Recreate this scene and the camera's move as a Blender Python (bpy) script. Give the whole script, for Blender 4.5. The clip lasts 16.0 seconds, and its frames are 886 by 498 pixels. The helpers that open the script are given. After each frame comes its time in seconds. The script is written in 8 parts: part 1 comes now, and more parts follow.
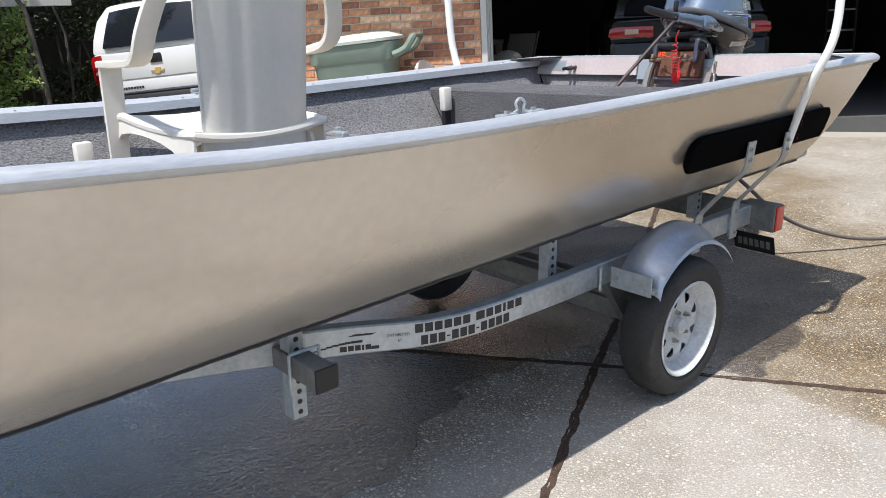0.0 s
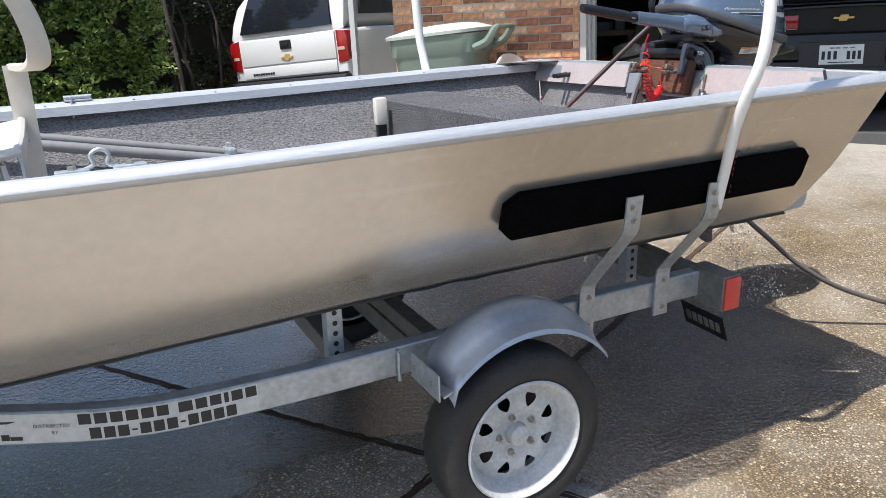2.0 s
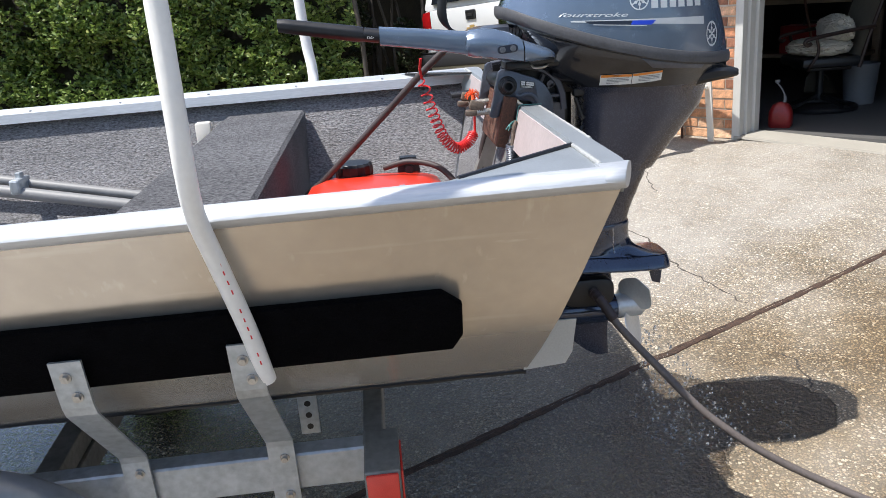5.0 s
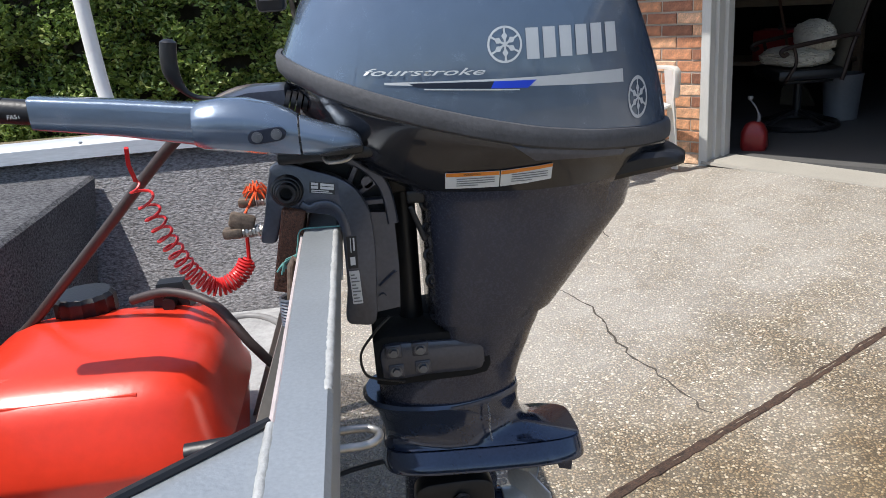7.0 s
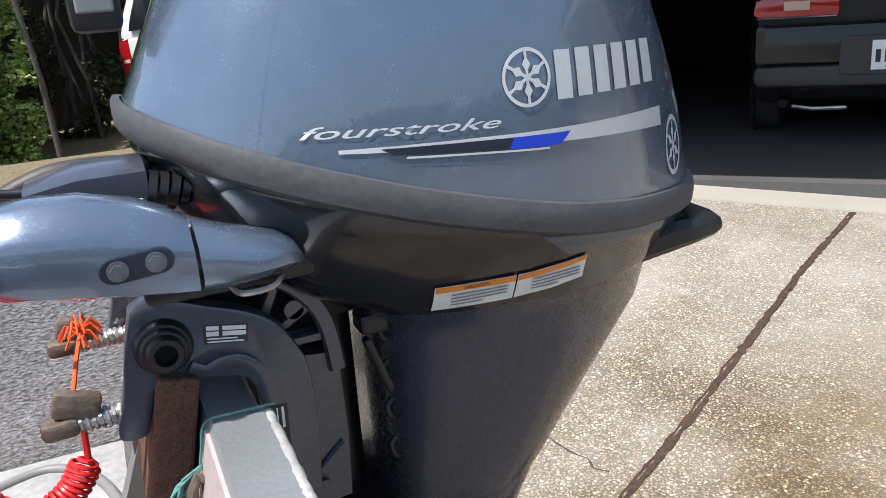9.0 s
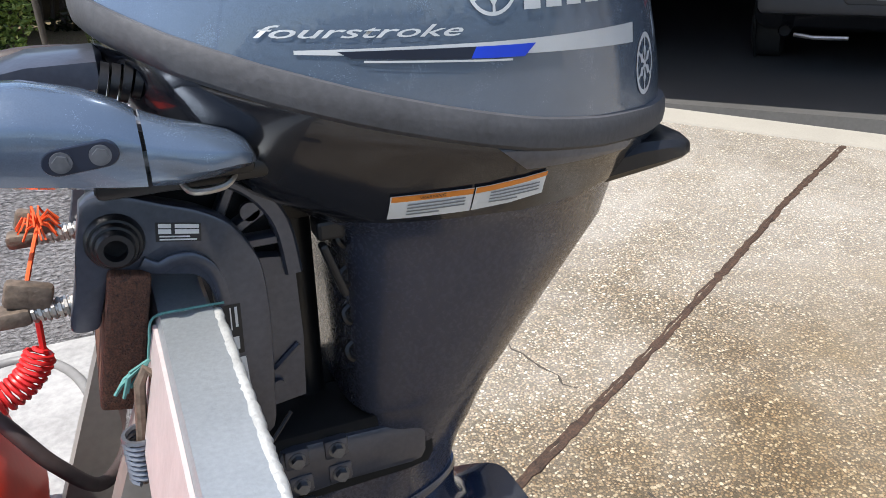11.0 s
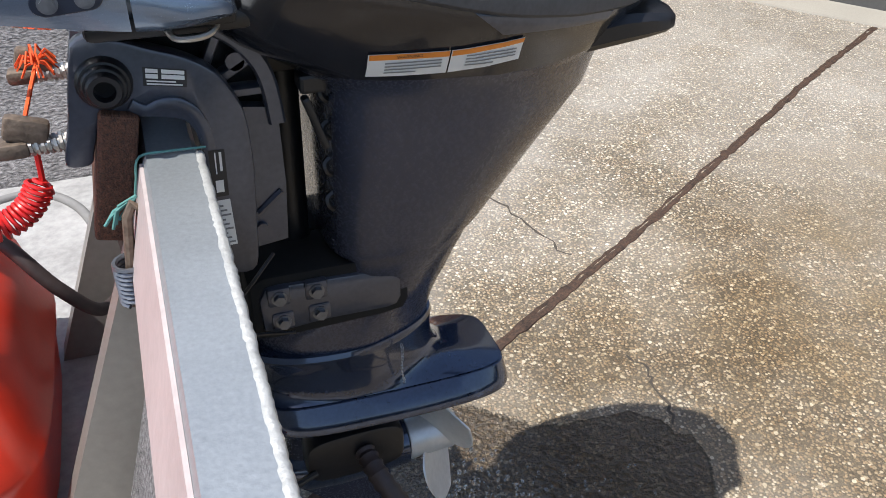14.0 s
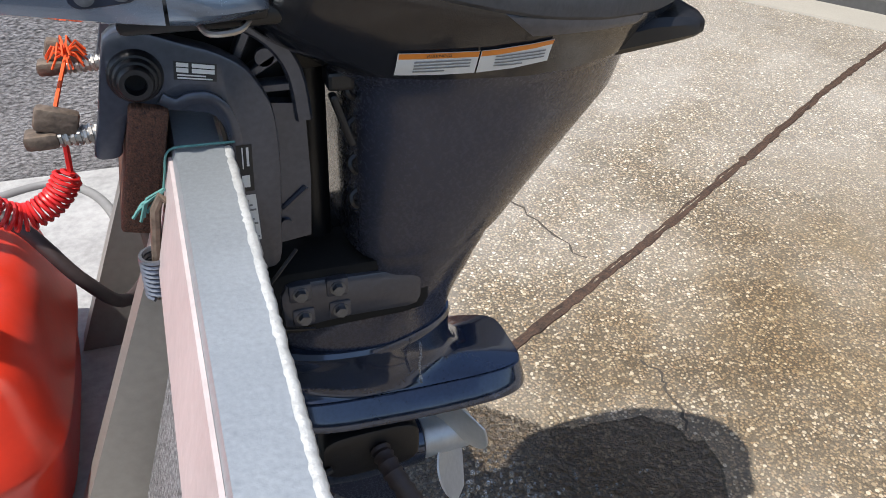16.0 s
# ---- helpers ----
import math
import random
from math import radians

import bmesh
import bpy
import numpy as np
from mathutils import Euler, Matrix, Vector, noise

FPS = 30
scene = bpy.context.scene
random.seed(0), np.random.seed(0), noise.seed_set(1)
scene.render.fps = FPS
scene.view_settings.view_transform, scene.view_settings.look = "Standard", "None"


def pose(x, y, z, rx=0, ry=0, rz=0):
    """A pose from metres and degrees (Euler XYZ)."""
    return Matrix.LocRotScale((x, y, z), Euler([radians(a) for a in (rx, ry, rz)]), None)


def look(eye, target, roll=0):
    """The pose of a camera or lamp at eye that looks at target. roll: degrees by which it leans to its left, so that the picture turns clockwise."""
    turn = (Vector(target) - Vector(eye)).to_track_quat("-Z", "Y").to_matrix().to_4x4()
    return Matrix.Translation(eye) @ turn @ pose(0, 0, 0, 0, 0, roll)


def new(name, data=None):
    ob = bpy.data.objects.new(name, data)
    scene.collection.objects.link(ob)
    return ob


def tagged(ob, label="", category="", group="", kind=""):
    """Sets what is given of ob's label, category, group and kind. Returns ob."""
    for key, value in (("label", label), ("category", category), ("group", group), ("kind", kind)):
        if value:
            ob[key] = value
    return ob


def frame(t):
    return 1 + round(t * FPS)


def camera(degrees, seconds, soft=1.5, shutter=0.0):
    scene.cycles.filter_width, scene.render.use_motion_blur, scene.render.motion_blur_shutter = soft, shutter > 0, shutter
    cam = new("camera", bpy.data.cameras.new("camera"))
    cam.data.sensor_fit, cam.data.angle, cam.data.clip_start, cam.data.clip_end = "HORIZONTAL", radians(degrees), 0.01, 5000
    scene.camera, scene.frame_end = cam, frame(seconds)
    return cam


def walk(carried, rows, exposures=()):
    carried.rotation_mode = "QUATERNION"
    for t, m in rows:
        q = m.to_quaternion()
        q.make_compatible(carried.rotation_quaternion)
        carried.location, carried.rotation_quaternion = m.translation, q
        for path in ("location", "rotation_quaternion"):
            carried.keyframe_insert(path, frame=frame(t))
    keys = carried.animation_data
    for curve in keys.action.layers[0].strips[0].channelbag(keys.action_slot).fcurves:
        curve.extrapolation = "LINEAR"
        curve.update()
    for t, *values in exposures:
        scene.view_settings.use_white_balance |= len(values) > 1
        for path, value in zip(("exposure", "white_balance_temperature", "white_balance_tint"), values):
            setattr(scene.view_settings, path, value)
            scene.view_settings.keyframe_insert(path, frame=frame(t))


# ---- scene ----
cam = camera(57.6, 16.0, 0.8)
PATH = [
    (0, (-3.748, -2.312, 1.361), (-2.464, -0.874, 0.828), -2.98),
    (0.5, (-3.409, -2.401, 1.361), (-2.206, -0.901, 0.809), -2.14),
    (1, (-3.017, -2.449, 1.374), (-1.910, -0.881, 0.813), -2.77),
    (1.5, (-2.660, -2.553, 1.401), (-1.756, -0.857, 0.848), -3.39),
    (2, (-2.325, -2.535, 1.375), (-1.470, -0.812, 0.827), -2.90),
    (2.5, (-1.992, -2.452, 1.395), (-1.154, -0.717, 0.859), -2.66),
    (3, (-1.609, -2.469, 1.406), (-0.859, -0.695, 0.866), -2.40),
    (3.2, (-1.464, -2.469, 1.416), (-0.780, -0.671, 0.869), -2.88),
    (5.3, (-0.256, -2.020, 1.440), (-0.163, -0.116, 0.835), -4.18),
    (5.5, (-0.185, -1.913, 1.459), (-0.100, -0.008, 0.856), -4.16),
    (6, (0.008, -1.676, 1.454), (0.093, 0.228, 0.848), -4.26),
    (6.5, (0.137, -1.472, 1.457), (0.220, 0.427, 0.835), -3.96),
    (7, (0.055, -1.303, 1.465), (0.236, 0.590, 0.846), -4.35),
    (7.5, (0.037, -1.110, 1.460), (0.286, 0.781, 0.858), -4.28),
    (8, (-0.002, -0.975, 1.463), (0.510, 0.865, 0.871), -4.87),
    (8.5, (-0.064, -0.852, 1.464), (0.658, 0.912, 0.858), -4.78),
    (9, (-0.069, -0.803, 1.459), (0.659, 0.957, 0.848), -4.69),
    (9.5, (-0.044, -0.806, 1.447), (0.691, 0.937, 0.797), -5.12),
    (9.7, (-0.046, -0.805, 1.444), (0.679, 0.925, 0.749), -5.03),
    (11.8, (-0.026, -0.853, 1.482), (0.674, 0.801, 0.603), -0.12),
    (12, (-0.015, -0.885, 1.508), (0.678, 0.749, 0.586), 0.06),
    (12.5, (-0.005, -0.896, 1.489), (0.661, 0.659, 0.421), 0.86),
    (13, (-0.007, -0.877, 1.471), (0.647, 0.663, 0.375), 0.95),
    (13.5, (-0.014, -0.882, 1.468), (0.619, 0.665, 0.370), 0.90),
    (14, (-0.018, -0.872, 1.470), (0.590, 0.680, 0.365), 0.95),
    (14.5, (-0.020, -0.871, 1.469), (0.572, 0.686, 0.362), 1.19),
    (15, (-0.025, -0.878, 1.471), (0.562, 0.682, 0.365), 1.41),
    (15.5, (-0.029, -0.875, 1.472), (0.555, 0.687, 0.368), 1.52),
    (16, (-0.029, -0.867, 1.470), (0.552, 0.694, 0.363), 1.82),
]
walk(cam, [(t, look(eye, target, roll)) for t, eye, target, roll in PATH], [(0.0, 0.4), (1.5, 0.44), (3.0, 0.48), (5.5, 0.57), (6.5, 0.36), (7.0, 0.31), (8.5, 0.5), (9.5, 0.62), (12.0, 0.55), (13.0, 0.43), (16.0, 0.42)])

# ---- light ----
world = bpy.data.worlds.new("daylight")
scene.world = world
world.use_nodes = True
wn = world.node_tree.nodes
sky = wn.new("ShaderNodeTexSky")
sky.sky_type, sky.sun_disc = "NISHITA", False
sky.sun_elevation, sky.sun_rotation = radians(65), radians(254)
sky.air_density, sky.dust_density = 1.0, 1.5
wn["Background"].inputs[1].default_value = 0.15
world.node_tree.links.new(sky.outputs[0], wn["Background"].inputs[0])
sun = new("sun", bpy.data.lights.new("sun", "SUN"))
sun.data.energy, sun.data.angle, sun.data.color = 4.8, radians(0.53), (1.0, 0.967, 0.92)
sun.matrix_basis = look((-4.5, -1.3, 10), (0, 0, 0))

# ---- materials ----
def mat(name, color, rough=0.5, metal=0.0, vary=0.12, scale=6.0, fine=60.0, bump=0.0, bumpscale=80.0, second=None, coat=0.0, stretch=None, spec=0.5):
    """A procedural surface: base colour broken up at two scales, roughness that follows, and fine relief."""
    m = bpy.data.materials.new(name)
    m.use_nodes = True
    n, l = m.node_tree.nodes, m.node_tree.links
    b = n["Principled BSDF"]
    b.inputs["Metallic"].default_value = metal
    b.inputs["Coat Weight"].default_value = coat
    b.inputs["Specular IOR Level"].default_value = spec
    co = n.new("ShaderNodeTexCoord")
    mp = n.new("ShaderNodeMapping")
    if stretch:
        mp.inputs["Scale"].default_value = stretch
    l.new(co.outputs["Object"], mp.inputs[0])
    big, small = n.new("ShaderNodeTexNoise"), n.new("ShaderNodeTexNoise")
    big.inputs["Scale"].default_value, big.inputs["Detail"].default_value = scale, 4
    small.inputs["Scale"].default_value, small.inputs["Detail"].default_value = fine, 3
    l.new(mp.outputs[0], big.inputs[0]), l.new(mp.outputs[0], small.inputs[0])
    mix = n.new("ShaderNodeMath")
    mix.operation = "MULTIPLY_ADD"
    mix.inputs[1].default_value = 0.5
    half = n.new("ShaderNodeMath")
    half.operation = "MULTIPLY"
    half.inputs[1].default_value = 0.5
    l.new(small.outputs[0], half.inputs[0])
    l.new(big.outputs[0], mix.inputs[0]), l.new(half.outputs[0], mix.inputs[2])
    ramp = n.new("ShaderNodeValToRGB")
    c2 = second or color
    ramp.color_ramp.elements[0].position, ramp.color_ramp.elements[1].position = 0.32, 0.68
    ramp.color_ramp.elements[0].color = (*[max(0, v * (1 - vary)) for v in c2], 1)
    ramp.color_ramp.elements[1].color = (*[min(1, v * (1 + vary)) for v in color], 1)
    l.new(mix.outputs[0], ramp.inputs[0]), l.new(ramp.outputs[0], b.inputs["Base Color"])
    rr = n.new("ShaderNodeMapRange")
    rr.inputs["To Min"].default_value, rr.inputs["To Max"].default_value = max(0.02, rough * 0.8), min(1, rough * 1.2)
    l.new(mix.outputs[0], rr.inputs[0]), l.new(rr.outputs[0], b.inputs["Roughness"])
    if bump:
        bt = n.new("ShaderNodeTexNoise")
        bt.inputs["Scale"].default_value, bt.inputs["Detail"].default_value = bumpscale, 3
        l.new(mp.outputs[0], bt.inputs[0])
        bp = n.new("ShaderNodeBump")
        bp.inputs["Strength"].default_value, bp.inputs["Distance"].default_value = bump, 0.004
        l.new(bt.outputs[0], bp.inputs["Height"]), l.new(bp.outputs[0], b.inputs["Normal"])
    return m


M_HULL = mat("hull_paint", (0.62, 0.565, 0.495), 0.25, 0.72, 0.07, 2.2, 30, 0.015, 12)
M_ALU = mat("bare_aluminium", (0.39, 0.415, 0.43), 0.46, 0.7, 0.12, 9, 260, 0.09, 170)
# aluminium tinted pink to carry the red tank's reflected light
M_PINK = mat("red_bounce_aluminium", (0.47, 0.405, 0.395), 0.5, 0.2, 0.12, 8, 90, 0.1, 120)
def wear_streaks(m):
    """Rubbed horizontal streaks and dried drips, paler than the paint."""
    n, l = m.node_tree.nodes, m.node_tree.links
    b = n["Principled BSDF"]
    geo = n.new("ShaderNodeNewGeometry")
    masks = []
    for scale, lo, hi, stretch in ((1.0, 0.62, 0.72, (2.2, 2.2, 26.0)), (1.0, 0.64, 0.74, (38.0, 38.0, 4.0)), (1.0, 0.7, 0.78, (9.0, 9.0, 60.0))):
        mp, t, r = n.new("ShaderNodeMapping"), n.new("ShaderNodeTexNoise"), n.new("ShaderNodeMapRange")
        mp.inputs["Scale"].default_value = stretch
        t.inputs["Scale"].default_value, t.inputs["Detail"].default_value = scale, 4
        r.inputs["From Min"].default_value, r.inputs["From Max"].default_value = lo, hi
        l.new(geo.outputs["Position"], mp.inputs[0]), l.new(mp.outputs[0], t.inputs[0]), l.new(t.outputs[0], r.inputs[0])
        masks.append(r.outputs[0])
    top = n.new("ShaderNodeMath")
    top.operation = "MAXIMUM"
    l.new(masks[0], top.inputs[0]), l.new(masks[1], top.inputs[1])
    both = n.new("ShaderNodeMath")
    both.operation = "MAXIMUM"
    l.new(top.outputs[0], both.inputs[0]), l.new(masks[2], both.inputs[1])
    amount = n.new("ShaderNodeMath")
    amount.operation = "MULTIPLY"
    xyz, aft = n.new("ShaderNodeSeparateXYZ"), n.new("ShaderNodeMapRange")
    aft.inputs["From Min"].default_value, aft.inputs["From Max"].default_value = -2.2, -0.7
    aft.inputs["To Max"].default_value = 0.4
    l.new(geo.outputs["Position"], xyz.inputs[0]), l.new(xyz.outputs[0], aft.inputs[0])
    l.new(both.outputs[0], amount.inputs[0]), l.new(aft.outputs[0], amount.inputs[1])
    mixer = n.new("ShaderNodeMix")
    mixer.data_type = "RGBA"
    old = b.inputs["Base Color"].links[0].from_socket
    l.new(amount.outputs[0], mixer.inputs[0]), l.new(old, mixer.inputs[6])
    mixer.inputs[7].default_value = (0.86, 0.83, 0.78, 1)
    l.new(mixer.outputs[2], b.inputs["Base Color"])


wear_streaks(M_HULL)


def carpet(name, dark, light):
    """Looped pile: little ribs of yarn, dark between, flecked, with broad wear."""
    m = bpy.data.materials.new(name)
    m.use_nodes = True
    n, l = m.node_tree.nodes, m.node_tree.links
    b = n["Principled BSDF"]
    b.inputs["Roughness"].default_value, b.inputs["Specular IOR Level"].default_value = 0.95, 0.15
    co, mp = n.new("ShaderNodeTexCoord"), n.new("ShaderNodeMapping")
    mp.inputs["Scale"].default_value = (0.55, 1, 1.25)
    l.new(co.outputs["Object"], mp.inputs[0])
    v, w, k = n.new("ShaderNodeTexVoronoi"), n.new("ShaderNodeTexNoise"), n.new("ShaderNodeTexNoise")
    v.inputs["Scale"].default_value, w.inputs["Scale"].default_value, k.inputs["Scale"].default_value = 190, 150, 5
    w.inputs["Detail"].default_value, k.inputs["Detail"].default_value = 5, 4
    w.inputs["Roughness"].default_value = 0.7
    for t in (v, w, k):
        l.new(mp.outputs[0], t.inputs["Vector"])
    h = n.new("ShaderNodeMath")
    h.operation = "SUBTRACT"
    l.new(w.outputs[0], h.inputs[0])
    d = n.new("ShaderNodeMath")
    d.operation = "MULTIPLY"
    d.inputs[1].default_value = 0.35
    l.new(v.outputs["Distance"], d.inputs[0]), l.new(d.outputs[0], h.inputs[1])
    r = n.new("ShaderNodeValToRGB")
    e = r.color_ramp.elements
    e[0].position, e[1].position = 0.12, 0.52
    e[0].color, e[1].color = (*dark, 1), (*light, 1)
    l.new(h.outputs[0], r.inputs[0])
    x, r2 = n.new("ShaderNodeMix"), n.new("ShaderNodeValToRGB")
    x.data_type, x.blend_type = "RGBA", "MULTIPLY"
    x.inputs[0].default_value = 1.0
    r2.color_ramp.elements[0].position, r2.color_ramp.elements[1].position = 0.3, 0.7
    r2.color_ramp.elements[0].color = (0.72, 0.72, 0.72, 1)
    l.new(k.outputs[0], r2.inputs[0]), l.new(r.outputs[0], x.inputs[6]), l.new(r2.outputs[0], x.inputs[7])
    l.new(x.outputs[2], b.inputs["Base Color"])
    bp = n.new("ShaderNodeBump")
    bp.inputs["Strength"].default_value, bp.inputs["Distance"].default_value = 1.0, 0.008
    l.new(h.outputs[0], bp.inputs["Height"]), l.new(bp.outputs[0], b.inputs["Normal"])
    return m


M_CARPET = carpet("marine_carpet", (0.13, 0.127, 0.13), (0.37, 0.365, 0.375))
M_GALV = mat("galvanised_steel", (0.42, 0.45, 0.47), 0.45, 0.6, 0.25, 14, 60, 0.15, 60)
M_GALVD = mat("weathered_steel", (0.2, 0.2, 0.19), 0.6, 0.4, 0.3, 12, 60, 0.2, 60)
M_BLACK = mat("black_plastic", (0.009, 0.009, 0.0105), 0.42, 0, 0.2, 20, 120, 0.1, 150)
M_RUBBER = mat("tyre_rubber", (0.026, 0.025, 0.024), 0.75, 0, 0.4, 14, 90, 0.4, 90)
M_PATCH = mat("black_bunk_carpet", (0.0025, 0.0025, 0.003), 0.98, 0, 0.4, 30, 300, 0.8, 300, spec=0.03)
M_RIM = mat("white_wheel_paint", (0.5, 0.51, 0.505), 0.45, 0, 0.2, 10, 80, 0.05, 60)
M_PVC = mat("white_pvc", (0.78, 0.77, 0.74), 0.35, 0, 0.05, 10, 80)
M_RESIN = mat("white_resin", (0.76, 0.75, 0.71), 0.42, 0, 0.06, 6, 60, 0.05, 120)
# thin moulded resin lets some sun through
nodes, links = M_RESIN.node_tree.nodes, M_RESIN.node_tree.links
through_light, blend = nodes.new("ShaderNodeBsdfTranslucent"), nodes.new("ShaderNodeMixShader")
through_light.inputs[0].default_value = (0.85, 0.74, 0.58, 1)
blend.inputs[0].default_value = 0.3
links.new(nodes["Principled BSDF"].outputs[0], blend.inputs[1])
links.new(through_light.outputs[0], blend.inputs[2])
links.new(blend.outputs[0], nodes["Material Output"].inputs[0])
M_COWL = mat("cowl_paint", (0.125, 0.168, 0.235), 0.26, 0.45, 0.1, 30, 900, 0, coat=1.0)


def flakes(m, scale, turn):
    """Metal flakes in the paint: every small cell tilts its own way."""
    n, l = m.node_tree.nodes, m.node_tree.links
    co, v, ge = n.new("ShaderNodeTexCoord"), n.new("ShaderNodeTexVoronoi"), n.new("ShaderNodeNewGeometry")
    v.inputs["Scale"].default_value = scale
    l.new(co.outputs["Object"], v.inputs["Vector"])
    a, b, c = n.new("ShaderNodeVectorMath"), n.new("ShaderNodeVectorMath"), n.new("ShaderNodeVectorMath")
    a.operation, b.operation, c.operation = "SUBTRACT", "MULTIPLY_ADD", "NORMALIZE"
    a.inputs[1].default_value = (0.5, 0.5, 0.5)
    b.inputs[1].default_value = (turn, turn, turn)
    l.new(v.outputs["Color"], a.inputs[0]), l.new(a.outputs[0], b.inputs[0]), l.new(ge.outputs["Normal"], b.inputs[2]), l.new(b.outputs[0], c.inputs[0])
    l.new(c.outputs[0], n["Principled BSDF"].inputs["Normal"])


flakes(M_COWL, 2200, 0.2)
M_LEG = mat("dark_grey_paint", (0.05, 0.056, 0.084), 0.27, 0.35, 0.018, 3, 300, 0.0, 220, coat=0.2)
M_PAN = mat("glossy_black_paint", (0.017, 0.018, 0.023), 0.17, 0.2, 0.06, 4, 120, 0.02, 200, coat=0.5)
M_RED = mat("red_polyethylene", (0.62, 0.035, 0.014), 0.3, 0, 0.08, 8, 60, 0.05, 90)
# paled and blued to put a sky-coloured reflection into the puddles below
M_HULLD = mat("dull_aluminium", (0.58, 0.63, 0.7), 0.5, 0.5, 0.12, 8, 60, 0.2, 60)
M_BRACE = mat("grey_brace_metal", (0.3, 0.285, 0.26), 0.42, 0.5, 0.12, 8, 90, 0.06, 120)
M_WELL = mat("scuffed_floor", (0.34, 0.34, 0.34), 0.7, 0.1, 0.25, 9, 80, 0.3, 90)
M_CARPET2 = carpet("dark_marine_carpet", (0.05, 0.05, 0.055), (0.22, 0.22, 0.23))
M_RAIL = mat("polished_aluminium", (0.56, 0.575, 0.59), 0.52, 0.65, 0.14, 8, 90, 0.08, 90, stretch=(0.4, 3, 3))
M_WELD = mat("weld_metal", (0.5, 0.5, 0.48), 0.5, 0.5, 0.15, 40, 200, 0.3, 200)
M_WOOD = mat("old_hardwood", (0.13, 0.055, 0.03), 0.75, 0, 0.5, 30, 90, 0.6, 60, second=(0.06, 0.025, 0.015), stretch=(8, 1, 8))
M_GREYPVC = mat("grey_plastic", (0.2, 0.2, 0.2), 0.5, 0, 0.1, 12, 80)
M_HOSE = mat("brown_black_rubber", (0.045, 0.032, 0.03), 0.55, 0, 0.25, 20, 120, 0.1, 150)
M_GREEN = mat("green_cord", (0.07, 0.19, 0.175), 0.8, 0, 0.3, 40, 200)
M_ORANGE = mat("frayed_orange_cord", (0.75, 0.1, 0.02), 0.75, 0, 0.2, 40, 200)
M_REDCORD = mat("red_coil_cord", (0.6, 0.02, 0.02), 0.35, 0, 0.1, 40, 200)
M_REFLECT = mat("red_lens", (0.65, 0.04, 0.03), 0.25, 0, 0.1, 40, 400, 0.2, 400, coat=0.5)
M_STICKER = mat("black_lettering", (0.02, 0.02, 0.022), 0.45, 0, 0.1)
M_LABEL = mat("printed_label", (0.72, 0.72, 0.7), 0.45, 0, 0.05)
M_LABELO = mat("orange_label_band", (0.75, 0.24, 0.03), 0.45, 0, 0.05)
M_SILVER = mat("silver_decal", (0.58, 0.6, 0.61), 0.35, 0.2, 0.06, 40, 900)
M_BLUE = mat("blue_decal", (0.01, 0.05, 0.55), 0.3, 0, 0.08)
M_NAVY = mat("navy_decal", (0.012, 0.018, 0.035), 0.3, 0, 0.1)
M_BAND = mat("cowl_rubber_band", (0.065, 0.065, 0.07), 0.6, 0, 0.25, 25, 160, 0.15, 120)
M_CLAMP = mat("bracket_paint", (0.072, 0.078, 0.1), 0.3, 0.4, 0.2, 22, 160, 0.05, 160, coat=0.3)
M_PROP = mat("prop_aluminium", (0.68, 0.69, 0.68), 0.35, 0.4, 0.1, 20, 120)
M_STEEL = mat("bare_steel", (0.45, 0.43, 0.4), 0.4, 0.9, 0.2, 30, 120)
M_RUST = mat("tarnished_steel", (0.17, 0.13, 0.1), 0.6, 0.6, 0.4, 40, 160, 0.3, 160)
M_GALVB = mat("smooth_galvanised", (0.40, 0.44, 0.50), 0.34, 0.55, 0.12, 10, 60, 0.04, 40)
M_DECALBG = mat("clear_decal_film", (0.5, 0.53, 0.54), 0.4, 0.45, 0.15, 14, 60)
M_LEGB = mat("wet_blue_black_paint", (0.035, 0.05, 0.09), 0.14, 0.45, 0.2, 20, 200, 0.03, 60, coat=0.8)
M_WATER = mat("clear_water", (0.8, 0.83, 0.85), 0.05, 0, 0.02)
M_WATER.node_tree.nodes["Principled BSDF"].inputs["Transmission Weight"].default_value = 0.85
M_WATER.node_tree.nodes["Principled BSDF"].inputs["IOR"].default_value = 1.33
# near-black, standing in for shade in bores, gaps and wheel wells
M_VOID = mat("void_black", (0.004, 0.004, 0.004), 0.9, 0, 0.1)
M_STEELD = mat("dark_zinc_bolt", (0.16, 0.17, 0.19), 0.4, 0.7, 0.2, 40, 200)
M_HOSE2 = mat("weathered_hose", (0.12, 0.10, 0.09), 0.5, 0, 0.25, 20, 120, 0.1, 150)

# ---- mesh helpers ----
from mathutils.bvhtree import BVHTree


def part(name, bm, material, parent=None, label="", smooth=False, m=None, world=False):
    """Links a bmesh as one mesh object under a thing or a part."""
    me = bpy.data.meshes.new(name)
    bmesh.ops.recalc_face_normals(bm, faces=bm.faces)
    bm.to_mesh(me)
    bm.free()
    me.materials.append(material)
    if smooth:
        me.polygons.foreach_set("use_smooth", [True] * len(me.polygons))
        me.set_sharp_from_angle(angle=radians(38))
    ob = new(name, me)
    if parent:
        ob.parent = parent
        if world:
            top = parent
            while top.parent:
                top = top.parent
            ob.matrix_parent_inverse = (parent.matrix_basis if top is parent else top.matrix_basis).inverted()
    if m:
        ob.matrix_basis = m
    if label:
        ob["label"] = label
    return ob


def thing(name, label, category, m=None, group="", kind=""):
    ob = new(name)
    ob.empty_display_size = 0.1
    if m:
        ob.matrix_basis = m
    return tagged(ob, label, category, group, kind)


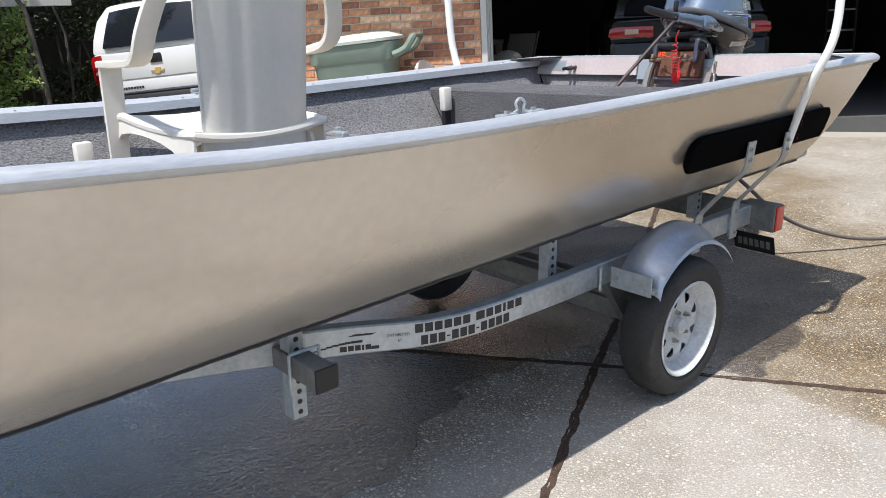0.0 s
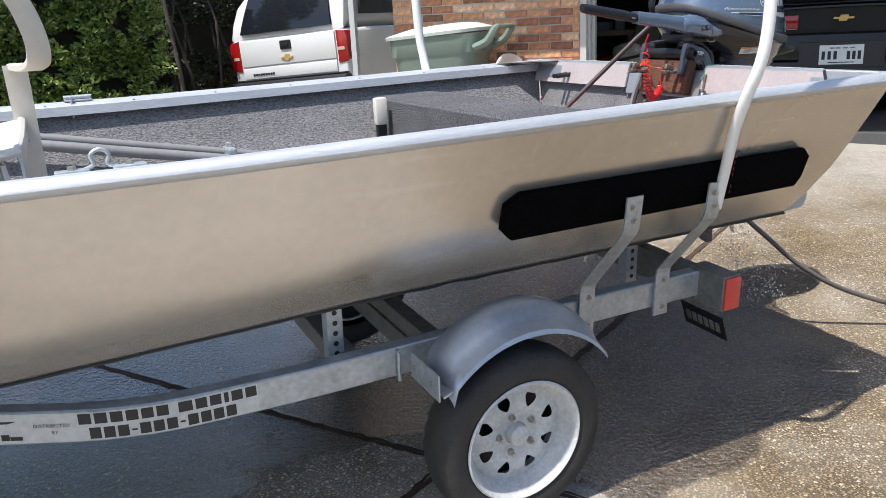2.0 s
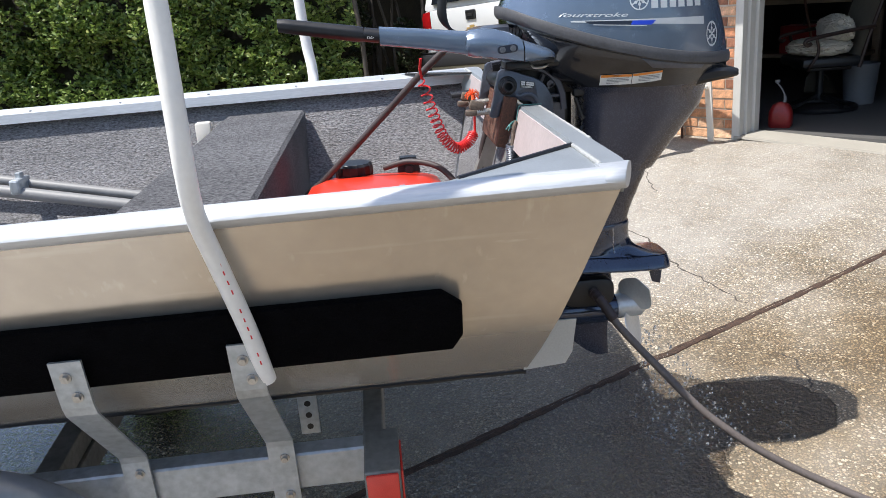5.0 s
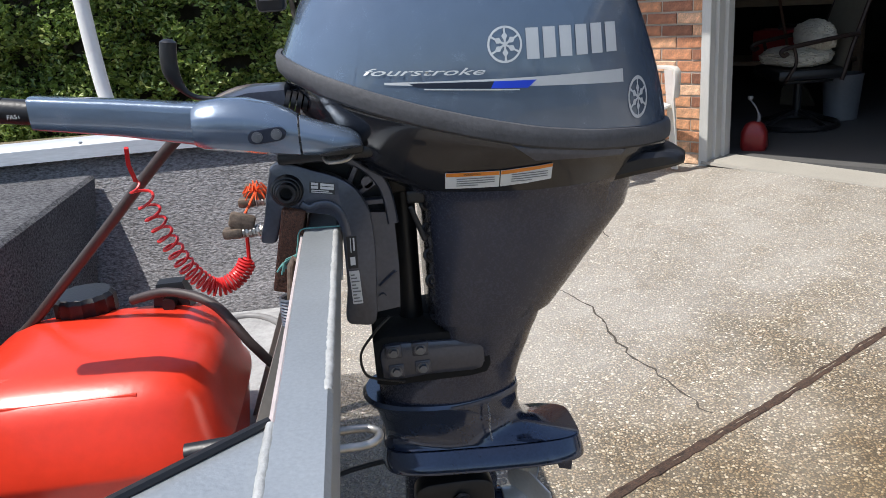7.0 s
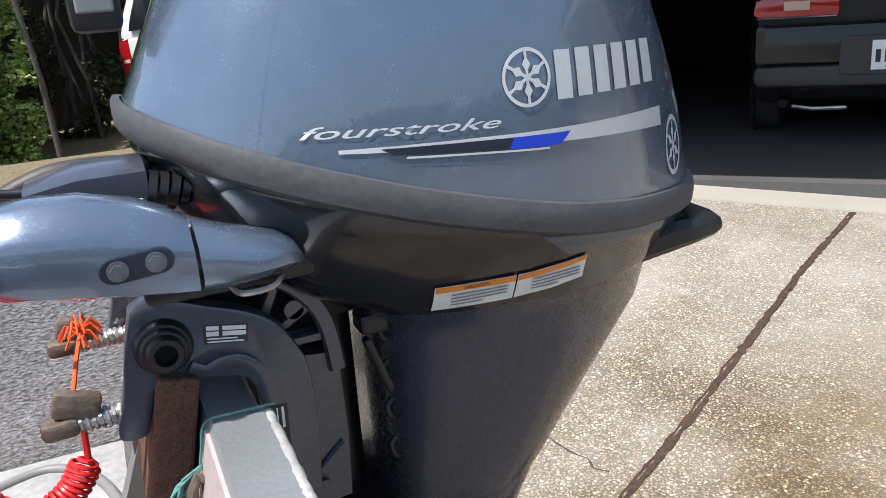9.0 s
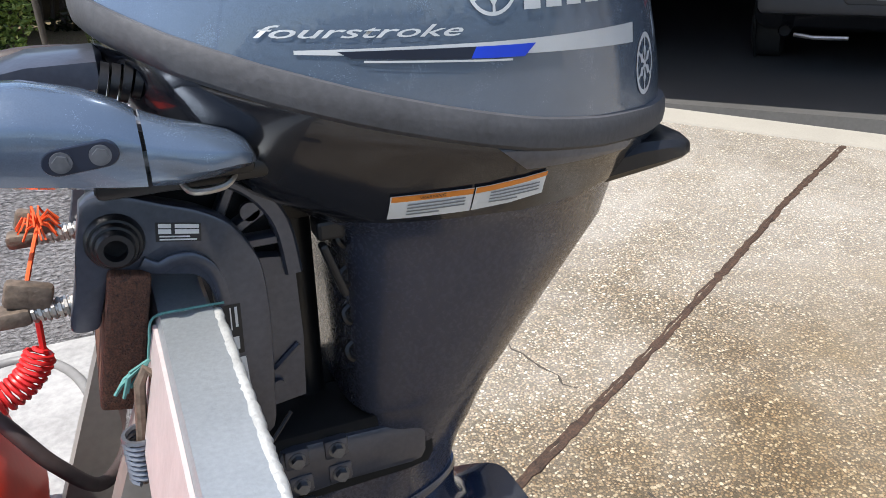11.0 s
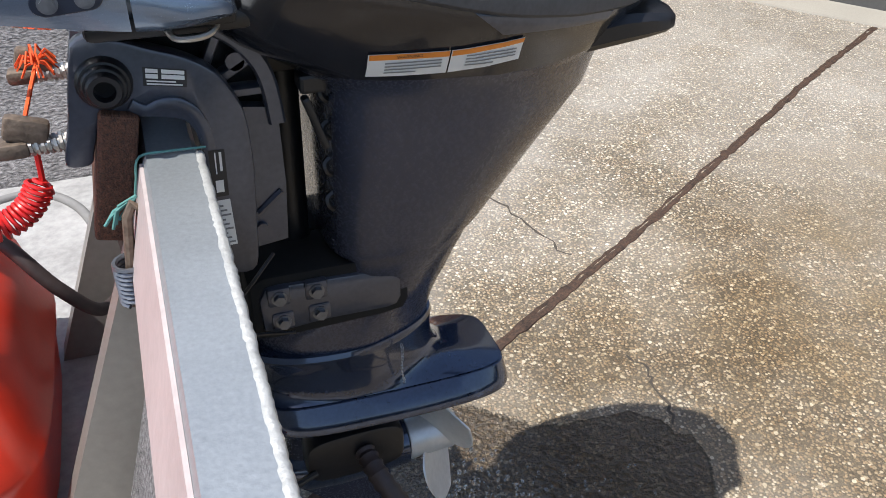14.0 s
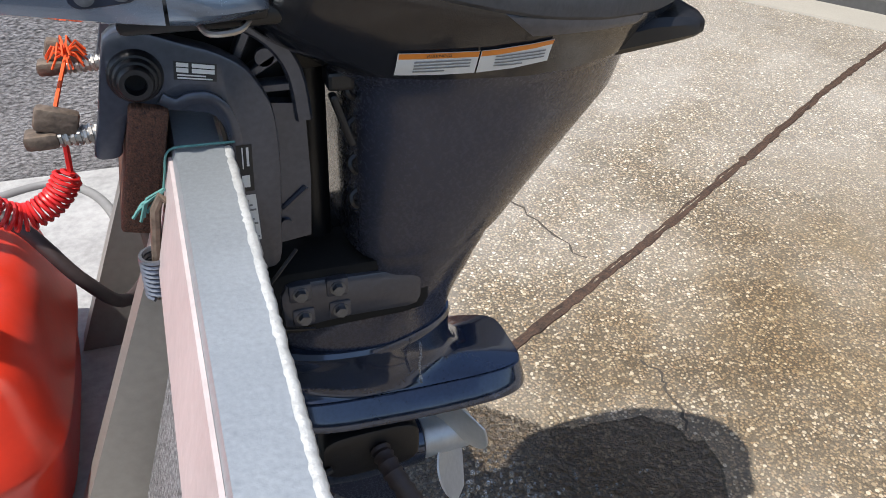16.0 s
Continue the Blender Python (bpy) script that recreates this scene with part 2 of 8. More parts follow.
def box(bm, lo, hi, m=None, bevel=0.0):
    """An axis-aligned box from corner lo to corner hi, bevelled, then moved by m."""
    tmp = bmesh.new()
    bmesh.ops.create_cube(tmp, size=1)
    for v in tmp.verts:
        v.co = Vector([lo[i] + (v.co[i] + 0.5) * (hi[i] - lo[i]) for i in range(3)])
    if bevel:
        bmesh.ops.bevel(tmp, geom=tmp.edges[:], offset=bevel, segments=2, profile=0.5, affect="EDGES", clamp_overlap=True)
    if m:
        bmesh.ops.transform(tmp, matrix=m, verts=tmp.verts)
    merge(bm, tmp)


def merge(bm, tmp):
    vs = {v: bm.verts.new(v.co) for v in tmp.verts}
    for f in tmp.faces:
        try:
            bm.faces.new([vs[v] for v in f.verts])
        except ValueError:
            pass
    tmp.free()


def loft(bm, rings, closed=True, caps=True, loop=False):
    """Skins a row of equal rings of points."""
    vs = [[bm.verts.new(p) for p in r] for r in rings]
    n = len(vs[0])
    pairs = list(zip(vs, vs[1:])) + ([(vs[-1], vs[0])] if loop else [])
    for a, b in pairs:
        for i in range(n if closed else n - 1):
            j = (i + 1) % n
            bm.faces.new((a[i], a[j], b[j], b[i]))
    if caps and closed and not loop:
        bm.faces.new(vs[0]), bm.faces.new(vs[-1])


def tube(bm, pts, r, seg=10, caps=True, loop=False):
    """A round bar along a row of points; r is one radius or one a point."""
    pts = [Vector(p) for p in pts]
    rs = r if isinstance(r, (list, tuple)) else [r] * len(pts)
    rings, up = [], None
    for i, p in enumerate(pts):
        a, b = (pts[i - 1], pts[(i + 1) % len(pts)]) if loop else (pts[max(0, i - 1)], pts[min(len(pts) - 1, i + 1)])
        d = (b - a).normalized()
        if up is None:
            up = d.orthogonal().normalized()
        up = (up - d * up.dot(d)).normalized()
        side = d.cross(up)
        rings.append([p + rs[i] * (math.cos(k * math.tau / seg) * up + math.sin(k * math.tau / seg) * side) for k in range(seg)])
    loft(bm, rings, True, caps, loop)


def prism(bm, poly, depth, m=None, bevel=0.0):
    """A flat outline (x, y) given thickness along z from 0 to depth, then moved by m."""
    tmp = bmesh.new()
    a = [tmp.verts.new((x, y, 0)) for x, y in poly]
    b = [tmp.verts.new((x, y, depth)) for x, y in poly]
    n = len(poly)
    for i in range(n):
        tmp.faces.new((a[i], a[(i + 1) % n], b[(i + 1) % n], b[i]))
    tmp.faces.new(a), tmp.faces.new(b)
    if bevel:
        bmesh.ops.recalc_face_normals(tmp, faces=tmp.faces)
        es = [e for e in tmp.edges if abs(e.verts[0].co.z - e.verts[1].co.z) < 1e-6]
        bmesh.ops.bevel(tmp, geom=es, offset=bevel, segments=2, profile=0.5, affect="EDGES", clamp_overlap=True)
    if m:
        bmesh.ops.transform(tmp, matrix=m, verts=tmp.verts)
    merge(bm, tmp)


def disc(bm, c, axis, r, depth, seg=24, r2=None):
    """A short cylinder or cone from c along the axis."""
    c, axis = Vector(c), Vector(axis).normalized()
    tube(bm, [c, c + axis * depth], [r, r if r2 is None else r2], seg)


def spline(pts, n):
    """n + 1 points of a smooth curve through the given ones."""
    pts = [Vector(p) for p in pts]
    out = []
    k = len(pts) - 1
    for i in range(n + 1):
        u = i / n * k
        j = min(int(u), k - 1)
        f = u - j
        p0, p1, p2, p3 = pts[max(0, j - 1)], pts[j], pts[j + 1], pts[min(k, j + 2)]
        out.append(0.5 * ((2 * p1) + (p2 - p0) * f + (2 * p0 - 5 * p1 + 4 * p2 - p3) * f * f + (3 * p1 - p0 - 3 * p2 + p3) * f ** 3))
    return out


def tree_of(*obs):
    """A ray-cast tree of meshes whose coordinates are world ones."""
    vs, fs = [], []
    for ob in obs:
        k = len(vs)
        vs += [v.co.copy() for v in ob.data.vertices]
        fs += [[k + i for i in p.vertices] for p in ob.data.polygons]
    return BVHTree.FromPolygons(vs, fs)


def drape(bm, tree, lift, way=(0, 1, 0), back=1.0):
    """Lays a flat mesh on a surface: each corner slides along way until it meets it, then stands off by lift."""
    w = Vector(way)
    for v in bm.verts:
        hit, normal, _, _ = tree.ray_cast(v.co - w * back, w)
        if hit:
            v.co = hit - w * lift


def plate_grid(bm, corners, nu, nv):
    """A four-cornered sheet divided into nu by nv."""
    a, b, c, d = [Vector(p) for p in corners]
    g = [[bm.verts.new((a * (1 - u) + b * u) * (1 - v) + (d * (1 - u) + c * u) * v) for u in [i / nu for i in range(nu + 1)]] for v in [j / nv for j in range(nv + 1)]]
    for j in range(nv):
        for i in range(nu):
            bm.faces.new((g[j][i], g[j][i + 1], g[j + 1][i + 1], g[j + 1][i]))


def word_mesh(text, height, m, slant=0.0, wide=1.0, bold=0.0):
    """Lettering in the built-in font as a bmesh, lying in x and y before m."""
    cu = bpy.data.curves.new("word", "FONT")
    cu.body, cu.size, cu.shear, cu.resolution_u = text, height, slant, 3
    cu.offset = bold
    ob = new("word", cu)
    me = bpy.data.meshes.new_from_object(ob.evaluated_get(bpy.context.evaluated_depsgraph_get()))
    bpy.data.objects.remove(ob)
    bm = bmesh.new()
    bm.from_mesh(me)
    bpy.data.meshes.remove(me)
    bmesh.ops.transform(bm, matrix=m @ Matrix.Diagonal((wide, 1, 1, 1)), verts=bm.verts)
    return bm


def bm_new():
    return bmesh.new()

# ---- ground ----
SLOPE = math.tan(radians(3.4))
HOUSE_AT, HOUSE_TURN = Vector((2.3, 3.6)), radians(-49.5)
ALONG = Vector((math.cos(HOUSE_TURN), math.sin(HOUSE_TURN)))
INWARD = Vector((-ALONG.y, ALONG.x))
HOUSE = Matrix.Translation((HOUSE_AT.x, HOUSE_AT.y, 0)) @ Matrix.Rotation(HOUSE_TURN, 4, "Z")
FLOOR_Z = 0.265


def step(a, b, x):
    u = min(1.0, max(0.0, (x - a) / (b - a)))
    return u * u * (3 - 2 * u)


def plain_z(y):
    return SLOPE * (y + 0.733)


def in_house(x, y):
    v = Vector((x, y)) - HOUSE_AT
    return v.dot(ALONG), v.dot(INWARD)


def ground_z(x, y):
    """The driveway climbs gently to the garage, dips beside the house and flattens far away."""
    z = plain_z(max(-14.0, min(y, 14.0))) - 0.66 * step(6.2, 8.2, y)
    a, d = in_house(x, y)
    if a > -2.1 and d > -0.25:
        z = min(z, FLOOR_Z - 0.03)
    return z


def dist_line(x, y, pts):
    p, best = Vector((x, y)), 1e9
    for a, b in zip(pts, pts[1:]):
        a, b = Vector(a), Vector(b)
        u = max(0, min(1, (p - a).dot(b - a) / (b - a).length_squared))
        best = min(best, (p - a - u * (b - a)).length)
    return best


def wet_and_shadow(x, y):
    """Where the hose water has run: round the motor, under the hull and down towards the bow; one patch deepens the
    motor's cast shadow.
    """
    # wet-dark patch fitted inside the motor's cast shadow, to deepen it
    pool = step(1.0, 0.75, dist_line(x, y, [(0.6, 0.14), (0.84, 0.12)]) / 0.21)
    # the run wanders, so its edge is never a clean arc
    x += 0.14 * noise.noise((x * 1.9, y * 1.9, 4.0)) + 0.1 * noise.noise((x * 5, y * 5, 9.0))
    y += 0.14 * noise.noise((x * 1.9, y * 1.9, 7.0)) + 0.1 * noise.noise((x * 5, y * 5, 2.0))
    w = max(pool, step(0.95, 0.35, dist_line(x, y, [(0.08, -0.36), (-0.25, -0.45), (-0.75, -0.6)]) / 0.6))
    w = max(w, step(0.85, 0.45, dist_line(x, y, [(0.0, 0.1), (-1.2, 0.35), (-2.2, 0.5), (-3.6, 0.45), (-5.5, 0.3)])))
    w = max(w, step(0.7, 0.4, dist_line(x, y, [(-1.5, 0.95), (-0.2, 0.9)])))
    w = max(w, step(0.55, 0.3, dist_line(x, y, [(-2.9, -0.15), (-3.8, -0.5), (-5.0, -0.7)])))
    w = max(w, step(0.36, 0.2, dist_line(x, y, [(-1.8, 0.1), (-2.3, -0.12), (-3.2, -0.3)])))
    w *= 1 - step(0.42, 0.2, dist_line(x, y, [(-1.45, -0.75), (-1.9, -0.75), (-2.6, -1.1)]))
    return w


def dampness(x, y):
    """A slab that is still drying."""
    x += 0.12 * noise.noise((x * 2.3, y * 2.3, 1.0))
    d = step(1.0, 0.1, dist_line(x, y, [(0.9, 0.2), (1.5, 0.38), (2.3, 0.6)]) / 0.9)
    d = max(d, 0.75 * step(1.0, 0.4, dist_line(x, y, [(0.4, -0.3), (1.2, -0.8)]) / 0.7))
    return max(d, 0.85 * step(1.0, 0.9, dist_line(x, y, [(-0.3, -1.3), (0.9, -1.5), (2.0, -1.6)]) / 0.75))


def worn(x, y):
    """Slabs scoured pale: the one before the trailer's wheel and those nearer the garage."""
    x, y = x + 0.15 * noise.noise((x * 1.7, y * 1.7, 3.0)), y + 0.15 * noise.noise((x * 1.7, y * 1.7, 8.0))
    a = step(-0.75, -1.05, x) * step(-0.35, -0.75, y)
    north = y - (0.49 + 0.54 * (x - 0.52))
    return max(0.9 * a, 0.6 * step(0.25, 0.7, north) * step(-0.6, 0.2, x), 0.5 * step(1.7, 2.3, x))


def soil(x, y):
    return step(5.35, 5.75, y - 0.12 * x) * step(1.6, 0.9, x - 0.25 * (y - 6))


def graded(lo, hi, near_lo, near_hi, cell):
    xs = [near_lo + cell * i for i in range(int(round((near_hi - near_lo) / cell)) + 1)]
    g, x = cell, xs[-1]
    while x < hi:
        g *= 1.35
        x += g
        xs.append(x)
    g, x = cell, xs[0]
    while x > lo:
        g *= 1.35
        x -= g
        xs.insert(0, x)
    return xs


gx, gy = graded(-400, 400, -5.2, 4.6, 0.055), graded(-400, 400, -3.2, 6.6, 0.055)
verts, wet, soils, damps, worns = [], [], [], [], []
for y in gy:
    for x in gx:
        near = -6 < x < 6 and -4 < y < 8
        bumpy = 0.0025 * noise.noise((x * 3.1, y * 3.1, 0)) if near else 0
        verts.append((x, y, ground_z(x, y) + bumpy))
        damps.append(dampness(x, y) if near else 0.0)
        worns.append(worn(x, y) if near else 0.4)
        wet.append(wet_and_shadow(x, y) if near else 0.0)
        # unseen ground farther out is set to dark litter, cutting its bounce light
        soils.append(soil(x, y) if -12 < x < 12 and -10 < y < 20 else 1.0)
nx = len(gx)
faces = [(j * nx + i, j * nx + i + 1, (j + 1) * nx + i + 1, (j + 1) * nx + i) for j in range(len(gy) - 1) for i in range(nx - 1)]
me = bpy.data.meshes.new("ground")
me.from_pydata(verts, [], faces)
for key, vals in (("wet", wet), ("soil", soils), ("damp", damps), ("worn", worns)):
    at = me.attributes.new(key, "FLOAT", "POINT")
    at.data.foreach_set("value", vals)


def concrete_material():
    """Exposed aggregate: pebbles of many tans in grey cement, stains, and a wet film where the attribute says so."""
    m = bpy.data.materials.new("aggregate_concrete")
    m.use_nodes = True
    n, l = m.node_tree.nodes, m.node_tree.links
    b = n["Principled BSDF"]
    geo = n.new("ShaderNodeNewGeometry")

    def noise_tex(scale, detail=3, rough=0.55):
        t = n.new("ShaderNodeTexNoise")
        t.inputs["Scale"].default_value, t.inputs["Detail"].default_value, t.inputs["Roughness"].default_value = scale, detail, rough
        l.new(geo.outputs["Position"], t.inputs[0])
        return t.outputs[0]

    def ramp(src, stops):
        r = n.new("ShaderNodeValToRGB")
        e = r.color_ramp.elements
        while len(e) < len(stops):
            e.new(0.5)
        for el, (p, c) in zip(e, stops):
            el.position = p
            el.color = (*c, 1) if isinstance(c, tuple) else (c, c, c, 1)
        l.new(src, r.inputs[0])
        return r.outputs[0]

    def mix(f, a, c, mode="MIX"):
        x = n.new("ShaderNodeMix")
        x.data_type, x.blend_type = "RGBA", mode
        for s, v in ((0, f), (6, a), (7, c)):
            if hasattr(v, "links"):
                l.new(v, x.inputs[s])
            elif s == 0:
                x.inputs[0].default_value = v
            else:
                x.inputs[s].default_value = (*v, 1)
        return x.outputs[2]

    def calc(op, a, c):
        x = n.new("ShaderNodeMath")
        x.operation = op
        for s, v in ((0, a), (1, c)):
            if hasattr(v, "links"):
                l.new(v, x.inputs[s])
            else:
                x.inputs[s].default_value = v
        return x.outputs[0]

    warp = n.new("ShaderNodeTexNoise")
    warp.inputs["Scale"].default_value = 40
    l.new(geo.outputs["Position"], warp.inputs[0])
    sub = n.new("ShaderNodeVectorMath")
    sub.operation = "MULTIPLY_ADD"
    l.new(warp.outputs["Color"], sub.inputs[0])
    sub.inputs[1].default_value = (0.007, 0.007, 0.007)
    l.new(geo.outputs["Position"], sub.inputs[2])
    big, fine = n.new("ShaderNodeTexVoronoi"), n.new("ShaderNodeTexVoronoi")
    big.inputs["Scale"].default_value, fine.inputs["Scale"].default_value = 68, 132
    for v in (big, fine):
        v.voronoi_dimensions = "3D"
        l.new(sub.outputs[0], v.inputs["Vector"])
    stones = [(0.0, (0.22, 0.16, 0.1)), (0.3, (0.36, 0.29, 0.2)), (0.6, (0.48, 0.405, 0.295)), (0.8, (0.44, 0.32, 0.2)), (0.93, (0.78, 0.73, 0.62))]
    sep, sep2 = n.new("ShaderNodeSeparateColor"), n.new("ShaderNodeSeparateColor")
    l.new(big.outputs["Color"], sep.inputs[0]), l.new(fine.outputs["Color"], sep2.inputs[0])
    big_mask = calc("MULTIPLY", ramp(big.outputs["Distance"], [(0.36, 1.0), (0.41, 0.0)]), ramp(sep.outputs[1], [(0.8, 0.0), (0.82, 1.0)]))
    fine_mask = calc("MULTIPLY", ramp(fine.outputs["Distance"], [(0.40, 1.0), (0.56, 0.0)]), ramp(sep2.outputs[1], [(0.1, 0.25), (0.16, 1.0)]))
    cement = ramp(noise_tex(300, 2), [(0.35, (0.075, 0.063, 0.046)), (0.65, (0.2, 0.172, 0.132))])
    col = mix(fine_mask, cement, ramp(sep2.outputs[0], stones))
    col = mix(big_mask, col, ramp(sep.outputs[0], [(0.0, (0.42, 0.35, 0.25)), (0.4, (0.62, 0.56, 0.44)), (0.75, (0.84, 0.8, 0.7))]))
    # broad stains and worn, paler stretches
    col = mix(0.55, col, ramp(noise_tex(0.9, 5), [(0.3, (0.55, 0.52, 0.47)), (0.5, (0.85, 0.83, 0.8)), (0.7, (1.0, 1.0, 1.0))]), "MULTIPLY")
    pale = calc("MULTIPLY", ramp(noise_tex(1.7, 6, 0.7), [(0.4, 0.0), (0.7, 1.0)]), 0.45)
    col = mix(pale, col, (0.53, 0.5, 0.455))
    a_worn = n.new("ShaderNodeAttribute")
    a_worn.attribute_name = "worn"
    scour = calc("MULTIPLY", a_worn.outputs["Fac"], ramp(noise_tex(6.0, 6, 0.7), [(0.3, 0.35), (0.65, 0.75)]))
    col = mix(scour, col, ramp(noise_tex(180, 3), [(0.3, (0.33, 0.318, 0.297)), (0.7, (0.47, 0.452, 0.422))]))
    a_wet, a_soil = n.new("ShaderNodeAttribute"), n.new("ShaderNodeAttribute")
    a_wet.attribute_name, a_soil.attribute_name = "wet", "soil"
    edge = calc("ADD", a_wet.outputs["Fac"], calc("MULTIPLY", calc("SUBTRACT", noise_tex(5.5, 6, 0.68), 0.5), 0.8))
    film = ramp(edge, [(0.44, 0.0), (0.54, 1.0)])
    col = mix(calc("MULTIPLY", film, 0.92), col, mix(1.0, col, (0.4, 0.365, 0.33), "MULTIPLY"))
    a_damp = n.new("ShaderNodeAttribute")
    a_damp.attribute_name = "damp"
    drying = calc("MULTIPLY", a_damp.outputs["Fac"], ramp(noise_tex(2.2, 5, 0.6), [(0.3, 0.35), (0.55, 1.0)]))
    col = mix(drying, col, mix(1.0, col, (0.62, 0.53, 0.39), "MULTIPLY"))
    litter = ramp(noise_tex(26, 5, 0.7), [(0.3, (0.07, 0.05, 0.03)), (0.5, (0.2, 0.15, 0.09)), (0.62, (0.12, 0.13, 0.05)), (0.75, (0.36, 0.28, 0.18))])
    col = mix(a_soil.outputs["Fac"], col, litter)
    l.new(col, b.inputs["Base Color"])
    # water runs down the slope in long threads
    lie, runs = n.new("ShaderNodeMapping"), n.new("ShaderNodeTexNoise")
    lie.inputs["Rotation"].default_value = (0, 0, radians(-28))
    lie.inputs["Scale"].default_value = (1.6, 6.5, 1)
    runs.inputs["Scale"].default_value, runs.inputs["Detail"].default_value, runs.inputs["Roughness"].default_value = 1.0, 7, 0.66
    l.new(geo.outputs["Position"], lie.inputs[0]), l.new(lie.outputs[0], runs.inputs[0])
    pool = ramp(calc("ADD", a_wet.outputs["Fac"], calc("MULTIPLY", calc("SUBTRACT", runs.outputs[0], 0.5), 2.6)), [(0.46, 0.0), (0.6, 1.0)])
    part_xyz = n.new("ShaderNodeSeparateXYZ")
    l.new(geo.outputs["Position"], part_xyz.inputs[0])
    still = n.new("ShaderNodeMapRange")
    still.inputs["From Min"].default_value, still.inputs["From Max"].default_value = -0.5, -1.5
    l.new(part_xyz.outputs[0], still.inputs[0])
    pool = calc("MULTIPLY", pool, still.outputs[0])
    ripple = n.new("ShaderNodeTexNoise")
    ripple.inputs["Scale"].default_value, ripple.inputs["Detail"].default_value = 60, 5
    l.new(geo.outputs["Position"], ripple.inputs[0])
    rough = mix(film, (0.85, 0.85, 0.85), mix(pool, (0.36, 0.36, 0.36), (0.07, 0.07, 0.07)))
    l.new(rough, b.inputs["Roughness"])
    height = calc("ADD", calc("MULTIPLY", calc("MULTIPLY", film, ripple.outputs[0]), 7.0), calc("ADD", calc("MULTIPLY", big_mask, 0.9), calc("ADD", calc("MULTIPLY", fine_mask, 0.45), calc("MULTIPLY", noise_tex(500, 2), 0.3))))
    bp = n.new("ShaderNodeBump")
    bp.inputs["Distance"].default_value = 0.004
    l.new(mix(pool, (0.95, 0.95, 0.95), (0.42, 0.42, 0.42)), bp.inputs["Strength"])
    # standing water lies as a clear glossy coat over the stone
    sheet = n.new("ShaderNodeMapRange")
    sheet.inputs["From Min"].default_value, sheet.inputs["From Max"].default_value = 0.75, 0.15
    sheet.inputs["To Min"].default_value, sheet.inputs["To Max"].default_value = 0.1, 0.6
    l.new(part_xyz.outputs[0], sheet.inputs[0])
    l.new(calc("ADD", calc("MULTIPLY", film, sheet.outputs[0]), calc("MULTIPLY", pool, 1.0)), b.inputs["Coat Weight"])
    b.inputs["Coat IOR"].default_value = 2.4
    l.new(mix(pool, (0.08, 0.08, 0.08), (0.04, 0.04, 0.04)), b.inputs["Coat Roughness"])
    l.new(height, bp.inputs["Height"]), l.new(bp.outputs[0], b.inputs["Normal"]), l.new(bp.outputs[0], b.inputs["Coat Normal"])
    return m


M_GROUND = concrete_material()
me.materials.append(M_GROUND)
me.polygons.foreach_set("use_smooth", [True] * len(me.polygons))
tagged(new("ground", me), "tan exposed-aggregate concrete driveway, wet round the boat", "ground", kind="structure")


def strip(name, pts, width, lift, material, label, category, ragged=0.3, bits=0.03, bulge=0.004):
    """A ragged band laid along a line on the ground: an old timber divider or a crack."""
    rnd = random.Random(len(pts) * 7 + int(width * 1e4))
    path = []
    for (ax, ay), (bx, by) in zip(pts, pts[1:]):
        k = max(1, int(math.hypot(bx - ax, by - ay) / bits))
        path += [(ax + (bx - ax) * i / k, ay + (by - ay) * i / k) for i in range(k)]
    path.append(pts[-1])
    bm, rows = bm_new(), []
    for i, (x, y) in enumerate(path):
        ax, ay = path[max(0, i - 1)]
        bx, by = path[min(len(path) - 1, i + 1)]
        d = Vector((bx - ax, by - ay)).normalized()
        s = Vector((-d.y, d.x))
        wl, wr = width * 0.5 * (1 + ragged * rnd.uniform(-1, 1)), width * 0.5 * (1 + ragged * rnd.uniform(-1, 1))
        off = width * ragged * 0.25 * rnd.uniform(-1, 1)
        row = []
        for u, h in ((-wl, -0.004), (-wl * 0.85, lift), (-wl * 0.2, lift + bulge * rnd.random()), (wr * 0.25, lift - bulge * rnd.random()), (wr * 0.85, lift), (wr, -0.004)):
            p = Vector((x, y)) + s * (u + off)
            row.append((p.x, p.y, ground_z(p.x, p.y) + h))
        rows.append(row)
    loft(bm, rows, False, False)
    return tagged(part(name, bm, material), label, category, kind="structure")


M_DIVIDER = mat("old_timber_divider", (0.06, 0.034, 0.022), 0.85, 0, 0.55, 40, 160, 0.8, 90, second=(0.03, 0.018, 0.012))
M_CRACK = mat("crack_dirt", (0.06, 0.05, 0.04), 0.95, 0, 0.4, 60, 200, 0.5, 200)
jd = (Vector((3.5, 2.12)) - Vector((-2.14, -0.9))).normalized()
j0 = Vector((-2.14, -0.9)) - jd * 1.6
strip("expansion_joint_1", [tuple(j0), (-1.33, -0.48), (-0.75, -0.2), (0.52, 0.49), (1.42, 0.97), (2.77, 1.74), (3.5, 2.12)], 0.034, 0.003, M_DIVIDER, "rotten brown timber divider between driveway slabs", "expansion joint")
strip("expansion_joint_2", [(-3.4, 2.4), (-1.65, -0.02), (-1.26, -0.55), (-0.72, -1.36), (0.3, -2.7)], 0.03, 0.003, M_DIVIDER, "dark timber divider across the wet driveway", "expansion joint")
wob = random.Random(4)
ck = [(0.72, 2.5), (0.76, 2.19), (0.85, 1.95), (0.94, 1.78), (0.95, 1.52), (0.98, 1.29), (1.04, 1.08), (1.1, 0.84)]
ck = [(x + wob.uniform(-0.015, 0.015), y + wob.uniform(-0.015, 0.015)) for a, b in zip(ck, ck[1:]) for x, y in [(a[0] + (b[0] - a[0]) * k / 5, a[1] + (b[1] - a[1]) * k / 5) for k in range(5)]]
